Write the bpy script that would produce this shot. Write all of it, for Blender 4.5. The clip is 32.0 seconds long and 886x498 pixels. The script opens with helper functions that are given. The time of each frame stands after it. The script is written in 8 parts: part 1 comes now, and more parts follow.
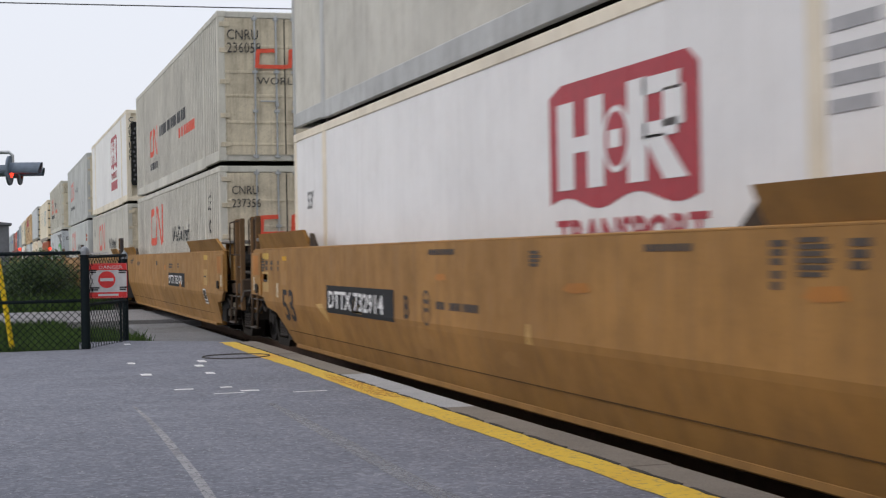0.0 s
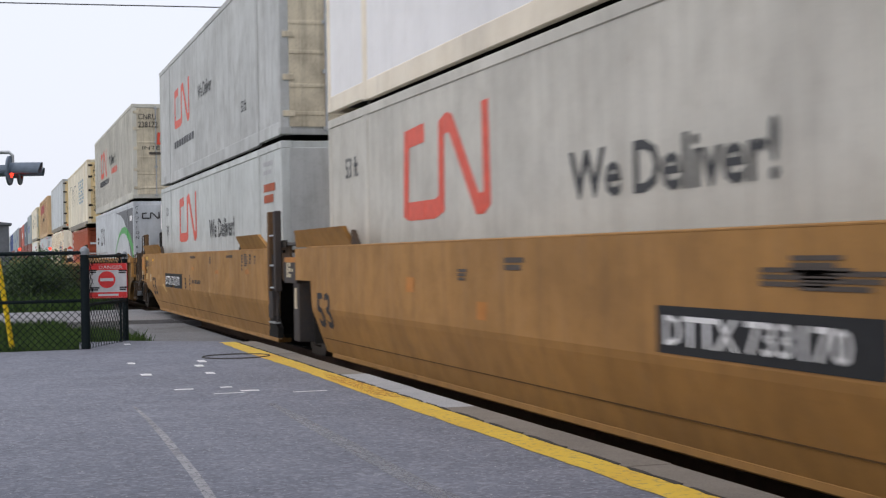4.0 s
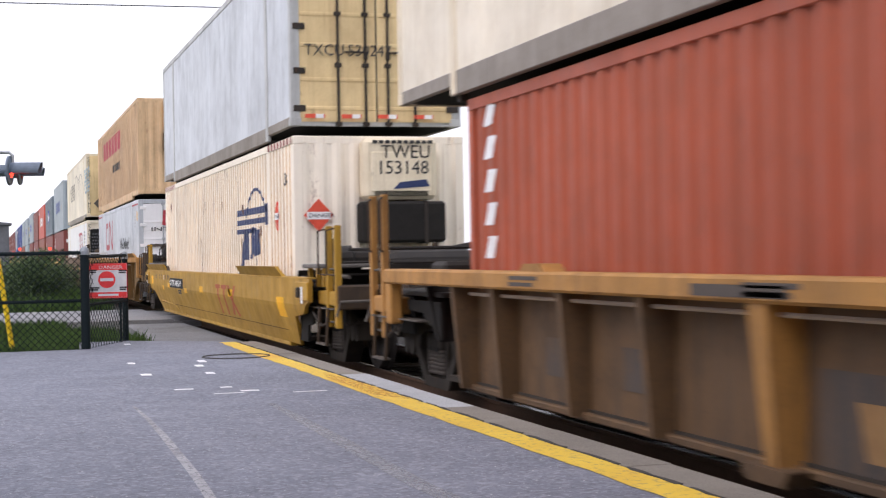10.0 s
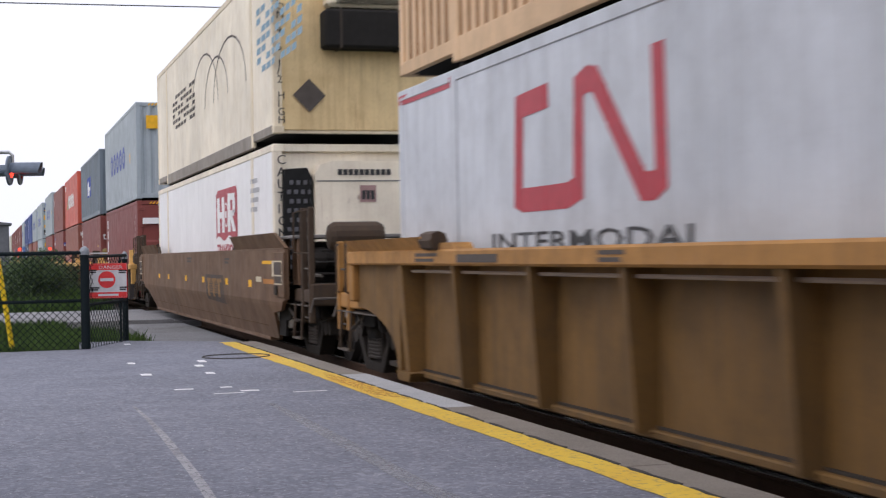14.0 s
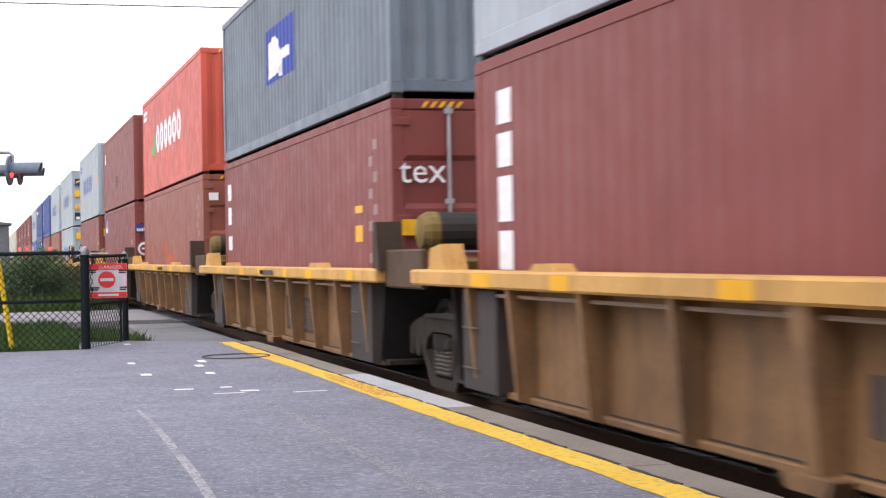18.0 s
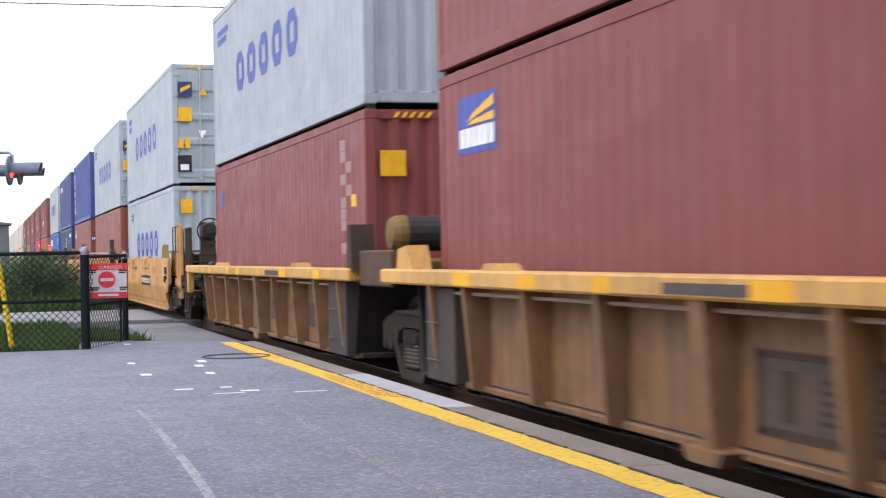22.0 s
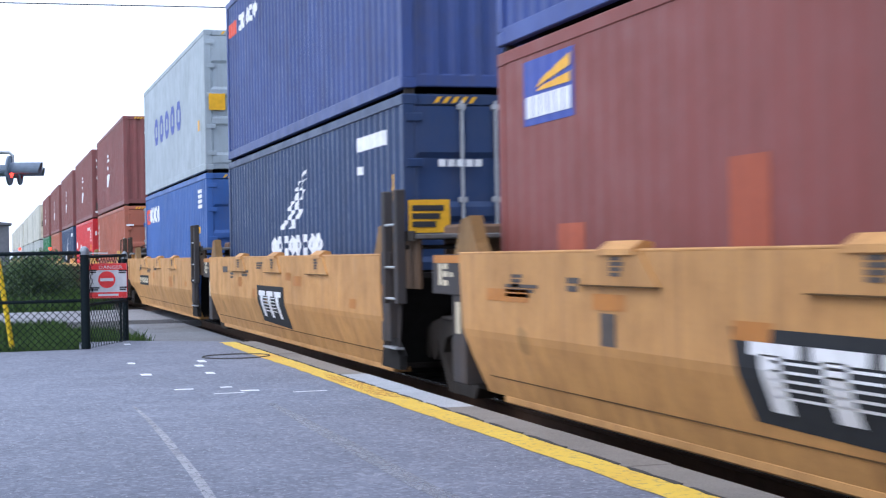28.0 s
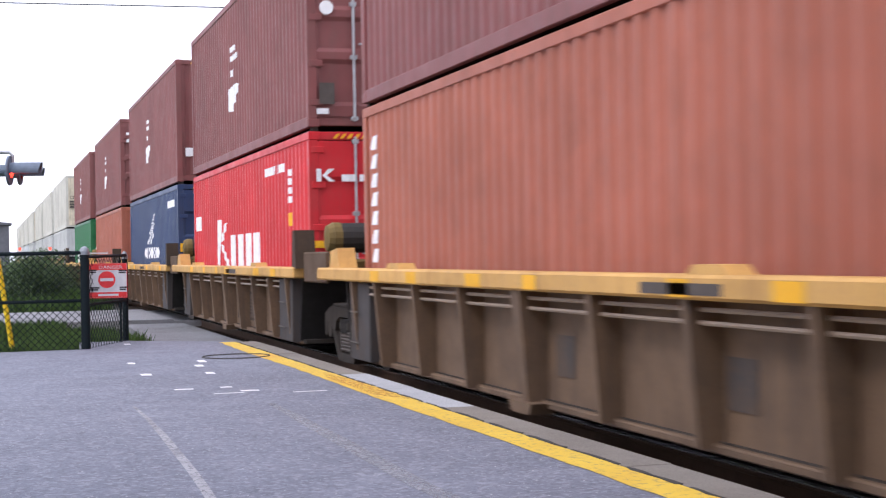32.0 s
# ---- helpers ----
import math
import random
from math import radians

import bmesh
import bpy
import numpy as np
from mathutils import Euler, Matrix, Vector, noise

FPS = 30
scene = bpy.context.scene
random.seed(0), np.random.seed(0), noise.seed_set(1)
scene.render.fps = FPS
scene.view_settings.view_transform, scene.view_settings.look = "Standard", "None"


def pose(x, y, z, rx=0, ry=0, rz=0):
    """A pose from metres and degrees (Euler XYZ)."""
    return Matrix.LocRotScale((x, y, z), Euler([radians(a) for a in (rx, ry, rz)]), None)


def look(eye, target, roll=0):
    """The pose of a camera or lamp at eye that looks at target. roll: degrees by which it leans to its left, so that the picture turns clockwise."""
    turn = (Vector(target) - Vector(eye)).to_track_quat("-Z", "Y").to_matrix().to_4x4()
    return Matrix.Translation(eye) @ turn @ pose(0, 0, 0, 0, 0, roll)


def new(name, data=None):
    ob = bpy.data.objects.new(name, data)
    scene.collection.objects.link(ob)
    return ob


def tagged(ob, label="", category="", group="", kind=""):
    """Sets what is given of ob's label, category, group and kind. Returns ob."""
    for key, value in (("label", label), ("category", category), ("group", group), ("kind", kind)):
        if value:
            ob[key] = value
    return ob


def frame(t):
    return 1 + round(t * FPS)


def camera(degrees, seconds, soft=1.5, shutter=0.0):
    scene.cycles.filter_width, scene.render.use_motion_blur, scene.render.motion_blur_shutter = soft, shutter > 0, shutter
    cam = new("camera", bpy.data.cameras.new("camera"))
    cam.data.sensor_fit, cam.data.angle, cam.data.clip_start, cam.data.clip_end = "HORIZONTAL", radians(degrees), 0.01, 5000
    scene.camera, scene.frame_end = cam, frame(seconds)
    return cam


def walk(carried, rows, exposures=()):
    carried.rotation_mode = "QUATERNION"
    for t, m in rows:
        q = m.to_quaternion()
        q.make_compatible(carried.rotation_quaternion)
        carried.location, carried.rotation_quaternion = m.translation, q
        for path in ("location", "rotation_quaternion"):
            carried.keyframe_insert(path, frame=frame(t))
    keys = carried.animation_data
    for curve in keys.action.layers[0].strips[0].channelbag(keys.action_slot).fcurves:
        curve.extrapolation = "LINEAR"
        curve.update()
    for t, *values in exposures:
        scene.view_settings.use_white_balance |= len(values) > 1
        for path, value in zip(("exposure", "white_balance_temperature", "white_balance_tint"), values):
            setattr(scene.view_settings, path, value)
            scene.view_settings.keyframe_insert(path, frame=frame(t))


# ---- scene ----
cam = camera(33.0, 32.0, soft=1.25, shutter=0.36)
CAM_POSE = pose(0, 0, 1.25, 90.174, 1.0085, -16.967)
walk(cam, [(0.0, CAM_POSE), (32.0, CAM_POSE)],
     exposures=[(0.0, 0.02, 6500, 13), (1.0, -0.05, 6500, 13), (2.0, 0.2, 6450, 14), (5.0, 0.1, 6400, 14), (6.0, 0.15, 6400, 15), (7.0, 0.4, 6350, 15),
                (8.0, 0.45, 6300, 15), (9.0, 0.88, 6400, 18), (10.0, 0.65, 6400, 19), (11.0, 0.05, 6250, 16), (12.0, -0.2, 6050, 15), (13.0, 0.2, 5800, 14),
                (14.0, 0.3, 6350, 18), (15.0, 0.29, 6350, 18), (18.0, 1.0, 6550, 19), (19.0, 0.95, 6350, 19), (21.0, 0.95, 6150, 18), (23.0, 1.0, 6350, 20),
                (24.0, 0.9, 6150, 19), (27.0, 0.75, 5500, 14), (28.0, 0.9, 5450, 14), (29.0, 0.88, 5450, 16), (30.0, 0.85, 5850, 17), (31.0, 0.72, 5700, 18), (32.0, 0.95, 6050, 20)])

# ---- world and sun: bright overcast evening ----
world = bpy.data.worlds.new("overcast_sky")
scene.world = world
world.use_nodes = True
wn, wl = world.node_tree.nodes, world.node_tree.links
wn.clear()
sky = wn.new("ShaderNodeTexSky")
sky.sky_type, sky.sun_disc = "NISHITA", False
sky.sun_elevation, sky.sun_rotation = radians(48), radians(250)
sky.air_density, sky.dust_density = 1.0, 6.0
cloud = wn.new("ShaderNodeMix")
cloud.data_type = "RGBA"
cloud.inputs["Factor"].default_value = 0.8
cloud.inputs["B"].default_value = (9.6, 10.1, 10.8, 1)
wl.new(sky.outputs["Color"], cloud.inputs["A"])
wb = wn.new("ShaderNodeBackground")
wb.inputs["Strength"].default_value = 0.1
wl.new(cloud.outputs["Result"], wb.inputs["Color"])
wo = wn.new("ShaderNodeOutputWorld")
wl.new(wb.outputs["Background"], wo.inputs["Surface"])
sun = new("sun", bpy.data.lights.new("sun", "SUN"))
sun.data.energy, sun.data.angle, sun.data.color = 0.5, radians(25), (1.0, 0.96, 0.9)
sun.matrix_world = look((-20, -8, 30), (0, 0, 0))

# ---- train timing: metres that the train has run, by seconds ----
RUN = [(0.0, 0.0), (4.0, 45.06), (8.0, 90.25), (12.0, 135.36), (16.0, 180.25), (20.0, 224.61),
       (24.0, 268.88), (28.0, 313.11), (32.0, 357.81)]
XC, ZR = 5.56, -0.2        # track centre line and rail top
WELL = 1.61                # half width over the well sides


def run_at(t):
    for (a, b), (c, d) in zip(RUN, RUN[1:]):
        if t <= c:
            return b + (d - b) * (t - a) / (c - a)
    return RUN[-1][1]


# ---- mesh builder ----
class Build:
    """Collects plain polygons and links them as one mesh."""

    def __init__(self):
        self.v, self.f = [], []

    def poly(self, pts, faces):
        k = len(self.v)
        self.v += [tuple(p) for p in pts]
        self.f += [tuple(i + k for i in q) for q in faces]
        return self

    def box(self, x0, x1, y0, y1, z0, z1, b=0.0):
        b = min(b, (x1 - x0) * 0.45, (y1 - y0) * 0.45, (z1 - z0) * 0.45)
        if b <= 0:
            p = [(x, y, z) for x in (x0, x1) for y in (y0, y1) for z in (z0, z1)]
            return self.poly(p, [(0, 1, 3, 2), (4, 6, 7, 5), (0, 4, 5, 1), (2, 3, 7, 6), (0, 2, 6, 4), (1, 5, 7, 3)])
        p, at = [], {}
        for i, x in enumerate((x0, x1)):
            for j, y in enumerate((y0, y1)):
                for k, z in enumerate((z0, z1)):
                    sx, sy, sz = (b, -b)[i], (b, -b)[j], (b, -b)[k]
                    for a, q in enumerate(((x, y + sy, z + sz), (x + sx, y, z + sz), (x + sx, y + sy, z))):
                        at[i, j, k, a] = len(p)
                        p.append(q)
        f = []
        for i in (0, 1):
            f.append([at[i, 0, 0, 0], at[i, 1, 0, 0], at[i, 1, 1, 0], at[i, 0, 1, 0]])
            f.append([at[0, i, 0, 1], at[1, i, 0, 1], at[1, i, 1, 1], at[0, i, 1, 1]])
            f.append([at[0, 0, i, 2], at[1, 0, i, 2], at[1, 1, i, 2], at[0, 1, i, 2]])
            for j in (0, 1):
                f.append([at[i, j, 0, 0], at[i, j, 1, 0], at[i, j, 1, 1], at[i, j, 0, 1]])
                f.append([at[i, 0, j, 0], at[i, 1, j, 0], at[i, 1, j, 2], at[i, 0, j, 2]])
                f.append([at[0, i, j, 1], at[1, i, j, 1], at[1, i, j, 2], at[0, i, j, 2]])
                for k in (0, 1):
                    f.append([at[i, j, k, 0], at[i, j, k, 1], at[i, j, k, 2]])
        return self.poly(p, f)

    def prism(self, pts, axis, a, b):
        """Extrudes an outline: axis x takes (y, z) points, axis y takes (x, z), axis z takes (x, y)."""
        n = len(pts)
        put = {"x": lambda u, w, d: (d, u, w), "y": lambda u, w, d: (u, d, w), "z": lambda u, w, d: (u, w, d)}[axis]
        p = [put(u, w, a) for u, w in pts] + [put(u, w, b) for u, w in pts]
        f = [tuple(range(n)), tuple(range(2 * n - 1, n - 1, -1))]
        f += [(i, (i + 1) % n, n + (i + 1) % n, n + i) for i in range(n)]
        return self.poly(p, f)

    def tube(self, p0, p1, r, n=10, r1=None):
        p0, p1 = Vector(p0), Vector(p1)
        q = (p1 - p0).to_track_quat("Z", "Y")
        r1 = r if r1 is None else r1
        ring = [(math.cos(2 * math.pi * i / n), math.sin(2 * math.pi * i / n)) for i in range(n)]
        p = [p0 + q @ Vector((c * r, s * r, 0)) for c, s in ring] + [p1 + q @ Vector((c * r1, s * r1, 0)) for c, s in ring]
        f = [tuple(range(n)), tuple(range(2 * n - 1, n - 1, -1))]
        f += [(i, (i + 1) % n, n + (i + 1) % n, n + i) for i in range(n)]
        return self.poly(p, f)

    def path(self, pts, r, n=6):
        """A bent tube, in one piece."""
        pts = [Vector(p) for p in pts]
        shut = (pts[0] - pts[-1]).length < 1e-6
        if shut:
            pts = pts[:-1]
        m = len(pts)
        p, f = [], []
        up = None
        for i, c in enumerate(pts):
            a = pts[(i - 1) % m] if shut or i else c
            b = pts[(i + 1) % m] if shut or i < m - 1 else c
            d = (b - a).normalized()
            if up is None:
                up = d.orthogonal().normalized()
            up = (up - d * up.dot(d)).normalized()
            w = d.cross(up)
            p += [c + (up * math.cos(2 * math.pi * k / n) + w * math.sin(2 * math.pi * k / n)) * r for k in range(n)]
        for i in range(m if shut else m - 1):
            j = (i + 1) % m
            f += [(i * n + k, i * n + (k + 1) % n, j * n + (k + 1) % n, j * n + k) for k in range(n)]
        if not shut:
            f += [tuple(range(n)), tuple(range(m * n - 1, m * n - n - 1, -1))]
        return self.poly(p, f)

    def lathe(self, prof, axis, c, n=20):
        """Turns (radius, offset) points round an axis through c."""
        p, f = [], []
        for i in range(n):
            a = 2 * math.pi * i / n
            for r, d in prof:
                u, w = r * math.cos(a), r * math.sin(a)
                p.append({"x": (c[0] + d, c[1] + u, c[2] + w), "y": (c[0] + u, c[1] + d, c[2] + w),
                          "z": (c[0] + u, c[1] + w, c[2] + d)}[axis])
        m = len(prof)
        for i in range(n):
            for j in range(m - 1):
                k = (i + 1) % n
                f.append((i * m + j, i * m + j + 1, k * m + j + 1, k * m + j))
        f.append(tuple(i * m for i in range(n)))
        f.append(tuple(i * m + m - 1 for i in range(n)))
        return self.poly(p, f)

    def coil(self, c, r, wire, z0, z1, turns, n=9):
        """A stack of rings that reads as a coil spring."""
        for k in range(turns):
            z = z0 + (z1 - z0) * (k + 0.5) / turns
            pts = [(c[0] + r * math.cos(2 * math.pi * i / n), c[1] + r * math.sin(2 * math.pi * i / n),
                    z + (z1 - z0) / turns * (i / n - 0.5)) for i in range(n + 1)]
            self.path(pts, wire, 5)
        return self

    def mesh(self, name):
        me = bpy.data.meshes.new(name)
        me.from_pydata(self.v, [], self.f)
        bm = bmesh.new()
        bm.from_mesh(me)
        bmesh.ops.recalc_face_normals(bm, faces=bm.faces)
        bm.to_mesh(me)
        bm.free()
        return me


def part(name, shape, material, parent, label="", smooth=False):
    """One mesh object under a thing or under a part."""
    me = shape if isinstance(shape, bpy.types.Mesh) else shape.mesh(name)
    if not me.materials:
        me.materials.append(material)
    if smooth:
        for p in me.polygons:
            p.use_smooth = True
    ob = new(name, me)
    ob.parent = parent
    return tagged(ob, label)


def empty(name, m, label, category, group="", kind=""):
    ob = new(name)
    ob.matrix_world = m
    return tagged(ob, label, category, group, kind)


def solid(name, shape, material, label, category, group="", kind="", m=None, smooth=False):
    """A top-level thing that is one mesh."""
    ob = part(name, shape, material, None, "", smooth)
    if m is not None:
        ob.matrix_world = m
    return tagged(ob, label, category, group, kind)


# ---- materials ----
def nodes_of(name):
    mat = bpy.data.materials.new(name)
    mat.use_nodes = True
    nt = mat.node_tree
    return mat, nt.nodes, nt.links, nt.nodes["Principled BSDF"]


def coords(n, l, scale=(1, 1, 1), spread=True):
    tc = n.new("ShaderNodeTexCoord")
    mp = n.new("ShaderNodeMapping")
    mp.inputs["Scale"].default_value = scale
    l.new(tc.outputs["Object"], mp.inputs["Vector"])
    if spread:
        oi = n.new("ShaderNodeObjectInfo")
        mul = n.new("ShaderNodeMath")
        mul.operation = "MULTIPLY"
        mul.inputs[1].default_value = 40.0
        l.new(oi.outputs["Random"], mul.inputs[0])
        l.new(mul.outputs[0], mp.inputs["Location"])
    return mp.outputs["Vector"]


def noise_tex(n, l, vec, scale, detail=4.0, rough=0.55):
    t = n.new("ShaderNodeTexNoise")
    t.inputs["Scale"].default_value, t.inputs["Detail"].default_value, t.inputs["Roughness"].default_value = scale, detail, rough
    l.new(vec, t.inputs["Vector"])
    return t.outputs["Fac"]


def ramp(n, l, fac, a, b, lo=0.0, hi=1.0):
    r = n.new("ShaderNodeMapRange")
    r.inputs["From Min"].default_value, r.inputs["From Max"].default_value = a, b
    r.inputs["To Min"].default_value, r.inputs["To Max"].default_value = lo, hi
    l.new(fac, r.inputs["Value"])
    return r.outputs["Result"]


def mix(n, l, fac, a, b):
    m = n.new("ShaderNodeMix")
    m.data_type = "RGBA"
    for sock, val in (("Factor", fac), ("A", a), ("B", b)):
        if isinstance(val, bpy.types.NodeSocket):
            l.new(val, m.inputs[sock])
        else:
            m.inputs[sock].default_value = val if sock == "Factor" else (*val, 1)
    return m.outputs["Result"]


def bump(n, l, p, fac, strength, dist):
    b = n.new("ShaderNodeBump")
    b.inputs["Strength"].default_value, b.inputs["Distance"].default_value = strength, dist
    l.new(fac, b.inputs["Height"])
    l.new(b.outputs["Normal"], p.inputs["Normal"])


def paint(name, rgb, rough=0.5, dirt=0.35, rust=0.0, metal=0.0, grime=(0.12, 0.1, 0.08), mottle=1.0, dents=0.0):
    """Weathered paint on steel: broad fading, cloudy grime, streaks that run down, spots of rust."""
    mat, n, l, p = nodes_of(name)
    vec = coords(n, l)
    broad = noise_tex(n, l, vec, 0.5, 6, 0.6)
    c = mix(n, l, ramp(n, l, broad, 0.32, 0.7), tuple(min(1, x * (1 + 0.12 * mottle)) for x in rgb), tuple(x * (1 - 0.2 * mottle) for x in rgb))
    cloudy = noise_tex(n, l, vec, 2.3, 6, 0.65)
    c = mix(n, l, ramp(n, l, cloudy, 0.46, 0.8, 0, min(0.8, dirt * 1.1)), c, grime)
    streak = noise_tex(n, l, coords(n, l, (3.4, 3.4, 0.16)), 2.4, 6, 0.7)
    c = mix(n, l, ramp(n, l, streak, 0.48, 0.78, 0, min(0.9, dirt * 1.3)), c, grime)
    pale = noise_tex(n, l, coords(n, l, (5.0, 5.0, 0.3)), 2.0, 5, 0.6)
    c = mix(n, l, ramp(n, l, pale, 0.58, 0.78, 0, 0.13), c, tuple(min(0.9, x * 1.25 + 0.03) for x in rgb))
    fine = noise_tex(n, l, vec, 30, 4, 0.7)
    c = mix(n, l, ramp(n, l, fine, 0.52, 0.72, 0, dirt * 0.6), c, grime)
    if rust:
        spots = noise_tex(n, l, coords(n, l, (1, 1, 0.42)), 3.4, 7, 0.75)
        c = mix(n, l, ramp(n, l, spots, 0.66 - 0.12 * rust, 0.78 - 0.1 * rust, 0, 0.85), c, (0.15, 0.05, 0.02))
        runs = noise_tex(n, l, coords(n, l, (7.0, 7.0, 0.2)), 2.6, 6, 0.7)
        c = mix(n, l, ramp(n, l, runs, 0.64 - 0.1 * rust, 0.8 - 0.08 * rust, 0, 0.6), c, (0.26, 0.1, 0.04))
    l.new(c, p.inputs["Base Color"])
    l.new(ramp(n, l, cloudy, 0.3, 0.7, rough - 0.06, rough + 0.16), p.inputs["Roughness"])
    p.inputs["Metallic"].default_value = metal
    p.inputs["Specular IOR Level"].default_value = 0.28
    if dents:
        bump(n, l, p, noise_tex(n, l, coords(n, l, (1.0, 1.0, 0.3)), 3.2, 3, 0.5), 1.0, dents)
    else:
        bump(n, l, p, noise_tex(n, l, vec, 7, 4), 0.16, 0.012)
    return mat


def plain(name, rgb, rough=0.5, metal=0.0, vary=0.12, scale=9):
    mat, n, l, p = nodes_of(name)
    f = noise_tex(n, l, coords(n, l), scale, 5)
    l.new(mix(n, l, ramp(n, l, f, 0.3, 0.7), tuple(x * (1 + vary) for x in rgb), tuple(x * (1 - vary) for x in rgb)), p.inputs["Base Color"])
    p.inputs["Roughness"].default_value, p.inputs["Metallic"].default_value = rough, metal
    p.inputs["Specular IOR Level"].default_value = 0.12 if rough > 0.65 else 0.4
    return mat


def ground_mat(name, a, b, scale, speck=None, speck_scale=60, rough=0.9, relief=0.02, third=None, contrast=0.75, chips=0):
    """Ground: two tones, wide stains, and coarse and fine grit."""
    mat, n, l, p = nodes_of(name)
    vec = coords(n, l, spread=False)
    c = mix(n, l, ramp(n, l, noise_tex(n, l, vec, scale, 7, 0.65), 0.34, 0.66), a, b)
    if third:
        c = mix(n, l, ramp(n, l, noise_tex(n, l, vec, scale * 0.23, 6, 0.65), 0.48, 0.66, 0, 0.7), c, third)
    s = noise_tex(n, l, vec, speck_scale, 3, 0.75)
    if speck:
        c = mix(n, l, ramp(n, l, s, 0.53, 0.66, 0, contrast), c, speck)
        c = mix(n, l, ramp(n, l, s, 0.47, 0.36, 0, contrast * 0.9), c, tuple(x * 0.4 for x in a))
        c = mix(n, l, ramp(n, l, noise_tex(n, l, vec, speck_scale * 0.3, 4, 0.7), 0.52, 0.68, 0, contrast * 0.4), c, speck)
    if chips:
        for k, lo_, hi_, tone in ((chips, 0.80, 0.9, tuple(min(1, x * 1.25) for x in speck)), (chips * 0.55, 0.84, 0.92, speck), (chips * 0.8, 0.22, 0.12, tuple(x * 0.35 for x in a))):
            vo = n.new("ShaderNodeTexVoronoi")
            vo.inputs["Scale"].default_value = k
            l.new(vec, vo.inputs["Vector"])
            sp = n.new("ShaderNodeSeparateColor")
            l.new(vo.outputs["Color"], sp.inputs["Color"])
            c = mix(n, l, ramp(n, l, sp.outputs["Red"], lo_, hi_, 0, 0.3), c, tone)
    l.new(c, p.inputs["Base Color"])
    p.inputs["Roughness"].default_value = rough
    bump(n, l, p, s, 0.5, relief)
    return mat


def glow(name, rgb, strength):
    mat, n, l, p = nodes_of(name)
    p.inputs["Base Color"].default_value = (*rgb, 1)
    p.inputs["Emission Color"].default_value = (*rgb, 1)
    p.inputs["Emission Strength"].default_value = strength
    return mat


BROWN = paint("brown_yellow_paint", (0.39, 0.2, 0.054), 0.6, 0.45, grime=(0.15, 0.09, 0.045))
DKBROWN = paint("dull_brown_paint", (0.17, 0.098, 0.055), 0.65, 0.5, grime=(0.075, 0.05, 0.035))
# RIBBROWN and RIBTAN carry the shade under the chord in a lowered base colour
RIBBROWN = paint("shade_darkened_ochre_paint", (0.174, 0.095, 0.028), 0.7, 0.7, grime=(0.07, 0.05, 0.03))
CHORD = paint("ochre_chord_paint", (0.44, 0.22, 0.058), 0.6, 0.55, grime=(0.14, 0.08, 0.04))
RIBTAN = paint("shade_darkened_tan_paint", (0.245, 0.138, 0.062), 0.7, 0.75, grime=(0.095, 0.062, 0.042))
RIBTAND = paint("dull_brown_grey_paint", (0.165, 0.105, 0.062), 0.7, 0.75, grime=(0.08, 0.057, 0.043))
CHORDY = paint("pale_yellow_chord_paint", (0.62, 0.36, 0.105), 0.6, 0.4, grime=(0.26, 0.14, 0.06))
YELLOW = paint("bright_yellow_paint", (0.46, 0.26, 0.03), 0.55, 0.45, 0.1, grime=(0.18, 0.1, 0.03))
WARMYEL = paint("warm_yellow_paint", (0.57, 0.3, 0.095), 0.6, 0.5, 0.12, grime=(0.25, 0.125, 0.05))
RUSTPOST = paint("rusty_yellow_post_paint", (0.19, 0.105, 0.045), 0.75, 0.7, 0.3, grime=(0.08, 0.05, 0.03))
DECKGR = paint("dusty_grey_grating", (0.2, 0.19, 0.18), 0.75, 0.5, grime=(0.09, 0.075, 0.06))
SEAM = plain("dark_brown_seam", (0.1, 0.055, 0.022), 0.8)
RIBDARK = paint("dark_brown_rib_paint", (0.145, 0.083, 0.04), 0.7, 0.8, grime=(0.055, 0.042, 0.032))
OCHRE = paint("ochre_touch_up", (0.85, 0.44, 0.012), 0.55, 0.15, grime=(0.25, 0.14, 0.05))
HANDLINE = plain("pale_dusty_pipe", (0.3, 0.23, 0.17), 0.6)
SMUDGE = paint("faded_dark_panel", (0.07, 0.06, 0.056), 0.75, 0.9, grime=(0.15, 0.095, 0.055))
ORANGE = paint("orange_patch", (0.5, 0.2, 0.035), 0.6, 0.5, grime=(0.28, 0.13, 0.05))
STEEL = paint("grimy_truck_steel", (0.037, 0.031, 0.026), 0.9, 0.7, 0.15, grime=(0.062, 0.05, 0.04))
DKSTEEL = paint("oily_dark_steel", (0.03, 0.027, 0.025), 0.65, 0.4, grime=(0.055, 0.045, 0.035))
DKMEMBER = paint("grimy_brown_member", (0.07, 0.045, 0.028), 0.75, 0.8, grime=(0.04, 0.032, 0.026))
GREYPL = paint("dark_grey_plate_paint", (0.055, 0.052, 0.053), 0.8, 0.8, grime=(0.085, 0.062, 0.048))
OLIVE = paint("dirty_olive_yellow", (0.19, 0.13, 0.04), 0.7, 0.5, grime=(0.08, 0.06, 0.03))
SPRING = plain("dusty_spring_steel", (0.1, 0.085, 0.075), 0.6)
GALVD = plain("dull_galvanised_steel", (0.12, 0.105, 0.092), 0.7, 0.1)
TREAD = plain("polished_wheel_steel", (0.28, 0.26, 0.24), 0.35, 0.9)
WHEEL = paint("grimy_wheel_steel", (0.032, 0.028, 0.026), 0.6, 0.5, 0.05, grime=(0.045, 0.036, 0.03))
# even near-black for bulkheads, skirts, floors, tanks and bolsters
BLACK = plain("matte_near_black", (0.024, 0.0225, 0.021), 0.95)
RUBBER = plain("black_rubber", (0.018, 0.018, 0.018), 0.7)
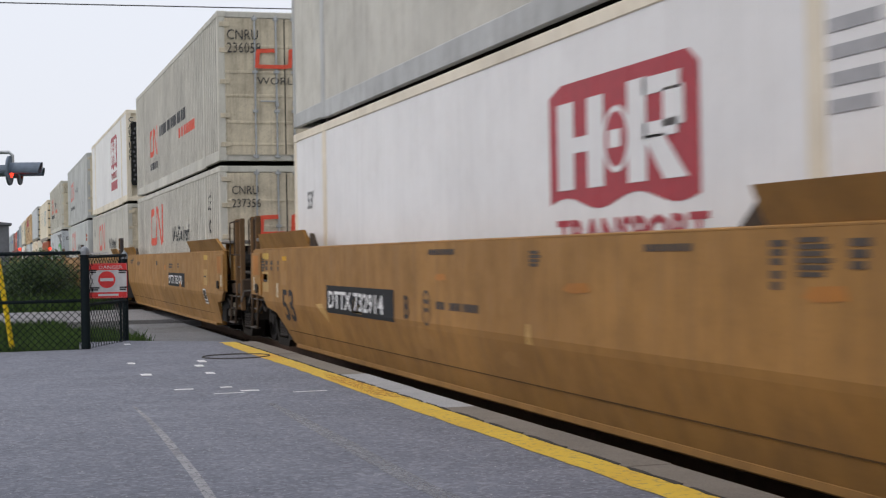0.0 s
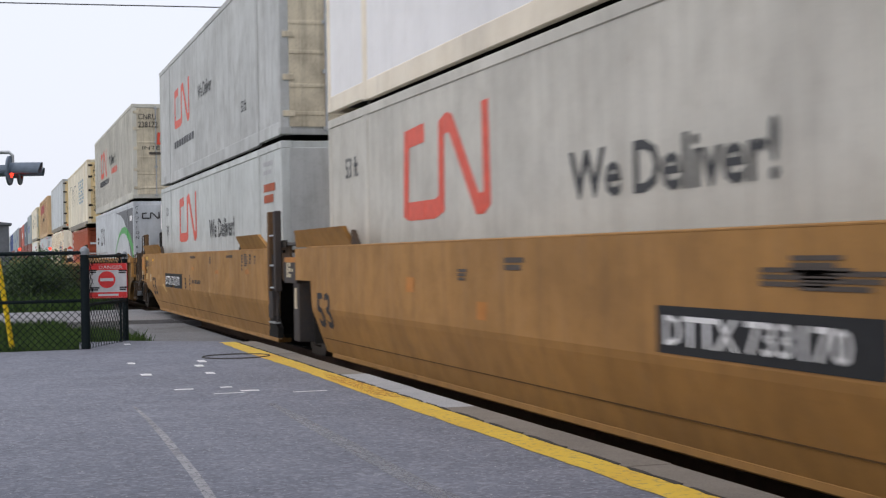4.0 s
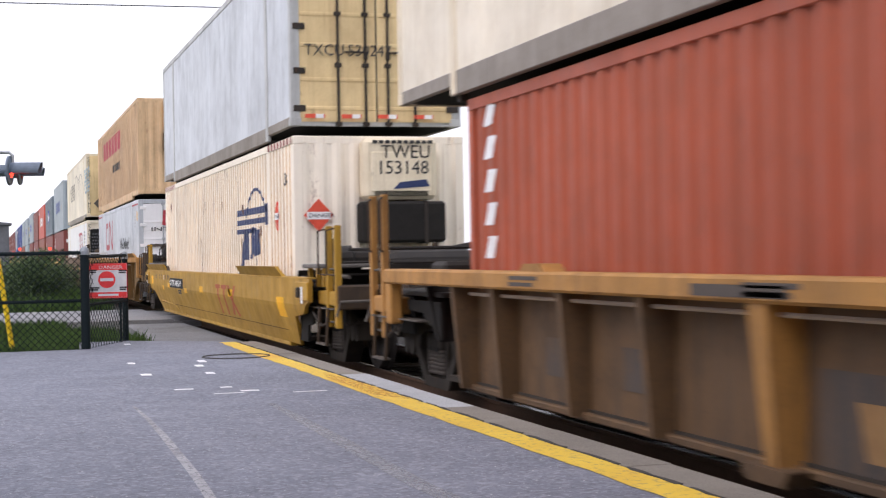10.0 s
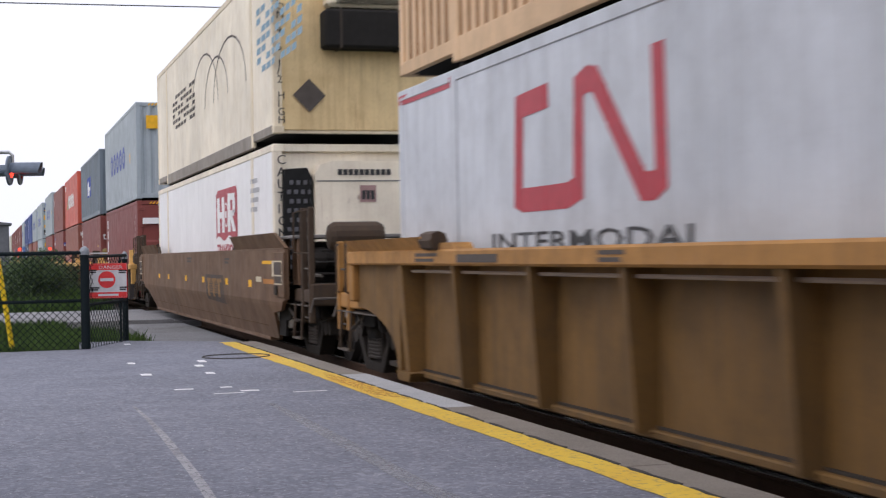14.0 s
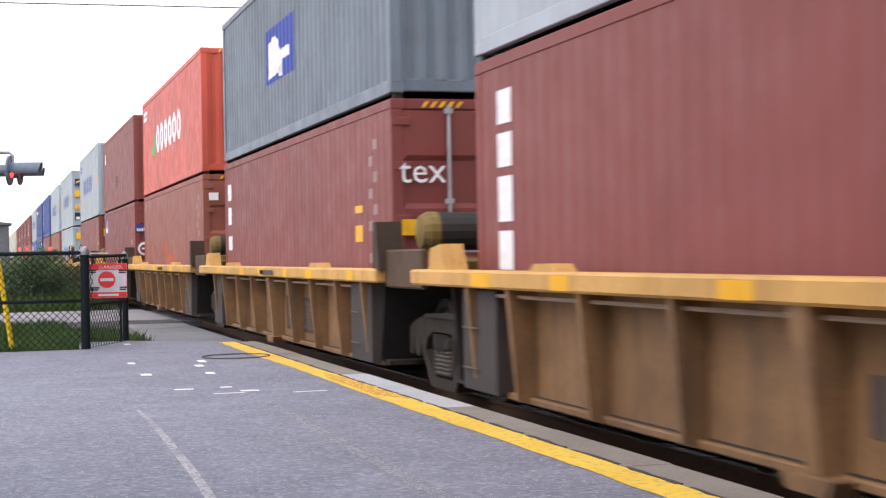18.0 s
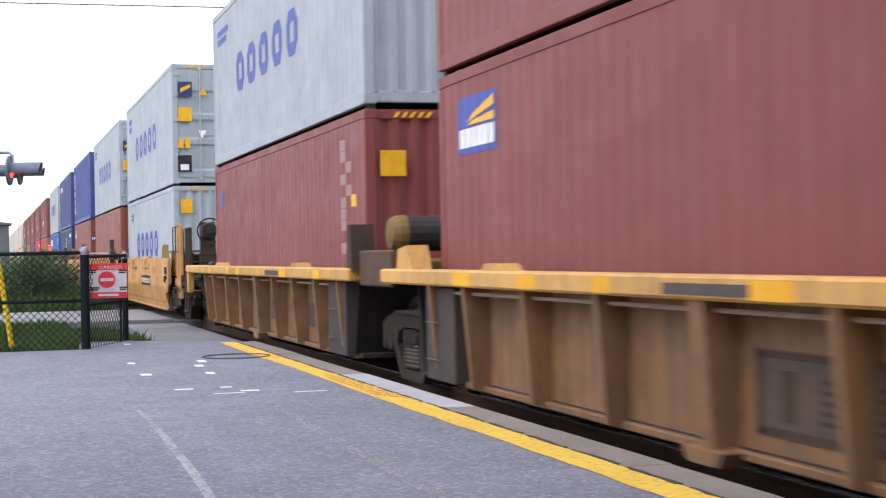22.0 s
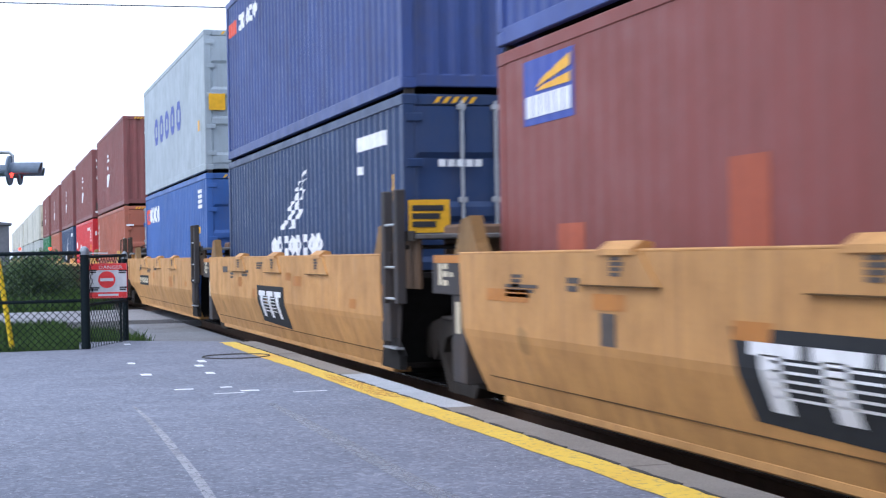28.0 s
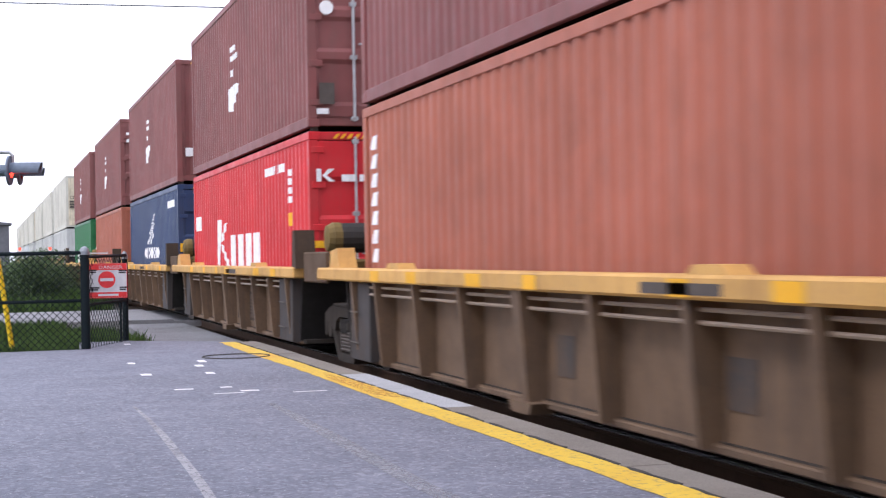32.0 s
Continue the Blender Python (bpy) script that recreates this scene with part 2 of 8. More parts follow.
GALV = plain("galvanised_steel", (0.42, 0.43, 0.44), 0.45, 0.6)
WHITE = paint("white_container_paint", (0.86, 0.85, 0.84), 0.45, 0.06, mottle=0.35)
LABELW = plain("pale_grey_lettering", (0.42, 0.42, 0.43), 0.6)
CONE = paint("dull_ochre_guide_paint", (0.24, 0.135, 0.045), 0.65, 0.6, grime=(0.12, 0.075, 0.035))
LETTER = plain("white_lettering", (0.8, 0.8, 0.8), 0.5)
INK = plain("black_lettering", (0.03, 0.03, 0.032), 0.5)
FADED = plain("faded_grey_lettering", (0.1, 0.085, 0.075), 0.7)
REDMARK = plain("orange_red_marking", (0.72, 0.09, 0.045), 0.5)
CRIMSON = plain("crimson_marking", (0.42, 0.035, 0.05), 0.5)
BLUEMARK = plain("royal_blue_marking", (0.03, 0.06, 0.33), 0.5)
NAVYMARK = plain("navy_marking", (0.025, 0.04, 0.12), 0.5)
GREENMARK = plain("green_marking", (0.06, 0.36, 0.07), 0.5)
CHARCOAL = plain("charcoal_panel", (0.1, 0.1, 0.11), 0.5)
AMBER = plain("amber_label", (0.8, 0.42, 0.01), 0.5)
PRIMER = paint("red_primer_patch", (0.46, 0.12, 0.06), 0.7, 0.5, grime=(0.26, 0.08, 0.055))
PANEL = plain("dark_number_panel", (0.035, 0.037, 0.04), 0.8)
APRONB = paint("rubbed_brown_apron_plate", (0.1, 0.06, 0.033), 0.7, 0.6, grime=(0.06, 0.04, 0.025))
CREAMPATCH = paint("pale_yellow_repaint", (0.56, 0.36, 0.13), 0.6, 0.4, grime=(0.35, 0.2, 0.08))
STRAW = paint("straw_yellow_label", (0.62, 0.4, 0.07), 0.55, 0.3, grime=(0.35, 0.2, 0.06))
MARKGREY = plain("dark_grey_lettering", (0.05, 0.048, 0.05), 0.75)

# ---- marks: flat paint pieces a few millimetres proud ----
FACES = {}


def lerp_at(pts, x):
    """Height of a bent line of (x, height) points."""
    if x <= pts[0][0]:
        return pts[0][1]
    for (a, b), (c, d) in zip(pts, pts[1:]):
        if x <= c:
            return b + (d - b) * (x - a) / max(1e-9, c - a)
    return pts[-1][1]


def lay(side, me, lift):
    """Lays a flat mesh of (along, up) points on a face and folds it along the face's corrugation or crease."""
    o, a, u, w = side[:4]
    folds = side[4] if len(side) > 4 else {}
    if folds and len(me.vertices):
        bm = bmesh.new()
        bm.from_mesh(me)
        bmesh.ops.remove_doubles(bm, verts=bm.verts, dist=2e-4)
        for key, axis in (("along", 0), ("up", 1)):
            lo, hi = min(v.co[axis] for v in bm.verts), max(v.co[axis] for v in bm.verts)
            no = Vector((1, 0, 0)) if axis == 0 else Vector((0, 1, 0))
            for x, d in folds.get(key, ()):
                if lo + 0.002 < x < hi - 0.002:
                    bmesh.ops.bisect_plane(bm, geom=bm.verts[:] + bm.edges[:] + bm.faces[:], plane_co=no * x, plane_no=no, dist=1e-5)
        bm.to_mesh(me)
        bm.free()
    for v in me.vertices:
        x, y = v.co.x, v.co.y
        d = lift + sum(lerp_at(folds[key], q) for key, q in (("along", x), ("up", y)) if key in folds)
        v.co = o + a * x + u * y + w * d
    return me


def stamp(parent, side, quads, material, name="marking", label="", lift=0.004):
    """Paint pieces on a face of a thing. side: (origin, along, up, out, folds); quads: outlines in metres on that face. Separate shapes become separate parts."""
    groups = []
    for q in quads:
        box = [min(x for x, y in q) - 0.002, max(x for x, y in q) + 0.002, min(y for x, y in q) - 0.002, max(y for x, y in q) + 0.002]
        hit = [g for g in groups if any(box[0] <= h[1] and h[0] <= box[1] and box[2] <= h[3] and h[2] <= box[3] for h in g[1])]
        new_g = [[q], [box]]
        for g in hit:
            new_g[0] = g[0] + new_g[0]
            new_g[1] = g[1] + new_g[1]
        groups = [g for g in groups if not any(g is h for h in hit)] + [new_g]
    if len(groups) > 14 or name in ("stencil", "small_print", "hazard_stripe"):
        groups = [[list(quads), None]]
    for qs, _ in groups:
        me = bpy.data.meshes.new(name)
        v, f = [], []
        for q in qs:
            f.append(tuple(range(len(v), len(v) + len(q))))
            v += [(x, y, 0.0) for x, y in q]
        me.from_pydata(v, [], f)
        bm = bmesh.new()
        bm.from_mesh(me)
        bmesh.ops.remove_doubles(bm, verts=bm.verts, dist=2e-4)
        bm.to_mesh(me)
        bm.free()
        ob = part(name, lay(side, me, lift), material, parent, label)
        if len(groups) == 1 and _ is None:
            tagged(ob, kind="stuff")
    return ob


def rect(x, y, w, h, lean=0.0):
    return [(x, y), (x + w, y), (x + w + lean, y + h), (x + lean, y + h)]


def ribbon(pts, w):
    """A band of even width along a bent line, mitred at its bends, as quads."""
    n = len(pts)
    edge = []
    for i, (x, y) in enumerate(pts):
        d = []
        if i:
            d.append(Vector((x - pts[i - 1][0], y - pts[i - 1][1])).normalized())
        if i < n - 1:
            d.append(Vector((pts[i + 1][0] - x, pts[i + 1][1] - y)).normalized())
        t = sum(d, Vector((0, 0)))
        t = t.normalized() if t.length > 1e-6 else d[0]
        k = w / 2 / max(0.55, Vector((-t.y, t.x)).dot(Vector((-d[0].y, d[0].x))))
        edge.append(((x - t.y * k, y + t.x * k), (x + t.y * k, y - t.x * k)))
    return [[a[0], a[1], b[1], b[0]] for a, b in zip(edge, edge[1:])]


TEXTS = {}


def words(parent, side, text, x, y, size, material, name="lettering", label="", stretch=1.0, turn=0.0, lift=0.005, bold=0.0):
    """Lettering on a face, from the built-in font; bold swells the strokes."""
    if (text, bold) not in TEXTS:
        cu = bpy.data.curves.new("lettering", "FONT")
        cu.body, cu.resolution_u, cu.offset = text, 2, bold
        ob = bpy.data.objects.new("lettering", cu)
        scene.collection.objects.link(ob)
        me = bpy.data.meshes.new_from_object(ob.evaluated_get(bpy.context.evaluated_depsgraph_get()))
        bpy.data.objects.remove(ob)
        TEXTS[text, bold] = me
    me = TEXTS[text, bold].copy()
    c, s = math.cos(turn), math.sin(turn)
    k = size / 0.72
    for v in me.vertices:
        px, py = v.co.x * k * stretch, v.co.y * k
        v.co = (x + px * c - py * s, y + px * s + py * c, 0)
    lay(side, me, lift)
    me.materials.clear()
    me.materials.append(material)
    return part(name, me, material, parent, label)


def bars(x, y, w, h, rows, gap=0.4):
    """Unreadable writing: plain bars."""
    hh = h / (rows + (rows - 1) * gap)
    return [rect(x, y + i * hh * (1 + gap), w * (0.75 + 0.25 * ((i * 37) % 5) / 4), hh) for i in range(rows)]


def blocks(x, y, w, h, count, gap=0.25, lean=0.0):
    """A brand name drawn as a row of plain upright blocks."""
    ww = w / (count + (count - 1) * gap)
    return [rect(x + i * ww * (1 + gap), y, ww, h, lean) for i in range(count)]

# ---- containers ----
# A container's own space: x across (0 in the middle), y from its leading end back, z up from its base.
MOVING = []                # (thing, metres along the train)
SPIN = []                  # wheelsets, turned on their way


def face_side(W, L):
    """The side that looks at the platform; 0 at the trailing end, reading towards the leading end."""
    return (Vector((-W / 2, L, 0)), Vector((0, -1, 0)), Vector((0, 0, 1)), Vector((-1, 0, 0)))


def face_front(W):
    """The leading end, 0 at its platform side."""
    return (Vector((-W / 2, 0, 0)), Vector((1, 0, 0)), Vector((0, 0, 1)), Vector((0, -1, 0)))


def wave(a0, a1, pitch, depth, narrow):
    """A trapezoid corrugation along a wall, as (along, outward) points."""
    n = max(1, round((a1 - a0) / pitch))
    p = (a1 - a0) / n
    pts = []
    for i in range(n):
        s = a0 + i * p
        if narrow:
            pts += [(s, 0), (s + 0.56 * p, 0), (s + 0.66 * p, depth), (s + 0.88 * p, depth)]
        else:
            pts += [(s, 0), (s + 0.25 * p, 0), (s + 0.5 * p, depth), (s + 0.75 * p, depth)]
    return pts + [(a1, 0)]


def wall_sheet(pts, z0, z1, place):
    """A folded sheet: (along, outward) points, raised from z0 to z1."""
    b = Build()
    n = len(pts)
    b.v = [place(a, d, z0) for a, d in pts] + [place(a, d, z1) for a, d in pts]
    b.f = [(i, i + 1, n + i + 1, n + i) for i in range(n - 1)]
    return b


def container(u, z0, L, W, H, mat, side, front, label, edge=None, roofm=None, group="containers on the train", **k):
    """A box container. side: corr, deep or flat. front: doors, iso, corr, reefer, nose or frame."""
    edge = edge or mat
    c = empty("shipping_container", pose(XC, u, ZR), label, "shipping container", group)
    base = z0 - ZR
    w = W / 2
    post = 40 * 0.3048 if L > 13 else L
    e = (L - post) / 2
    rail = 0.13 if L < 13 else 0.21
    cz = lambda z: z + base
    if side == "flat":
        sheet = [(0.06, 0.0)]
        n = round(L / 0.61)
        for i in range(1, n):
            a = 0.06 + (L - 0.12) * i / n
            sheet += [(a - 0.012, 0.0), (a - 0.008, -0.004), (a + 0.008, -0.004), (a + 0.012, 0.0)]
        sheet += [(L - 0.06, 0.0)]
        off = 0.012
    else:
        pitch, depth = {"deep": (0.278, 0.034), "mild": (0.278, 0.004), "corr": (0.25, 0.034)}[side]
        if e:
            sheet = wave(0.1, e - 0.1, pitch, -depth, side == "corr") + wave(e + 0.1, L - e - 0.1, pitch, -depth, side == "corr") + wave(L - e + 0.1, L - 0.1, pitch, -depth, side == "corr")
        else:
            sheet = wave(0.09, L - 0.09, pitch, -depth, side == "corr")
        off = 0.008
    cut = k.get("cut", 0.03)
    for sx in (-1, 1):
        sw = part("side_wall", wall_sheet(sheet, cz(rail), cz(H - 0.1), lambda a, d, z: (sx * (w - off + d), a, z)), mat, c)
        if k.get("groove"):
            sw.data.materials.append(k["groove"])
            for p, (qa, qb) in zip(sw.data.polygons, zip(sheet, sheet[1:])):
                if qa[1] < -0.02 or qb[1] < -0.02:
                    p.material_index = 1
        part("top_rail", Build().box(min(sx * w, sx * (w - 0.07)), max(sx * w, sx * (w - 0.07)), 0.1, L - 0.1, cz(H - 0.11), cz(H), 0.008), edge, c)
        for ya, yb, za in ((e, L - e, 0.0), (0.1, e - 0.09, cut), (L - e + 0.09, L - 0.1, cut)) if e else ((0.1, L - 0.1, 0.0),):
            part("bottom_rail", Build().box(min(sx * (w - 0.003), sx * (w - 0.08)), max(sx * (w - 0.003), sx * (w - 0.08)), ya, yb, cz(za), cz(rail + 0.02), 0.008), k.get("railm", edge), c)
        for y0 in (0, L - 0.14):
            part("corner_post", Build().box(min(sx * w, sx * (w - 0.14)), max(sx * w, sx * (w - 0.14)), y0, y0 + 0.14, cz(0.11), cz(H - 0.11), 0.012), edge, c)
            for zz in (cut if e else 0, H - 0.118):
                b = Build().box(min(sx * (w + 0.003), sx * (w - 0.16)), max(sx * (w + 0.003), sx * (w - 0.16)), y0 - 0.003 if y0 == 0 else y0 - 0.035, 0.178 if y0 == 0 else L + 0.003, cz(zz), cz(zz + 0.118), 0.01)
                part("corner_casting", b, k.get("castm", edge), c)
        if e:
            for y0 in (e, L - e):
                part("stacking_post", Build().box(min(sx * (w + 0.004), sx * (w - 0.05)), max(sx * (w + 0.004), sx * (w - 0.05)), y0 - 0.09, y0 + 0.09, cz(0.0), cz(H - 0.005), 0.012), k.get("postm", edge), c)
        if z0 > 2:
            for y0 in (e, L - e) if e else (0.09, L - 0.09):
                part("stacking_lock", Build().box(min(sx * (w - 0.05), sx * (w - 0.15)), max(sx * (w - 0.05), sx * (w - 0.15)), y0 - 0.06, y0 + 0.06, cz(-0.068), cz(0.02), 0.012), STEEL, c)
    part("roof", Build().box(-w + 0.07, w - 0.07, 0.05, L - 0.05, cz(H - 0.05), cz(H - 0.012)), roofm or mat, c)
    part("floor", Build().box(-w + 0.08, w - 0.08, 0.05, L - 0.05, cz(0.1), cz(0.16)), BLACK, c)
    for y0 in (0.03, L - 0.09):
        part("header", Build().box(-w + 0.14, w - 0.14, y0, y0 + 0.06, cz(H - 0.12), cz(H), 0.01), edge, c)
        part("sill", Build().box(-w + 0.14, w - 0.14, y0, y0 + 0.06, cz(cut if e else 0.02), cz(cut + 0.16 if e else 0.16), 0.01), edge, c)
    # trailing end: plain corrugated wall
    part("end_wall", wall_sheet(wave(-w + 0.1, w - 0.1, 0.25, -0.03, 0), cz(0.14), cz(H - 0.1), lambda a, d, z: (a, L - 0.03 + d, z)), mat, c)
    end = k.get("endm", mat)
    if front == "corr":
        part("end_wall", wall_sheet(wave(-w + 0.12, w - 0.12, 0.25, 0.045, 0), cz(0.14), cz(H - 0.1), lambda a, d, z: (a, 0.03 + d, z)), end, c)
    elif front in ("doors", "iso"):
        for sx in (-1, 1):
            x0, x1 = (0.012, w - 0.13) if sx > 0 else (-w + 0.13, -0.012)
            d = Build()
            if front == "iso":
                zs = [0.15, 0.3, 0.36, 0.9, 0.96, 1.06, 1.12, 1.5, 1.56, 1.66, 1.72, 2.2, 2.26, H - 0.13]
                ys = [0, 0, 0.035, 0.035, 0, 0, 0.035, 0.035, 0, 0, 0.035, 0.035, 0, 0]
            else:
                zs, ys = [0.15], [0.0]
                for z in (0.32, 0.74, 1.25, 1.7, 2.2):
                    zs += [z, z + 0.008, z + 0.05, z + 0.058]
                    ys += [0.0, -0.01, -0.01, 0.0]
                zs.append(H - 0.13)
                ys.append(0.0)
            n = len(zs)
            xi = (x0, x0 + 0.05, x1 - 0.05, x1)
            for xx in xi:
                d.v += [(xx, 0.012 + (y if xx not in (x0, x1) else 0.0), cz(z)) for y, z in zip(ys, zs)]
            d.f = [(q * n + i, q * n + i + 1, q * n + n + i + 1, q * n + n + i) for q in range(3) for i in range(n - 1)]
            door = part("door", d, end, c)
            xs = (0.16, 0.55) if sx > 0 else (-0.55, -0.16)
            for x in xs:
                x = x * w / 1.22
                b = Build().tube((x, -0.012, cz(0.08)), (x, -0.012, cz(H - 0.07)), 0.02, 8)
                for z in (0.12, 0.34 * H, 0.6 * H, H - 0.14):
                    b.box(x - 0.05, x + 0.05, -0.03, 0.012, cz(z - 0.03), cz(z + 0.03), 0.006)
                part("lock_rod", b, k.get("rodm", GALV), door)
            x = (xs[0] if sx > 0 else xs[1]) * w / 1.22
            b = Build().box(min(x, x + sx * 0.32), max(x, x + sx * 0.32), -0.045, -0.025, cz(0.4 * H), cz(0.4 * H + 0.03), 0.006)
            b.box(x - 0.03, x + 0.03, -0.05, 0.0, cz(0.37 * H), cz(0.37 * H + 0.12), 0.006)
            part("door_handle", b, k.get("rodm", GALV), door)
            for z in () if k.get("far") else (0.3, 0.85, 1.5, 2.1, H - 0.3):
                part("hinge", Build().box(sx * (w - 0.13) - 0.09, sx * (w - 0.13) + 0.09, -0.014, 0.014, cz(z), cz(z + 0.09), 0.006), k.get("hingem", end), door)
        part("door_seal", Build().box(-0.011, 0.011, 0.02, 0.045, cz(0.16), cz(H - 0.14)), RUBBER, c)
    elif front == "reefer":
        if k.get("ribbed"):
            part("end_wall", wall_sheet(wave(-w + 0.12, w - 0.12, 0.25, 0.03, 0), cz(0.14), cz(H - 0.1), lambda a, d, z: (a, 0.01 + d, z)), end, c)
        else:
            part("end_wall", Build().box(-w + 0.12, w - 0.12, 0.008, 0.06, cz(0.14), cz(H - 0.1), 0.01), end, c)
        ux0, ux1, uz0, uz1 = k.get("unit", (-0.42, 0.98, 1.25, 2.75))
        un = Build().box(ux0, ux1, -0.34, 0.02, cz(uz0), cz(uz1), 0.06)
        unit = part("cooling_unit", un, k.get("unitm", WHITE), c, "boxy refrigeration unit on the end wall")
        part("unit_panel", Build().box(ux0 + 0.1, ux1 - 0.1, -0.352, -0.33, cz(uz0 + 0.12), cz(uz1 - 0.2), 0.008), k.get("unitm", WHITE), unit)
        b = Build()
        for i in range(7):
            z = cz(uz0 + 0.05 + i * 0.012)
            b.box(ux0 + 0.15, ux1 - 0.15, -0.348, -0.335, z, z + 0.006)
        part("grille", b, BLACK, unit)
        tz0, tz1 = k.get("tank", (uz0 - 0.62, uz0 - 0.06))
        tank = part("fuel_tank", Build().box(ux0 - 0.05, ux1 + 0.1, -0.42, 0.0, cz(tz0), cz(tz1), 0.04), BLACK, c, "dark tank slung under the cooling unit")
        for x in (ux0 + 0.2, ux1 - 0.2):
            part("tank_strap", Build().box(x - 0.025, x + 0.025, -0.43, 0.01, cz(tz0 - 0.01), cz(tz1 + 0.01), 0.006), STEEL, tank)
    elif front == "nose":
        part("end_wall", Build().box(-w + 0.12, w - 0.12, 0.12, 0.18, cz(0.14), cz(H - 0.1), 0.01), CREAMW, c)
        prof = [(-w + 0.66, 0.3), (-w + 0.62, 0.4), (-w + 0.62, 2.42), (-w + 0.7, 2.56), (-w + 0.9, 2.62), (w - 0.62, 2.62), (w - 0.42, 2.56), (w - 0.36, 2.42), (w - 0.36, 0.4), (w - 0.4, 0.3)]
        n1 = Build().prism([(x, cz(z)) for x, z in prof], "y", -0.16, 0.3)
        unit = part("cooling_unit", n1, k.get("unitm", CREAMW), c, "cream nose-mounted refrigeration unit")
        for z in (2.3, 0.72):
            part("panel_seam", Build().box(-w + 0.64, w - 0.38, -0.166, -0.15, cz(z), cz(z + 0.018)), CHARCOAL, unit)
        for xa, xb in ((-w + 0.14, -w + 0.59), (w - 0.34, w - 0.22)):
            g = [(xa, 0.66), (xa, 2.36), (xa + 0.03, 2.5), (xb - 0.08, 2.52), (xb, 2.36), (xb, 0.62), (xb - 0.06, 0.5), (xa + 0.03, 0.52)]
            gr = part("side_grille", Build().prism([(x, cz(z)) for x, z in g], "y", -0.08, 0.2), RUBBER, unit, "black honeycomb grille")
            b = Build()
            for q in range(12):
                for h in range(max(1, int((xb - xa) / 0.11))):
                    x0, z0_ = xa + 0.05 + 0.11 * h + 0.04 * (q % 2), 0.66 + q * 0.145
                    b.box(x0, min(x0 + 0.06, xb - 0.02), -0.09, -0.078, cz(z0_), cz(z0_ + 0.07), 0.005)
            part("grille_bars", b, CHARCOAL, gr)
        part("frame_strut", Build().prism([(w - 0.14, cz(H - 0.12)), (w - 0.42, cz(H - 0.12)), (w - 0.14, cz(H - 0.45))], "y", 0.0, 0.1), edge, c)
    MOVING.append((c, u))
    fs, ff = face_side(W, L), face_front(W)
    lift = Vector((0, 0, base))
    along = sorted((L - a, d - off) for a, d in sheet)
    if e:
        for y0 in (L - e, e):
            along += [(y0 - 0.096, -off), (y0 - 0.09, 0.005), (y0 + 0.09, 0.005), (y0 + 0.096, -off)]
        along.sort()
    side_f = (fs[0] + lift, *fs[1:], {"along": [(0.1, 0.0), *along, (L - 0.08, 0.0)]})
    front_f = (ff[0] + lift, *ff[1:])
    for m in k.get("marks", []):
        m(c, side_f, front_f, L, W, H)
    return c


DOORLABEL = plain("cream_label", (0.6, 0.52, 0.36), 0.6)


# ---- trucks, wheels ----
def wheel_mesh():
    prof = [(0.1, -0.02), (0.13, -0.05), (0.36, -0.02), (0.40, -0.06), (0.482, -0.06), (0.4826, 0.05), (0.51, 0.065), (0.51, 0.09), (0.40, 0.09), (0.36, 0.045), (0.14, 0.07), (0.1, 0.07)]
    return prof


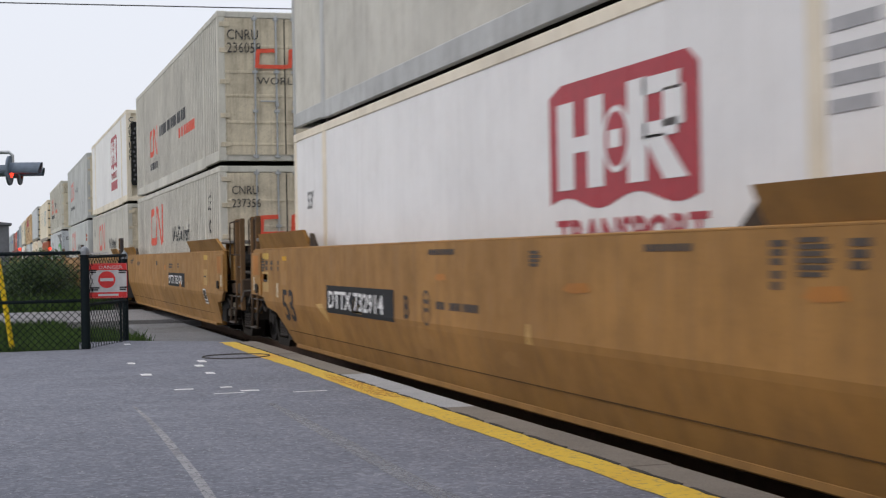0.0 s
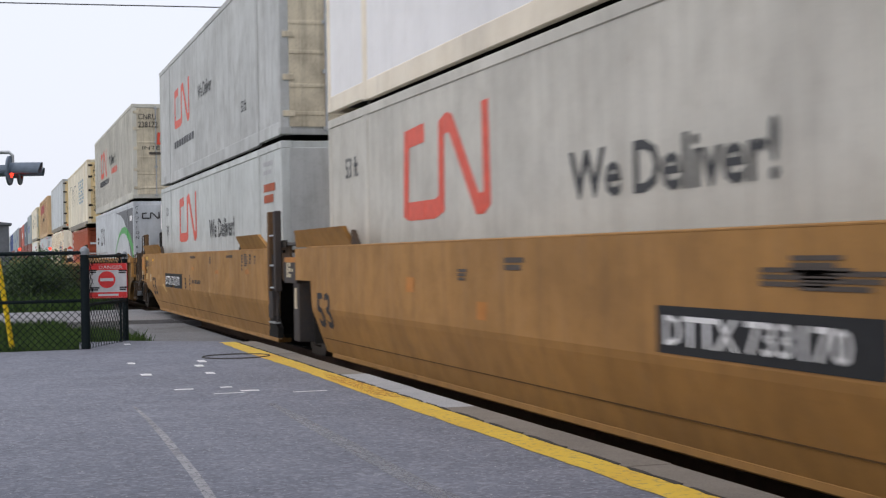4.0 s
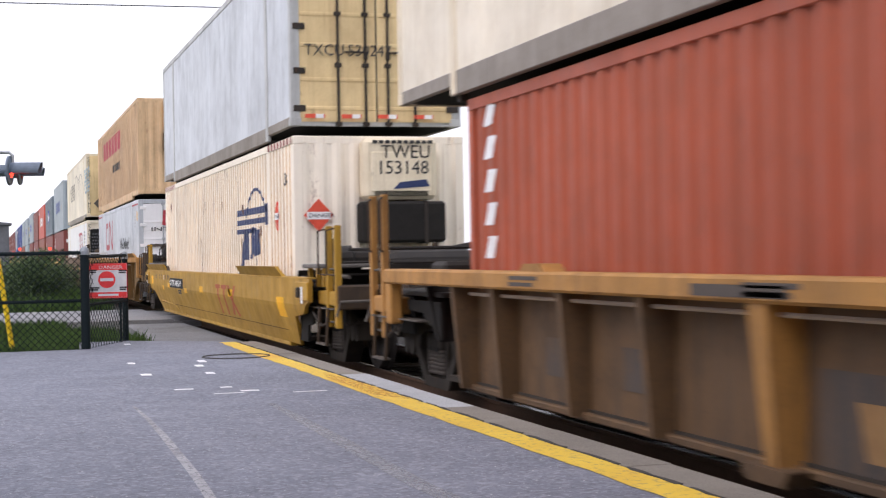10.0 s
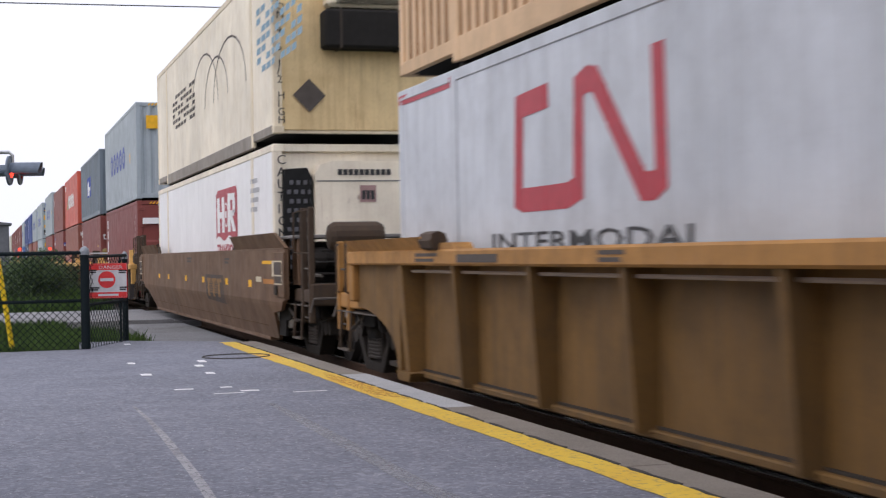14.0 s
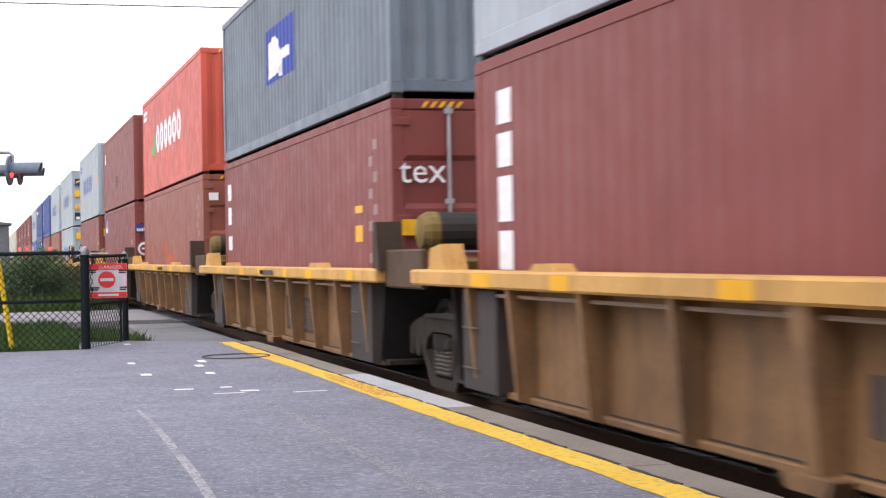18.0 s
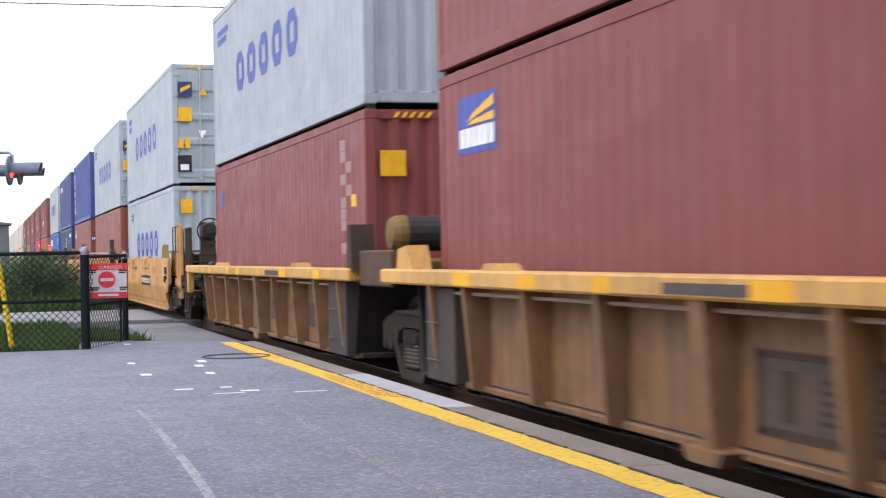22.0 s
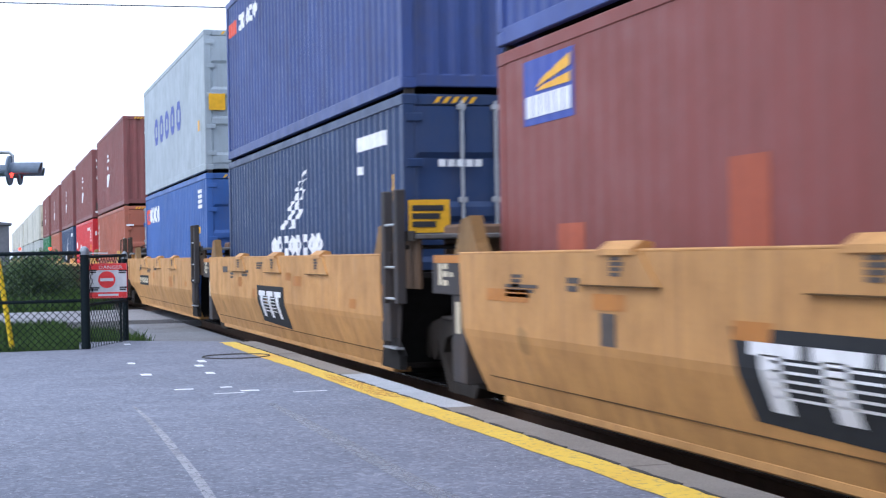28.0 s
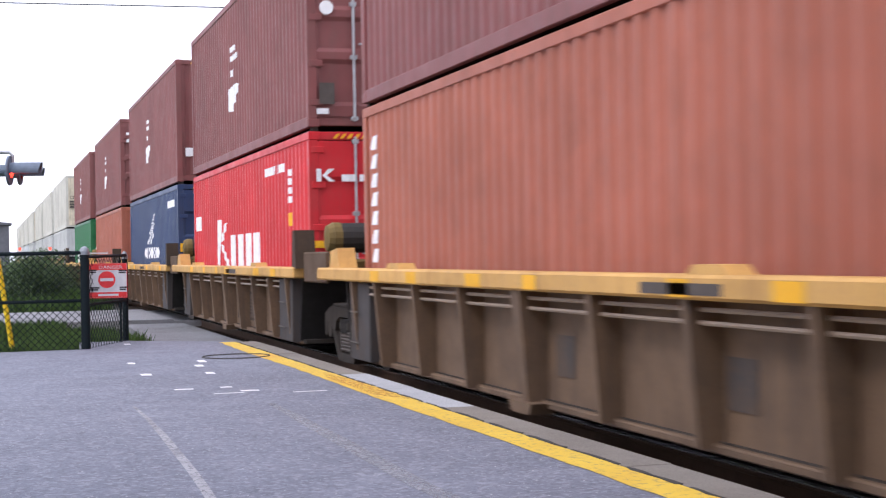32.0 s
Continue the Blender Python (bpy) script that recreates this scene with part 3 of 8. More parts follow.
def truck(parent, y, wheels=True):
    """A freight truck with its centre at y along its car: two side frames, springs, bolster and two turning wheelsets."""
    t = new("truck")
    t.parent = parent
    t.matrix_basis = pose(0, y, 0)
    for sx in (-1, 1):
        x0, x1 = (sx * 1.02 - 0.11, sx * 1.02 + 0.11)
        b = Build()
        # cast frame: upper chord with pedestals, lower chord, columns
        b.prism([(-1.2, 0.66), (-1.2, 0.38), (-1.08, 0.36), (-1.02, 0.56), (-0.76, 0.56), (-0.7, 0.36), (-0.62, 0.4), (-0.5, 0.58), (-0.3, 0.64), (0.3, 0.64), (0.5, 0.58), (0.62, 0.4), (0.7, 0.36),
                 (0.76, 0.56), (1.02, 0.56), (1.08, 0.36), (1.2, 0.38), (1.2, 0.66), (0.95, 0.74), (0.6, 0.8), (-0.6, 0.8), (-0.95, 0.74)], "x", x0, x1)
        b.prism([(-0.72, 0.4), (-0.6, 0.46), (-0.33, 0.17), (0.33, 0.17), (0.6, 0.46), (0.72, 0.4), (0.42, 0.06), (-0.42, 0.06)], "x", x0 + 0.005, x1 - 0.005)
        b.box(x0 + 0.02, x1 - 0.02, -0.37, -0.28, 0.12, 0.62, 0.01).box(x0 + 0.02, x1 - 0.02, 0.28, 0.37, 0.12, 0.62, 0.01)
        b.box(x0 - 0.03, x1 + 0.03, -0.55, 0.55, 0.775, 0.82, 0.015)
        b.box(x0 - 0.02, x1 + 0.02, -0.27, 0.27, 0.46, 0.6, 0.03)
        fr = part("side_frame", b, STEEL, t)
        for dy in (-0.17, 0.0, 0.17):
            part("coil_spring", Build().coil((sx * 1.06, dy, 0), 0.075, 0.02, 0.2, 0.46, 6, 8), SPRING, fr)
        for wy in (-0.89, 0.89):
            part("bearing_adapter", Build().lathe([(0.02, -0.1), (0.13, -0.1), (0.13, 0.07), (0.1, 0.1), (0.03, 0.11)], "x", (sx * 1.03, wy, 0.4826), 12), STEEL, fr)
    b = Build().box(-1.15, 1.15, -0.2, 0.2, 0.42, 0.62, 0.03).box(-0.35, 0.35, -0.25, 0.25, 0.6, 0.72, 0.03)
    part("bolster", b, BLACK, t)
    part("brake_beam", Build().tube((-0.8, -0.33, 0.4), (0.8, -0.33, 0.4), 0.04, 6).tube((-0.8, 0.33, 0.4), (0.8, 0.33, 0.4), 0.04, 6), STEEL, t)
    for wy in (-0.89, 0.89):
        b = Build()
        for sx in (-1, 1):
            prof = wheel_mesh() if sx < 0 else [(r, -d) for r, d in wheel_mesh()]
            b.lathe(prof, "x", (sx * 0.76, 0, 0), 24)
        b.tube((-1.08, 0, 0), (1.08, 0, 0), 0.085, 10)
        for i in range(3):
            a = i * 2.094
            b.box(-0.86, -0.83, 0.2 * math.cos(a) - 0.02, 0.2 * math.cos(a) + 0.02, 0.2 * math.sin(a) - 0.02, 0.2 * math.sin(a) + 0.02)
        ws = part("wheelset", b, WHEEL, t, "worn steel wheels on an axle")
        ws.matrix_basis = pose(0, wy, 0.4826)
        if wheels:
            SPIN.append((ws, wy))
    return t


# ---- well cars ----
# A car's own space: x across, y back from the leading end of its lower container, z up from the rail.
def ladder(parent, x, y, z0, z1, w=0.4, mat=None, rungs=4, along="y"):
    b = Build()
    for s in (0, w):
        p = (x, y + s) if along == "y" else (x + s, y)
        b.box(p[0] - 0.022, p[0] + 0.022, p[1] - 0.022, p[1] + 0.022, z0, z1, 0.006)
    lad = part("ladder", b, mat or STEEL, parent)
    for i in range(rungs):
        z = z0 + (z1 - z0) * (i + 0.5) / rungs
        q = (x, y + w, z) if along == "y" else (x + w, y, z)
        part("rung", Build().tube((x, y, z), q, 0.013, 6), mat or STEEL, lad)
    return lad


def brake_wheel(parent, x, y, z, mat):
    b = Build()
    pts = [(x + 0.28 * math.cos(a), y, z + 0.28 * math.sin(a)) for a in [i * math.pi / 9 for i in range(19)]]
    b.path(pts, 0.018, 6)
    for i in range(5):
        a = i * 1.2566
        b.tube((x, y, z), (x + 0.28 * math.cos(a), y, z + 0.28 * math.sin(a)), 0.012, 5)
    b.lathe([(0.02, -0.05), (0.07, -0.05), (0.07, 0.05), (0.02, 0.05)], "y", (x, y, z), 10)
    return part("brake_wheel", b, mat, parent)


def coupler_end(car, y, s, mat, posts=True, brake=False, stuff=0, tall=2.1, bz=1.6, load=0.0):
    """The end of a car over its truck: s is -1 for the leading end, 1 for the trailing one; y is the end of the well side, load the end of the well."""
    Y = lambda d: y + s * d
    lo = lambda a, b: (min(a, b), max(a, b))
    # sloping bulkhead that closes the well
    a, b_ = load + s * 0.2, load + s * 0.85
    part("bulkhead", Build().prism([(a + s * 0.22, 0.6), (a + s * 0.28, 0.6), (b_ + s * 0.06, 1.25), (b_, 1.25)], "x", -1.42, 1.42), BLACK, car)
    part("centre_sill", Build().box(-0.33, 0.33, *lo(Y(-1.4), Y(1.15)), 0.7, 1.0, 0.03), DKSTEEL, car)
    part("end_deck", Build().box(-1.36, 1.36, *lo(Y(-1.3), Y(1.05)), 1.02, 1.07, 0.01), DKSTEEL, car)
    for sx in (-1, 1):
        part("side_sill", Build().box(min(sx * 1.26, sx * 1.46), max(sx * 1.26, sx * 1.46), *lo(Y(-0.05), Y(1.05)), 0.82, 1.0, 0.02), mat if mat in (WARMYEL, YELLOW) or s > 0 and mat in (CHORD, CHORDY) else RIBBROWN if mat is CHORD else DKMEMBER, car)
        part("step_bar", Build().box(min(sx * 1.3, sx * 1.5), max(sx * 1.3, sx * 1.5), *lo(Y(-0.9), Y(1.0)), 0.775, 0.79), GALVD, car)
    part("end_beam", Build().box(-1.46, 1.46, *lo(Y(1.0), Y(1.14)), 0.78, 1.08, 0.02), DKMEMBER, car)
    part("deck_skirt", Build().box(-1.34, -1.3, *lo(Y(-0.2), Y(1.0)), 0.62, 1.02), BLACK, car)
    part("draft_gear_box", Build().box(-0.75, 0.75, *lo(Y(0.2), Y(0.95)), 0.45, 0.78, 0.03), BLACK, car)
    part("coupler", Build().box(-0.1, 0.1, *lo(Y(1.1), Y(1.35)), 0.72, 0.94, 0.02).box(-0.2, 0.2, *lo(Y(1.25), Y(1.55)), 0.68, 0.98, 0.05), STEEL, car)
    part("air_hose", Build().path([(-0.35, Y(0.7), 0.75), (-0.42, Y(0.95), 0.5), (-0.36, Y(1.2), 0.35), (-0.22, Y(1.4), 0.42)], 0.03, 6), RUBBER, car)
    part("uncoupling_lever", Build().path([(-1.5, Y(1.2), 0.7), (-1.45, Y(1.2), 0.88), (-0.3, Y(1.25), 0.9)], 0.018, 6), GALVD, car)
    part("step", Build().path([(-1.5, Y(0.25), 0.8), (-1.53, Y(0.25), 0.34), (-1.53, Y(0.75), 0.34), (-1.5, Y(0.75), 0.8)], 0.02, 6), DKMEMBER, car)
    part("tread", Build().box(-1.56, -1.48, *lo(Y(0.25), Y(0.75)), 0.33, 0.35), GALVD, car)
    for z, d in ((1.2, 0.2), (1.36, 0.75), (1.52, 1.0)):
        part("pipe", Build().tube((-1.3, Y(d), z), (1.3, Y(d), z), 0.02, 6), DKSTEEL, car)
    if posts:
        for x in (-1.44, 1.44):
            for d in (0.52, 1.0):
                p = part("grab_post", Build().box(x - 0.04, x + 0.04, *lo(Y(d), Y(d + 0.09)), 0.55, tall, 0.012), mat if mat is YELLOW or s < 0 and mat is WARMYEL or s > 0 and mat is CHORD else DKMEMBER if mat in (DKBROWN, CHORDY, CHORD, WARMYEL) else RUSTPOST, car)
                part("grab_iron", Build().path([(x - 0.02, Y(d + 0.06), tall - 0.62), (x - 0.1, Y(d - 0.16), tall - 0.6), (x - 0.1, Y(d - 0.16), tall - 0.06), (x - 0.02, Y(d + 0.06), tall - 0.03)], 0.014, 5), DKMEMBER, p)
            for z in (0.62, 0.95, 1.28):
                part("rung", Build().tube((x, Y(0.55), z), (x, Y(1.05), z), 0.014, 6), GALVD, car)
    for x, d, w, h in ((-1.2, -0.85, 0.42, 0.3), (-0.35, -0.6, 0.6, 0.24), (0.55, -0.9, 0.5, 0.34))[: 1 + stuff]:
        part("valve_box", Build().box(x, x + w, *lo(Y(d), Y(d + 0.5)), 1.07, 1.07 + h, 0.04), DKSTEEL, car)
    if stuff > 1:
        part("air_reservoir", Build().lathe([(0.05, -0.6), (0.17, -0.56), (0.2, -0.46), (0.2, 0.46), (0.17, 0.56), (0.05, 0.6)], "x", (-0.1, Y(0.45), 1.32), 14), DKSTEEL, car)
    if stuff > 1:
        part("brake_cylinder", Build().lathe([(0.05, -0.32), (0.15, -0.3), (0.16, -0.1), (0.12, -0.08), (0.12, 0.2), (0.15, 0.24), (0.05, 0.3)], "x", (-0.95, Y(0.1), 1.42), 14), DKSTEEL, car)
        part("slack_adjuster", Build().tube((-0.6, Y(-0.5), 1.3), (0.9, Y(0.2), 1.62), 0.045, 8), DKSTEEL, car)
        for x, d, h in ((-1.28, -0.2, 0.62), (-0.7, 0.35, 0.78), (0.1, -0.1, 0.55), (0.8, 0.3, 0.7)):
            part("bracket", Build().prism([(Y(d), 1.05), (Y(d + 0.16), 1.05), (Y(d + 0.1), 1.05 + h), (Y(d + 0.03), 1.05 + h)], "x", x, x + 0.06), DKMEMBER, car)
    for x, d in ((-1.5, 0.32), (-1.22, 0.62), (-0.8, 0.9)):
        part("brake_rod", Build().path([(x, Y(d - 0.5), 0.72), (x, Y(d), 0.56), (x + 0.1, Y(d + 0.3), 0.62)], 0.02, 5), STEEL, car)
    part("train_line", Build().path([(-1.42, Y(-1.2), 1.16), (-1.42, Y(-0.4), 1.12), (-1.3, Y(0.1), 1.2), (-1.3, Y(1.05), 1.18)], 0.024, 6), GALVD, car)
    part("hanging_chain", Build().path([(-1.38, Y(0.1), 0.8), (-1.4, Y(0.2), 0.6), (-1.4, Y(0.32), 0.62), (-1.38, Y(0.42), 0.8)], 0.014, 5), GALVD, car)
    part("wheel_guard", Build().prism([(Y(-1.35), 0.98), (Y(-1.35), 0.62), (Y(-1.15), 0.62), (Y(-1.1), 0.74), (Y(-0.8), 0.76), (Y(-0.76), 0.86), (Y(-0.2), 0.88), (Y(-0.2), 0.98)], "x", -1.4, -1.36), BLACK, car)
    if brake:
        part("brake_stand", Build().prism([(Y(0.35), 1.05), (Y(0.7), 1.05), (Y(0.62), bz + 0.2), (Y(0.42), bz + 0.2)], "x", -0.95, -0.62), DKMEMBER, car)
        part("brake_gear_case", Build().lathe([(0.02, -0.12), (0.17, -0.1), (0.2, 0.0), (0.17, 0.1), (0.02, 0.12)], "y", (-0.78, Y(0.75), bz), 14), DKSTEEL, car)
        brake_wheel(car, -0.78, Y(0.92), bz, STEEL)


def joint_end(car, y, s, mat, ladders=True, box15=True):
    """The end at a shared truck: dark bulkhead plate, ladder posts and a stencilled box sill."""
    Y = lambda d: y + s * d
    lo = lambda a, b: (min(a, b), max(a, b))
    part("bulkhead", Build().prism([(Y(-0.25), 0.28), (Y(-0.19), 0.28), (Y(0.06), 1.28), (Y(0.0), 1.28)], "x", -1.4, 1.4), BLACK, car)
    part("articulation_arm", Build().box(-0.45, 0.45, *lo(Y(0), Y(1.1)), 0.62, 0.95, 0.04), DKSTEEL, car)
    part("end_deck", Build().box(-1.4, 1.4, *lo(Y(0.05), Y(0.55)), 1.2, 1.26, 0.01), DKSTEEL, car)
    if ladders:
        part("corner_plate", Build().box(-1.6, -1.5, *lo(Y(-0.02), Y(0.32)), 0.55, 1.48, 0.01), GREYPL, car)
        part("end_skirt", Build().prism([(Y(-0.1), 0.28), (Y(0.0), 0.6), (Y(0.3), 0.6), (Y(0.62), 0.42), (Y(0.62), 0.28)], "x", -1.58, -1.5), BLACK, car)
        for d in (0.18, 0.66):
            part("grab_post", Build().box(-1.64, -1.54, *lo(Y(d), Y(d + 0.12)), 0.95, 2.1, 0.012), RUSTPOST if mat is BROWN and d < 0.5 else GREYPL, car)
        for z in (1.0, 1.32, 1.75):
            part("rung", Build().tube((-1.62, Y(0.22), z), (-1.62, Y(0.72), z), 0.014, 6), GALV, car)
        part("step", Build().path([(-1.58, Y(0.2), 0.95), (-1.6, Y(0.2), 0.5), (-1.6, Y(0.68), 0.5), (-1.58, Y(0.68), 0.95)], 0.018, 6), GREYPL, car)
        part("tread", Build().box(-1.64, -1.56, *lo(Y(0.2), Y(0.7)), 0.49, 0.51), GALV, car)
        part("reflector", Build().box(-1.606, -1.6, *lo(Y(0.03), Y(0.17)), 1.02, 1.14), ORANGE, car)
        part("apron_plate", Build().box(-1.46, -1.42, *lo(Y(0.1), Y(0.95)), 1.1, 1.6, 0.006), APRONB, car)
        wk = part("walkway", Build().box(-1.5, 1.45, *lo(Y(0.1), Y(1.0)), 1.6, 1.65, 0.01), DECKGR, car, "grey grated walkway across the car end")
        part("walkway_edge", Build().box(-1.52, -1.5, *lo(Y(0.1), Y(1.0)), 1.58, 1.68), STEEL, wk)
        part("deck_rail", Build().tube((-1.5, Y(0.6), 1.52), (1.4, Y(0.6), 1.52), 0.025, 6), DKSTEEL, car)
    elif box15:
        bx = part("sill_box", Build().box(-1.6, -1.2, *lo(Y(-0.02), Y(0.85)), 1.08, 1.44, 0.01), GREYPL, car, "dark box sill with a stencilled number")
        f = (Vector((-1.6, Y(0.8) if s > 0 else Y(-0.02), 1.08)), Vector((0, -1, 0)), Vector((0, 0, 1)), Vector((-1, 0, 0)))
        stamp(bx, f, [rect(0.16, 0.08, 0.1, 0.2), rect(0.3, 0.08, 0.14, 0.05), rect(0.3, 0.16, 0.14, 0.05), rect(0.3, 0.23, 0.14, 0.05), rect(0.5, 0.16, 0.1, 0.04)], DOORLABEL, "stencil")
        stamp(bx, f, [rect(0.02, 0.285, 0.8, 0.07)], ORANGE, "orange_strip", lift=0.006)
        part("post", Build().box(-1.58, -1.36, *lo(Y(-0.06), Y(0.3)), 0.3, 1.09, 0.01), GREYPL, car)
        part("reflector", Build().box(-1.59, -1.578, *lo(Y(0.06), Y(0.18)), 0.74, 1.02), DOORLABEL, car)


CREASE, LEAN = 0.77, 0.31   # the flush sides fold inwards below this height


def flush_end(car, y, s, mat, zt):
    """What closes the end of a flush side: a proud plate with a placard, a dark skirt and a raised walkway."""
    Y = lambda d: y + s * d
    lo = lambda a, b: (min(a, b), max(a, b))
    pl = part("end_panel", Build().box(-WELL - 0.025, -WELL - 0.001, *lo(Y(-0.66), Y(0.1)), 0.87, zt - 0.04, 0.008), mat, car)
    f = (Vector((-WELL - 0.025, 0, 0)), Vector((0, -1, 0)), Vector((0, 0, 1)), Vector((-1, 0, 0)))
    c = -max(Y(-0.6), Y(-0.02))
    hh = zt - 0.16
    if mat is BROWN:
        # orange sheen on the upper end panel, painted as a flat patch
        stamp(pl, f, [rect(c + 0.03, hh - 0.22, 0.5, 0.3)], ORANGE, "touch_up_patch")
        stamp(pl, f, [rect(c + (0.05 if s > 0 else 0.42), 0.94, 0.13, 0.2)], DOORLABEL, "label")
        g = car_face()
        a = -Y(-0.78) if s > 0 else -Y(-1.85) - 0.6
        stamp(car, g, [rect(a if s > 0 else a + 0.02, zt - 0.14, 0.5, 0.09)], STRAW, "reflective_patch")
        stamp(car, g, [rect(a, zt - 0.62, 0.46, 0.3)], CREAMPATCH, "repainted_patch")
        stamp(car, g, [rect(a + 0.04, zt - 0.47, 0.3, 0.03)], FADED, "stencil", lift=0.007)
    elif mat is YELLOW:
        stamp(pl, f, [rect(c + 0.3, hh - 0.16, 0.12, 0.22)], LETTER, "label")
    else:
        stamp(pl, f, [rect(c, hh - 0.34, 0.58, 0.34)], DOORLABEL, "placard")
        stamp(pl, f, [rect(c + 0.02, hh - 0.2, 0.54, 0.18)], PANEL if mat is not DKBROWN else SMUDGE, "placard_field", lift=0.007)
        stamp(pl, f, [rect(c + 0.02, hh - 0.32, 0.54, 0.1)], PANEL if mat is not DKBROWN else SMUDGE, "placard_field", lift=0.007)
    part("latch", Build().box(-WELL - 0.06, -WELL - 0.026, *lo(Y(-0.5), Y(-0.34)), 0.9, 1.04, 0.015), STEEL, pl)
    if s < 0:
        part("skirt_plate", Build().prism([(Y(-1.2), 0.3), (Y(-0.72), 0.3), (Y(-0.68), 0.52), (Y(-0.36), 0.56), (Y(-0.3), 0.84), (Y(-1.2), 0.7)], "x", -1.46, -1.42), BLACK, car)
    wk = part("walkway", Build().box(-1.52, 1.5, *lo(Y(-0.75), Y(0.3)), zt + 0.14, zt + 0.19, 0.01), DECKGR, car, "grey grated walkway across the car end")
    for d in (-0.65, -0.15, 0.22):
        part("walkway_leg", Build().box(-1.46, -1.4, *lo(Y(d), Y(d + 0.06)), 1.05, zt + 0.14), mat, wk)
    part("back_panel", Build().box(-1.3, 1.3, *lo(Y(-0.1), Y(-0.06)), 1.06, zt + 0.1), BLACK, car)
    # added bare-metal cylinder that stands in for a glint of sky low on the end
    part("bright_cylinder", Build().tube((-0.95, Y(1.02), 0.62), (-0.95, Y(1.02), 0.86), 0.07, 10), GALV, car)


def side_plates(car, prof, mat, thick=0.05, mats=None):
    """Both well sides from one outline of (y, z) points, folded inwards low down."""
    out = []
    for sx in (-1, 1):
        a, b = (sx * (WELL - thick), sx * WELL)
        me = Build().prism(prof, "x", min(a, b), max(a, b)).mesh("well_side")
        bm = bmesh.new()
        bm.from_mesh(me)
        for z in (CREASE - 0.03, CREASE + 0.03):
            bmesh.ops.bisect_plane(bm, geom=bm.verts[:] + bm.edges[:] + bm.faces[:], plane_co=(0, 0, z), plane_no=(0, 0, 1), dist=1e-5)
        for v in bm.verts:
            v.co.x -= sx * max(0.0, CREASE + 0.01 - v.co.z) * LEAN
        bm.to_mesh(me)
        bm.free()
        out.append(part("well_side", me, mat, car))
    return out


def well_floor(car, L, mat):
    part("well_floor", Build().box(-1.36, 1.36, -0.3, L + 0.3, 0.24, 0.29), mat, car)


def car_face():
    """The well side towards the platform; 0 at the leading end of the load, counted backwards along the train as minus."""
    return (Vector((-WELL, 0, 0.0)), Vector((0, -1, 0)), Vector((0, 0, 1)), Vector((-1, 0, 0)), {"up": [(-1.0, -(CREASE + 1.01) * LEAN), (CREASE - 0.03, -0.04 * LEAN), (CREASE + 0.03, 0.0), (9, 0.0)]})


def plate_face(depth):
    """The set-back plates of a ribbed side."""
    return (Vector((-WELL + depth, 0, 0.0)), Vector((0, -1, 0)), Vector((0, 0, 1)), Vector((-1, 0, 0)))


def guide_flap(car, y0, y1, z, mat, rise=0.22, slope=0.35):
    """A sloping loading guide on the well's top edge."""
    s0, s1 = (slope, 0.02) if y0 < 0 else (0.02, slope)
    for sx in (-1, 1):
        x = sx * (WELL - 0.02)
        b = Build().poly([(x, y0, z), (x, y1, z), (x + sx * 0.1, y1 - s1, z + rise), (x + sx * 0.1, y0 + s0, z + rise),
                          (x - sx * 0.05, y0, z), (x - sx * 0.05, y1, z), (x + sx * 0.05, y1 - s1, z + rise), (x + sx * 0.05, y0 + s0, z + rise)],
                         [(0, 1, 2, 3), (4, 5, 6, 7), (0, 1, 5, 4), (1, 2, 6, 5), (2, 3, 7, 6), (3, 0, 4, 7)])
        lg = part("loading_guide", b, mat, car)
        yi = y1 if y0 < 0 else y0
        q = 1 if y0 < 0 else -1
        part("guide_gusset", Build().prism([(yi, z), (yi + q * 0.3, z), (yi + q * 0.06, z + rise * 0.75), (yi, z + rise * 0.8)], "x", min(x, x - sx * 0.05), max(x, x - sx * 0.05)), DKMEMBER, lg)


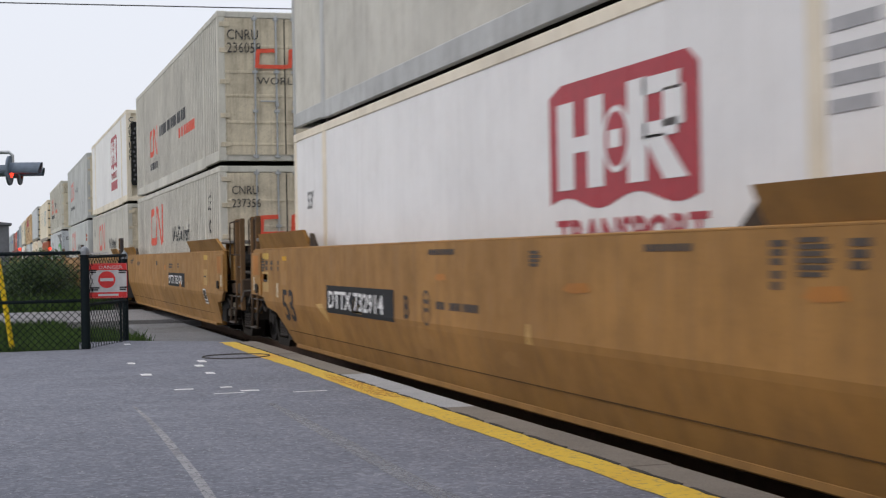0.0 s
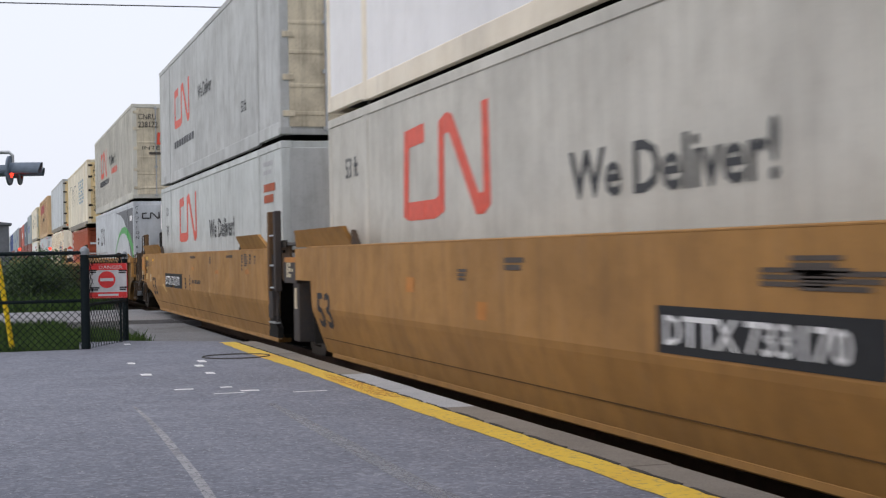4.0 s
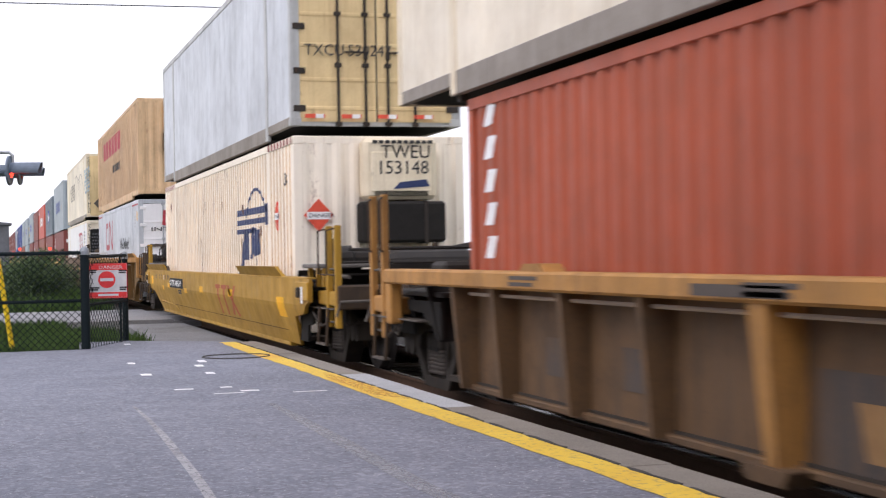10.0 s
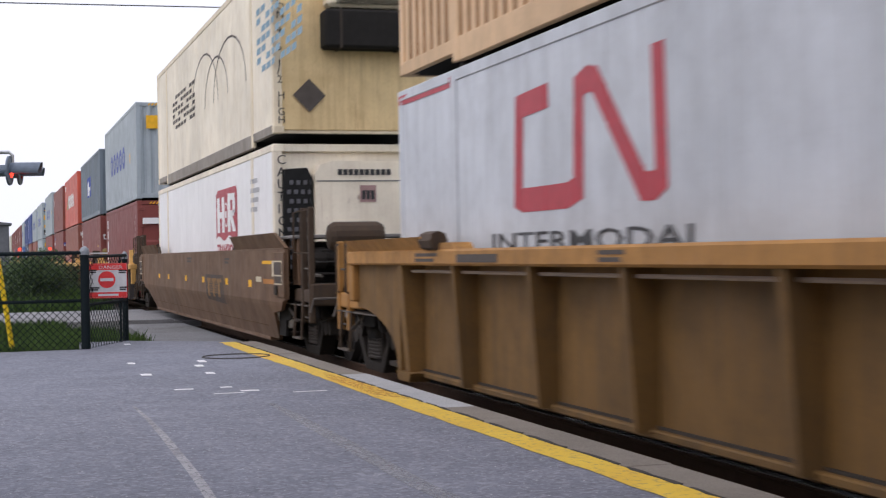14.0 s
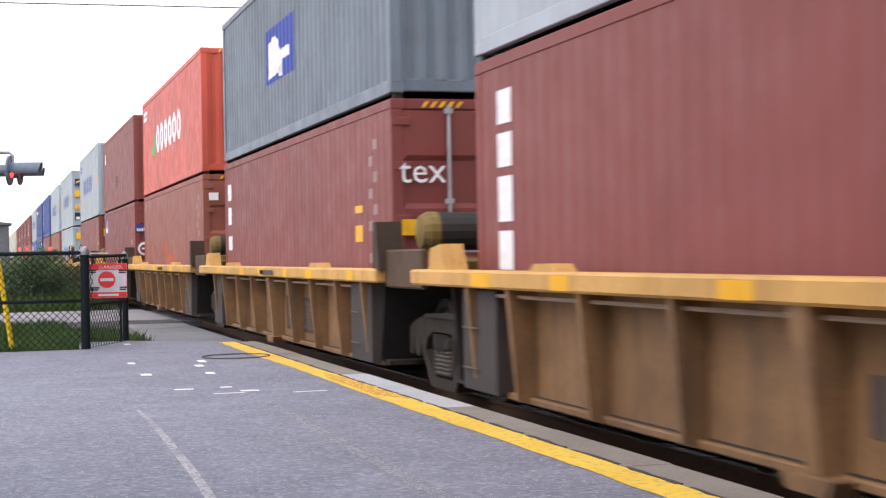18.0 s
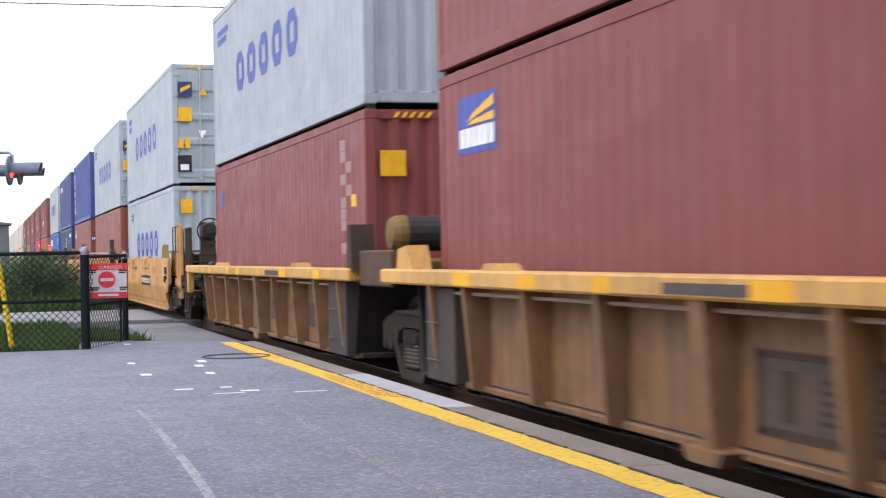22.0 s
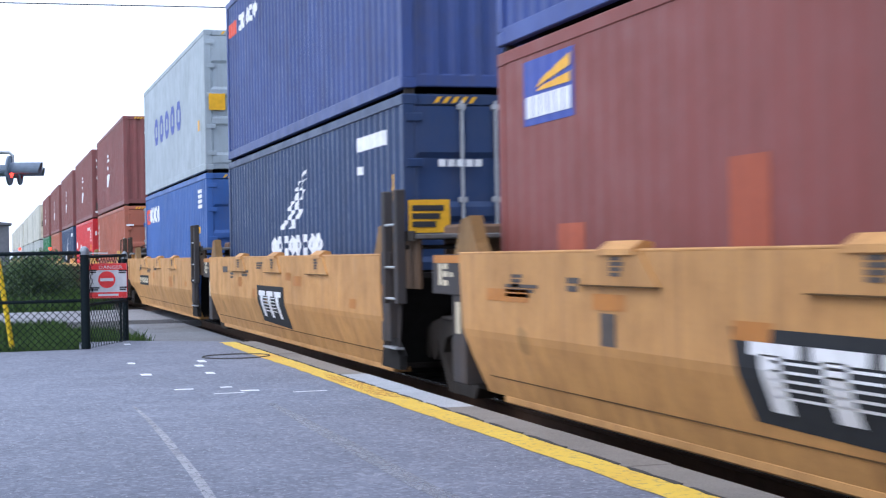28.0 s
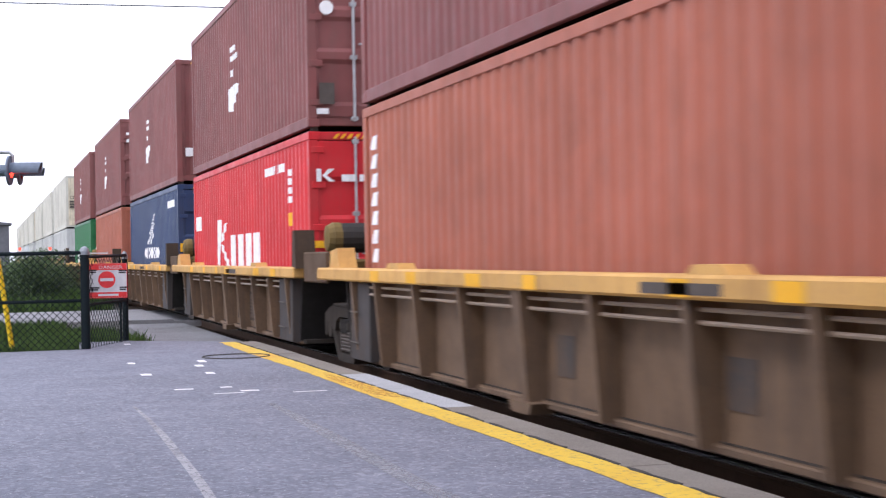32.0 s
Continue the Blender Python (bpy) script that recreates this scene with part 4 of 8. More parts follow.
def smooth_car(u, L, mat, label, f_joint, r_joint, zt=1.55, zb=0.233, group="", detail=None, f_truck=True, r_truck=True, wheels=True, gap=3.2, flaps=True, brake=False, tall=2.1, bz=1.6):
    """A well car unit with flush sides."""
    car = empty("well_car", pose(XC, u, ZR), label, "well car", group)
    fo = 2.35 if L > 13 else 2.05
    pf = [(-0.42, zt), (-0.42, 1.0), (-0.6, zb)] if f_joint else [(-fo - 0.1, zt), (-fo - 0.09, 0.86), (-fo + 0.1, 0.82), (-fo + 0.38, 0.69), (-fo + 1.05, 0.63), (-fo + 1.3, zb)]
    pr = [(L - 0.4, zb), (L - 0.22, 1.13), (L + 0.75, 1.13), (L + 0.75, zt)] if r_joint else [(L - 0.6, zb), (L + 0.12, 0.64), (L + 0.75, 0.7), (L + 0.9, 0.84), (L + 1.75, 0.88), (L + 1.75, zt)]
    if r_joint and L < 13:
        pr = [(L - 0.3, zb), (L - 0.2, 0.45), (L - 0.1, 0.72), (L, zt)]
    side_plates(car, pf + pr, mat)
    for sx in (-1, 1):
        x = sx * WELL
        y0, y1 = (-0.42 if f_joint else -fo + 0.05), (L if r_joint else L + 1.65)
        part("top_chord", Build().box(min(x, x - sx * 0.14), max(x, x - sx * 0.14), y0, y1, zt - 0.005, zt + 0.02, 0.008), mat, car)
        xi = x - sx * (CREASE - zb) * LEAN
        part("bottom_chord", Build().box(min(xi, xi - sx * 0.2), max(xi, xi - sx * 0.2), -0.3, L - 0.7, zb - 0.06, zb + 0.01, 0.012), mat, car)
        for zz in (0.41,):
            xs = x - sx * (CREASE - zz) * LEAN
            part("weld_seam", Build().box(min(xs - 0.003, xs + 0.003), max(xs - 0.003, xs + 0.003), -0.5, L - 0.5, zz, zz + 0.009), SEAM, car)
    well_floor(car, L, STEEL)
    if flaps:
        guide_flap(car, -2.35 if not f_joint else -0.4, 2.0, zt + 0.015, mat)
        guide_flap(car, L - 2.4, L + (0.75 if r_joint else 1.2), zt + 0.015, mat)
    if f_joint:
        joint_end(car, -0.42, -1, mat)
    else:
        coupler_end(car, -fo, -1, mat, stuff=2, brake=brake, tall=tall, bz=bz, load=0.0)
        flush_end(car, -fo, -1, mat, zt)
        truck(car, 0.45 - fo, wheels)
    if r_joint:
        joint_end(car, L + (0.0 if L < 13 else 0.75), 1, mat, ladders=False)
        truck(car, L + gap / 2, wheels)
    else:
        coupler_end(car, L + 1.7, 1, mat, stuff=1, tall=tall, load=L)
        flush_end(car, L + 1.7, 1, mat, zt)
        truck(car, L + 1.9, wheels)
    MOVING.append((car, u))
    if detail:
        detail(car, L, zt, zb)
    return car


def ribbed_car(u, L, mat, chord, label, f_joint, r_joint, zt=1.49, ch=0.15, zb=0.24, group="", step=1.1, ribs=None, detail=None,
               wheels=True, gap=3.1, fe=2.3, re=1.2, flaps=False, brake=False, tank=False, dark_ends=False, arch=False, lines=1):
    """A well car unit whose sides are a box chord above set-back plates with upright ribs."""
    car = empty("well_car", pose(XC, u, ZR), label, "well car", group)
    y0 = -0.66 if f_joint else -fe
    y1 = L + (0.95 if r_joint else re)
    p0, p1 = (-0.1, L - 0.42) if L < 13 else (-0.78, L - 0.75)
    IN = 0.27
    for sx in (-1, 1):
        x = sx * WELL
        span = lambda a, b: (min(x - sx * a, x - sx * b), max(x - sx * a, x - sx * b))
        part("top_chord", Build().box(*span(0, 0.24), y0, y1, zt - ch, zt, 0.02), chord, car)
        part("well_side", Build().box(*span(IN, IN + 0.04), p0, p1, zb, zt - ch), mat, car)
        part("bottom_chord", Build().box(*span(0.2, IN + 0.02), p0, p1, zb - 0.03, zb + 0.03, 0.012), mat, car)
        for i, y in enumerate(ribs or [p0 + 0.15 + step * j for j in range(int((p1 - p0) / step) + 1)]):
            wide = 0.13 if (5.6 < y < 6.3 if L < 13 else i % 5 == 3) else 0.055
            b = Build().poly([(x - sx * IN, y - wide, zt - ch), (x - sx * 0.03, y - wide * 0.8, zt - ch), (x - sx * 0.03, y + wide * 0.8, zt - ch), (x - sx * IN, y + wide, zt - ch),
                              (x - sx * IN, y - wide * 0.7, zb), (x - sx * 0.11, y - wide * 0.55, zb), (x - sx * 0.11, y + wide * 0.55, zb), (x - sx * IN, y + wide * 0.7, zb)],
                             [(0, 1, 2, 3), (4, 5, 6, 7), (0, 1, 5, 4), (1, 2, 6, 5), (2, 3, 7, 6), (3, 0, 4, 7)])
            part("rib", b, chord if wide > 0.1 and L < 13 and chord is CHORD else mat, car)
            if wide > 0.1:
                part("rib_foot", Build().prism([(y - 0.2, zb - 0.07), (y + 0.2, zb - 0.07), (y + 0.26, zb + 0.02), (y - 0.26, zb + 0.02)], "x", *span(0.06, IN)), mat, car)
        if dark_ends:
            for a, c_ in ((p0, p0 + 0.95), (p1 - 0.9, p1))[: 2 if r_joint else 1]:
                part("end_plate", Build().box(*span(0.1, IN), a, c_, zb, zt - ch - 0.02, 0.01), GREYPL, car)
                for z in (0.45, 0.8):
                    part("rung", Build().tube((x - sx * 0.07, c_ - 0.5, z), (x - sx * 0.07, c_ - 0.1, z), 0.009, 6), GALVD, car)
        for k in range(lines):
            z = zt - ch - 0.06 - 0.08 * k
            part("hand_line", Build().tube((x - sx * 0.12, p0 + 0.3, z), (x - sx * 0.12, p1 - 0.4, z), 0.016, 6), HANDLINE, car)
    well_floor(car, L, STEEL)
    if flaps:
        for a, c_ in ((-2.1, 1.85), (L - 2.1, L + 1.05)):
            guide_flap(car, a, c_, zt, chord, 0.12, 0.08)
            part("guide_hinge", Build().lathe([(0.02, -0.2), (0.09, -0.2), (0.09, 0.2), (0.02, 0.2)], "y", (-WELL + 0.02, c_ + 0.1 if a < 0 else a - 0.1, zt + 0.08), 8), DKMEMBER, car)

    def end(s, at, load):
        coupler_end(car, at, s, chord, brake=brake and s < 0, stuff=2 if s < 0 else 1, load=load, tall=1.62 if L > 13 else 2.1)
        for sx in (-1, 1):
            x = sx * WELL
            xa, xb = min(x - sx * 0.02, x - sx * 0.16), max(x - sx * 0.02, x - sx * 0.16)
            part("chord_leg", Build().box(xa, xb, min(at, at - s * 0.18), max(at, at - s * 0.18), zt - ch - 0.42, zt - ch + 0.01, 0.02), chord, car)
            if L < 13 and s < 0:
                xa, xb = min(x - sx * 0.24, x - sx * 0.28), max(x - sx * 0.24, x - sx * 0.28)
                part("end_plate", Build().prism([(load + s * 0.2, zt - ch), (load + s * 0.22, zb), (load + s * 1.1, zb + 0.08), (load + s * 1.5, zb + 0.45), (load + s * 1.55, zt - ch)], "x", xa, xb), BLACK, car)
                part("brake_housing", Build().box(min(sx * 1.1, sx * 1.5), max(sx * 1.1, sx * 1.5), min(at + s * 0.1, at - s * 0.5), max(at + s * 0.1, at - s * 0.5), zt, zt + 0.3, 0.06), OLIVE if chord is CHORD else DKMEMBER, car)
            if arch:
                # end plate with a round wheel cut-out
                cy, cr = at - s * 0.15, 0.82
                pts = [(load - 0.76 if s < 0 else load - 0.72, zt - ch), (load - 0.76 if s < 0 else load - 0.72, zb)]
                pts += [(load - 0.8 if s < 0 else load - 0.6, zb)]
                ext = at - s * 0.1
                base = load - 0.8 if s < 0 else load - 0.6
                pts += [(base + (ext - base) * q, zb + 0.62 * math.sin(q * math.pi / 2) ** 0.38) for q in (0.02, 0.06, 0.14, 0.28, 0.5, 0.75, 1.0)]
                pts += [(ext, zt - ch)]
                part("end_plate", Build().prism(pts, "x", min(x - sx * 0.1, x - sx * 0.2), max(x - sx * 0.1, x - sx * 0.2)), mat, car)

    if f_joint:
        joint_end(car, -0.3, -1, mat, ladders=False, box15=False)
        part("corner_guide", Build().prism([(-0.74, zt - 0.02), (-0.46, zt - 0.02), (-0.5, zt + 0.5), (-0.66, zt + 0.5)], "x", -1.58, -1.3), DKMEMBER, car)
        part("guide_bracket", Build().box(-1.5, -1.32, -0.7, -0.15, zt, zt + 0.16, 0.03), chord, car)
    else:
        end(-1, -fe, 0.0)
        truck(car, -1.9 if L > 13 else -1.5, wheels)
        if L < 13:
            part("corner_guide", Build().prism([(-0.5, zt), (-0.1, zt), (-0.18, zt + 0.42), (-0.4, zt + 0.42)], "x", -1.5, -1.36), chord, car)
    if r_joint:
        joint_end(car, L + 0.25, 1, mat, ladders=False, box15=False)
        truck(car, L + gap / 2, wheels)
        part("guide_bracket", Build().prism([(L + 0.05, zt - 0.01), (L + 0.62, zt - 0.01), (L + 0.55, zt + 0.2), (L + 0.2, zt + 0.24)], "x", -1.52, -1.3), chord, car)
        part("end_bracket", Build().box(-1.3, -0.2, L + 0.35, L + 1.1, zt - 0.04, zt + 0.1, 0.03), OLIVE, car)
        part("joint_cover", Build().box(-1.5, -1.44, L + 0.9, L + 2.3, zt - 0.2, zt + 0.2, 0.02), APRONB, car, "rubbed brown cover plate over the joint")
    else:
        end(1, L + re, L)
        truck(car, L + (1.9 if L > 13 else 1.5), wheels)
    if tank:
        yy = -1.15
        part("air_reservoir", Build().lathe([(0.05, -0.6), (0.16, -0.56), (0.2, -0.46), (0.2, 0.46), (0.16, 0.56), (0.05, 0.6)], "x", (-0.62, yy, zt + 0.38), 16), DKSTEEL, car, "dark air reservoir lying across the car end")
        part("reservoir_cap", Build().lathe([(0.05, -0.1), (0.17, -0.08), (0.21, 0.0), (0.21, 0.1)], "x", (-1.16, yy, zt + 0.38), 16), OLIVE, car)
        for x in (-1.0, -0.25):
            part("reservoir_bracket", Build().box(x - 0.06, x + 0.06, yy - 0.22, yy + 0.22, zt - 0.1, zt + 0.2, 0.02), OLIVE, car)
    for yl in (2.3, L - 2.9):
        part("lift_lug", Build().prism([(yl, zt), (yl + 0.1, zt + 0.06), (yl + 0.45, zt + 0.06), (yl + 0.55, zt)], "x", -WELL + 0.02, -WELL + 0.2), chord, car)
    MOVING.append((car, u))
    if detail:
        detail(car, L, zt, zb)
    return car

# ---- the place: platform, track, ground, road ----
ASPHALT = ground_mat("worn_platform_asphalt", (0.14, 0.149, 0.186), (0.19, 0.201, 0.246), 1.6, (0.32, 0.33, 0.375), 34, 0.85, 0.01, (0.128, 0.135, 0.166), 0.24, 42)
CONCRETE = ground_mat("weathered_concrete", (0.19, 0.168, 0.142), (0.25, 0.222, 0.19), 2.0, (0.31, 0.28, 0.24), 60, 0.9, 0.006, (0.15, 0.13, 0.11), 0.4)
PALECON = ground_mat("pale_patched_concrete", (0.36, 0.37, 0.39), (0.44, 0.45, 0.46), 4.0, (0.5, 0.5, 0.5), 60, 0.9, 0.004, None, 0.5)
ROADM = ground_mat("road_asphalt", (0.19, 0.19, 0.2), (0.25, 0.25, 0.255), 0.6, (0.3, 0.3, 0.3), 70, 0.9, 0.006, (0.15, 0.15, 0.155))
GRASSG = ground_mat("rough_grass_ground", (0.06, 0.1, 0.022), (0.1, 0.14, 0.035), 0.8, (0.15, 0.16, 0.05), 24, 1.0, 0.05, (0.12, 0.11, 0.06))
# ballast tones set low so the gap between platform and cars stays black
BALLAST = ground_mat("near_black_ballast", (0.035, 0.031, 0.027), (0.055, 0.048, 0.04), 3.0, (0.09, 0.08, 0.07), 22, 1.0, 0.05)
RAILM = plain("rusty_rail_steel", (0.1, 0.06, 0.04), 0.7, 0.3)
RAILTOP = plain("bright_rail_head", (0.45, 0.44, 0.43), 0.25, 1.0)
TIE = plain("creosoted_wood", (0.05, 0.04, 0.032), 0.9)
FENCE = plain("black_green_fence_paint", (0.01, 0.016, 0.019), 0.7)
CAP = plain("grey_fence_cap", (0.25, 0.27, 0.29), 0.4, 0.5)
SIGNW = plain("white_sign_sheet", (0.62, 0.62, 0.63), 0.5)
SIGNR = plain("red_sign_print", (0.75, 0.045, 0.045), 0.35)
GUARD = plain("yellow_plastic_guard", (0.8, 0.55, 0.01), 0.45)
LAMPON = glow("lit_red_lens", (1.0, 0.035, 0.015), 3.0)
LAMPOFF = plain("unlit_red_lens", (0.25, 0.02, 0.015), 0.2)
HOOD = plain("faded_grey_hood", (0.13, 0.165, 0.215), 0.6)
ALUM = plain("dull_aluminium", (0.5, 0.51, 0.52), 0.4, 0.7)
POLEW = paint("weathered_pole_wood", (0.27, 0.23, 0.2), 0.9, 0.5, grime=(0.14, 0.12, 0.1))
BARK = plain("grey_brown_bark", (0.14, 0.11, 0.085), 0.9)
LEAF = plain("green_leaves", (0.15, 0.25, 0.075), 0.55, 0, 0.4, 1.2)
LEAFD = plain("dark_green_leaves", (0.068, 0.115, 0.038), 0.6, 0, 0.4, 1.2)
BLADE = plain("grass_blades", (0.055, 0.098, 0.024), 0.7, 0, 0.5, 3)
WALLW = plain("pale_building_wall", (0.62, 0.63, 0.65), 0.7)
WALLG = plain("blue_grey_cabinet_paint", (0.16, 0.17, 0.19), 0.6)
WIREM = plain("dark_cable", (0.03, 0.03, 0.032), 0.6)
PAINTW = plain("white_marking_paint", (0.75, 0.75, 0.76), 0.6)


def scuff_mat(name="pale_scuffed_asphalt", tone=(0.36, 0.36, 0.38), thin=0.3):
    """Pale rubbed asphalt, broken up by the grit under it."""
    mat, n, l, p = nodes_of(name)
    vec = coords(n, l, spread=False)
    p.inputs["Base Color"].default_value = (*tone, 1)
    p.inputs["Roughness"].default_value = 0.9
    m = n.new("ShaderNodeMath")
    m.operation = "MULTIPLY"
    l.new(ramp(n, l, noise_tex(n, l, vec, 30, 4, 0.7), thin, thin + 0.19), m.inputs[0])
    l.new(ramp(n, l, noise_tex(n, l, vec, 2.2, 4, 0.7), 0.25, 0.55, 0.45, 0.95), m.inputs[1])
    l.new(m.outputs[0], p.inputs["Alpha"])
    return mat


ORANGELINE = scuff_mat("rubbed_orange_line_paint", (0.62, 0.27, 0.05), 0.46)
SCUFF = scuff_mat()
SCUFFPALE = scuff_mat("faintly_scuffed_asphalt", (0.3, 0.305, 0.33), 0.37)
CRACK = plain("dark_crack_filler", (0.06, 0.058, 0.055), 0.9)


def yellow_line():
    mat, n, l, p = nodes_of("worn_yellow_line_paint")
    vec = coords(n, l, spread=False)
    worn = noise_tex(n, l, vec, 17, 7, 0.75)
    c = mix(n, l, ramp(n, l, noise_tex(n, l, vec, 1.4, 4), 0.35, 0.7), (0.74, 0.51, 0.05), (0.66, 0.42, 0.04))
    c = mix(n, l, ramp(n, l, worn, 0.53, 0.62, 0, 0.75), c, (0.26, 0.2, 0.11))
    c = mix(n, l, ramp(n, l, noise_tex(n, l, vec, 0.3, 3), 0.55, 0.68, 0, 0.35), c, (0.6, 0.22, 0.03))
    l.new(c, p.inputs["Base Color"])
    p.inputs["Roughness"].default_value = 0.7
    bump(n, l, p, worn, 0.4, 0.004)
    return mat


YLINE = yellow_line()
APRON = ground_mat("dark_patched_asphalt", (0.13, 0.132, 0.138), (0.185, 0.19, 0.2), 1.2, (0.24, 0.24, 0.25), 50, 0.9, 0.008, (0.07, 0.075, 0.06))
# ground to the horizon, in one sheet
g = Build().poly([(-3000, -3000, -0.42), (3000, -3000, -0.42), (3000, 3000, -0.42), (-3000, 3000, -0.42)], [(0, 1, 2, 3)])
solid("ground", g, GRASSG, "rough green grass and weeds round the tracks", "ground", kind="structure")
# platform slab
outline = [(-14, -14), (3.5, -14), (3.5, 22.15), (2.05, 23.3), (1.32, 23.3), (1.32, 21.45), (-14, 20.9)]
plat = solid("platform", Build().prism(outline, "z", -0.6, 0.0), ASPHALT, "worn grey asphalt station platform with pale scuffs", "platform", kind="structure")
# concrete coping slabs along the edge
y, i = -14.0, 0
while y < 22.0:
    ln = min(1.83, 22.05 - y)
    pale = 12.2 < y + ln / 2 < 14.4
    part("coping_slab", Build().box(3.51, 3.8, y + 0.002, y + ln - 0.002, -0.5, (0.0 if i % 3 else 0.004), 0.004), PALECON if pale else CONCRETE, plat)
    y += ln
    i += 1
part("platform_joint", Build().box(3.497, 3.513, -14, 22.1, -0.6, -0.012), CRACK, plat)
rl = random.Random(9)
ly = [-14 + 0.3 * k for k in range(121)]
la = [3.24 + rl.uniform(-0.012, 0.012) + 0.014 * math.sin(q * 0.9) for q in ly]
lb = [3.494 + rl.uniform(-0.016, 0.004) for q in ly]
m_ = len(ly)
part("yellow_line", Build().poly([(x, q, 0.004) for x, q in zip(la, ly)] + [(x, q, 0.004) for x, q in zip(lb, ly)], [(k, m_ + k, m_ + k + 1, k + 1) for k in range(m_ - 1)]), YLINE, plat, "worn yellow safety line")
rj = random.Random(31)
for k in range(20):
    ya, n_ = 5.6 + 0.82 * k, 7
    ys_ = [ya + 0.115 * q for q in range(n_)]
    left = [3.497 - 0.026 * rj.random() ** 1.5 for q in ys_]
    right = [3.503 + 0.024 * rj.random() for q in ys_]
    ring_ = [(x, y) for x, y in zip(left, ys_)] + [(x, y) for x, y in zip(right, ys_)][::-1]
    part("edge_crack", Build().prism(ring_, "z", -0.01, 0.0065), CRACK, plat)
part("orange_worn_patch", Build().poly([(3.27, 12.9, 0.007), (3.47, 12.3, 0.007), (3.485, 14.6, 0.007), (3.4, 15.6, 0.007), (3.3, 15.0, 0.007)], [(0, 1, 2, 3, 4)]), ORANGELINE, plat)
# spots of marking paint and scuffs
SPOTS = [(1.95, 22.31, 0.09, 0.3), (1.63, 18.19, 0.09, 0.3), (1.62, 16.33, 0.12, 0.3), (1.77, 14.32, 0.19, 0.12), (2.18, 14.37, 0.12, 0.12), (2.33, 13.9, 0.18, 0.14),
         (2.11, 13.72, 0.3, 0.06), (2.83, 13.55, 0.34, 0.06), (2.46, 18.12, 0.1, 0.4), (2.33, 17.38, 0.1, 0.35), (2.29, 16.21, 0.1, 0.3)]
for x, y, w, d in SPOTS:
    b = Build().poly([(x - w / 2, y - d * 0.4, 0.004), (x + w * 0.45, y - d / 2, 0.004), (x + w / 2, y + d * 0.35, 0.004), (x + w * 0.1, y + d / 2, 0.004), (x - w * 0.45, y + d * 0.42, 0.004)], [(0, 1, 2, 3, 4)])
    part("paint_spot", b, PAINTW, plat)
for pts, w, stuff_mat in (([(1.17, 12.9), (1.18, 11.83), (1.17, 10.65), (1.15, 9.69), (1.13, 8.81), (1.11, 8.2), (1.09, 7.76), (1.03, 6)], 0.06, SCUFF),
                          ([(2.29, 12.6), (2.27, 10.89), (2.26, 9.87), (2.24, 9.02), (2.23, 8.32), (2.22, 7.72), (2.24, 7.27), (2.3, 5.5)], 0.13, SCUFFPALE)):
    b = Build()
    for (xa, ya), (xb, yb) in zip(pts, pts[1:]):
        wa, wb_ = w * (0.3 + 0.7 * min(1, (13.4 - ya) / 3)), w * (0.3 + 0.7 * min(1, (13.4 - yb) / 3))
        b.poly([(xa - wa / 2, ya, 0.003), (xa + wa / 2, ya, 0.003), (xb + wb_ / 2, yb, 0.003), (xb - wb_ / 2, yb, 0.003)], [(0, 1, 2, 3)])
    part("scuff_streak", b, stuff_mat, plat)
ring = [(2.98 + 0.42 * math.cos(a), 18.75 + 0.42 * math.sin(a)) for a in [k * math.pi / 10 for k in range(21)]]
b = Build()
for (xa, ya), (xb, yb) in zip(ring, ring[1:]):
    b.tube((xa, ya, 0.001), (xb, yb, 0.001), 0.014, 4)
part("manhole_seam", b, CRACK, plat)
rng = random.Random(5)
for grit_mat, count, size in ((PALECON, 1500, 0.008), (CRACK, 120, 0.007)):
    b = Build()
    for k in range(count):
        x, y = rng.uniform(-1.4, 3.2), 6.3 + 10 * rng.random() ** 1.5
        g_ = size * rng.uniform(0.4, 1.2)
        b.poly([(x - g_, y - g_, 0.001), (x + g_, y - g_ * 0.6, 0.001), (x, y + g_, 0.001), (x, y, g_ * 0.4)], [(0, 1, 3), (1, 2, 3), (2, 0, 3)])
    tagged(part("loose_grit", b, grit_mat, plat), kind="stuff")

# track: ballast bed, ties, rails
solid("ballast_bed", Build().prism([(3.3, -0.42), (3.9, -0.36), (7.6, -0.36), (8.6, -0.45), (8.6, -0.7), (3.3, -0.7)], "y", -40, 600), BALLAST, "dark grey crushed stone ballast under the track", "ballast", kind="structure")
track = empty("track", pose(0, 0, 0), "steel rails on dark wooden ties", "railway track", kind="structure")
for sx in (-1, 1):
    x = XC + sx * 0.7525
    part("rail", Build().prism([(x - 0.07, -0.375), (x + 0.07, -0.375), (x + 0.07, -0.36), (x + 0.012, -0.335), (x + 0.012, -0.245), (x + 0.036, -0.235), (x + 0.036, -0.208), (x - 0.036, -0.208), (x - 0.036, -0.235), (x - 0.012, -0.245), (x - 0.012, -0.335), (x - 0.07, -0.36)], "y", -40, 600), RAILM, track)
    part("rail_head", Build().box(x - 0.033, x + 0.033, -40, 600, -0.209, -0.2), RAILTOP, track)
tie = Build().box(XC - 1.3, XC + 1.3, -0.11, 0.11, -0.42, -0.345, 0.01).mesh("tie")
for k in range(120):
    ob = part("tie", tie, TIE, track)
    ob.location = (0, -4 + k * 0.5, 0)

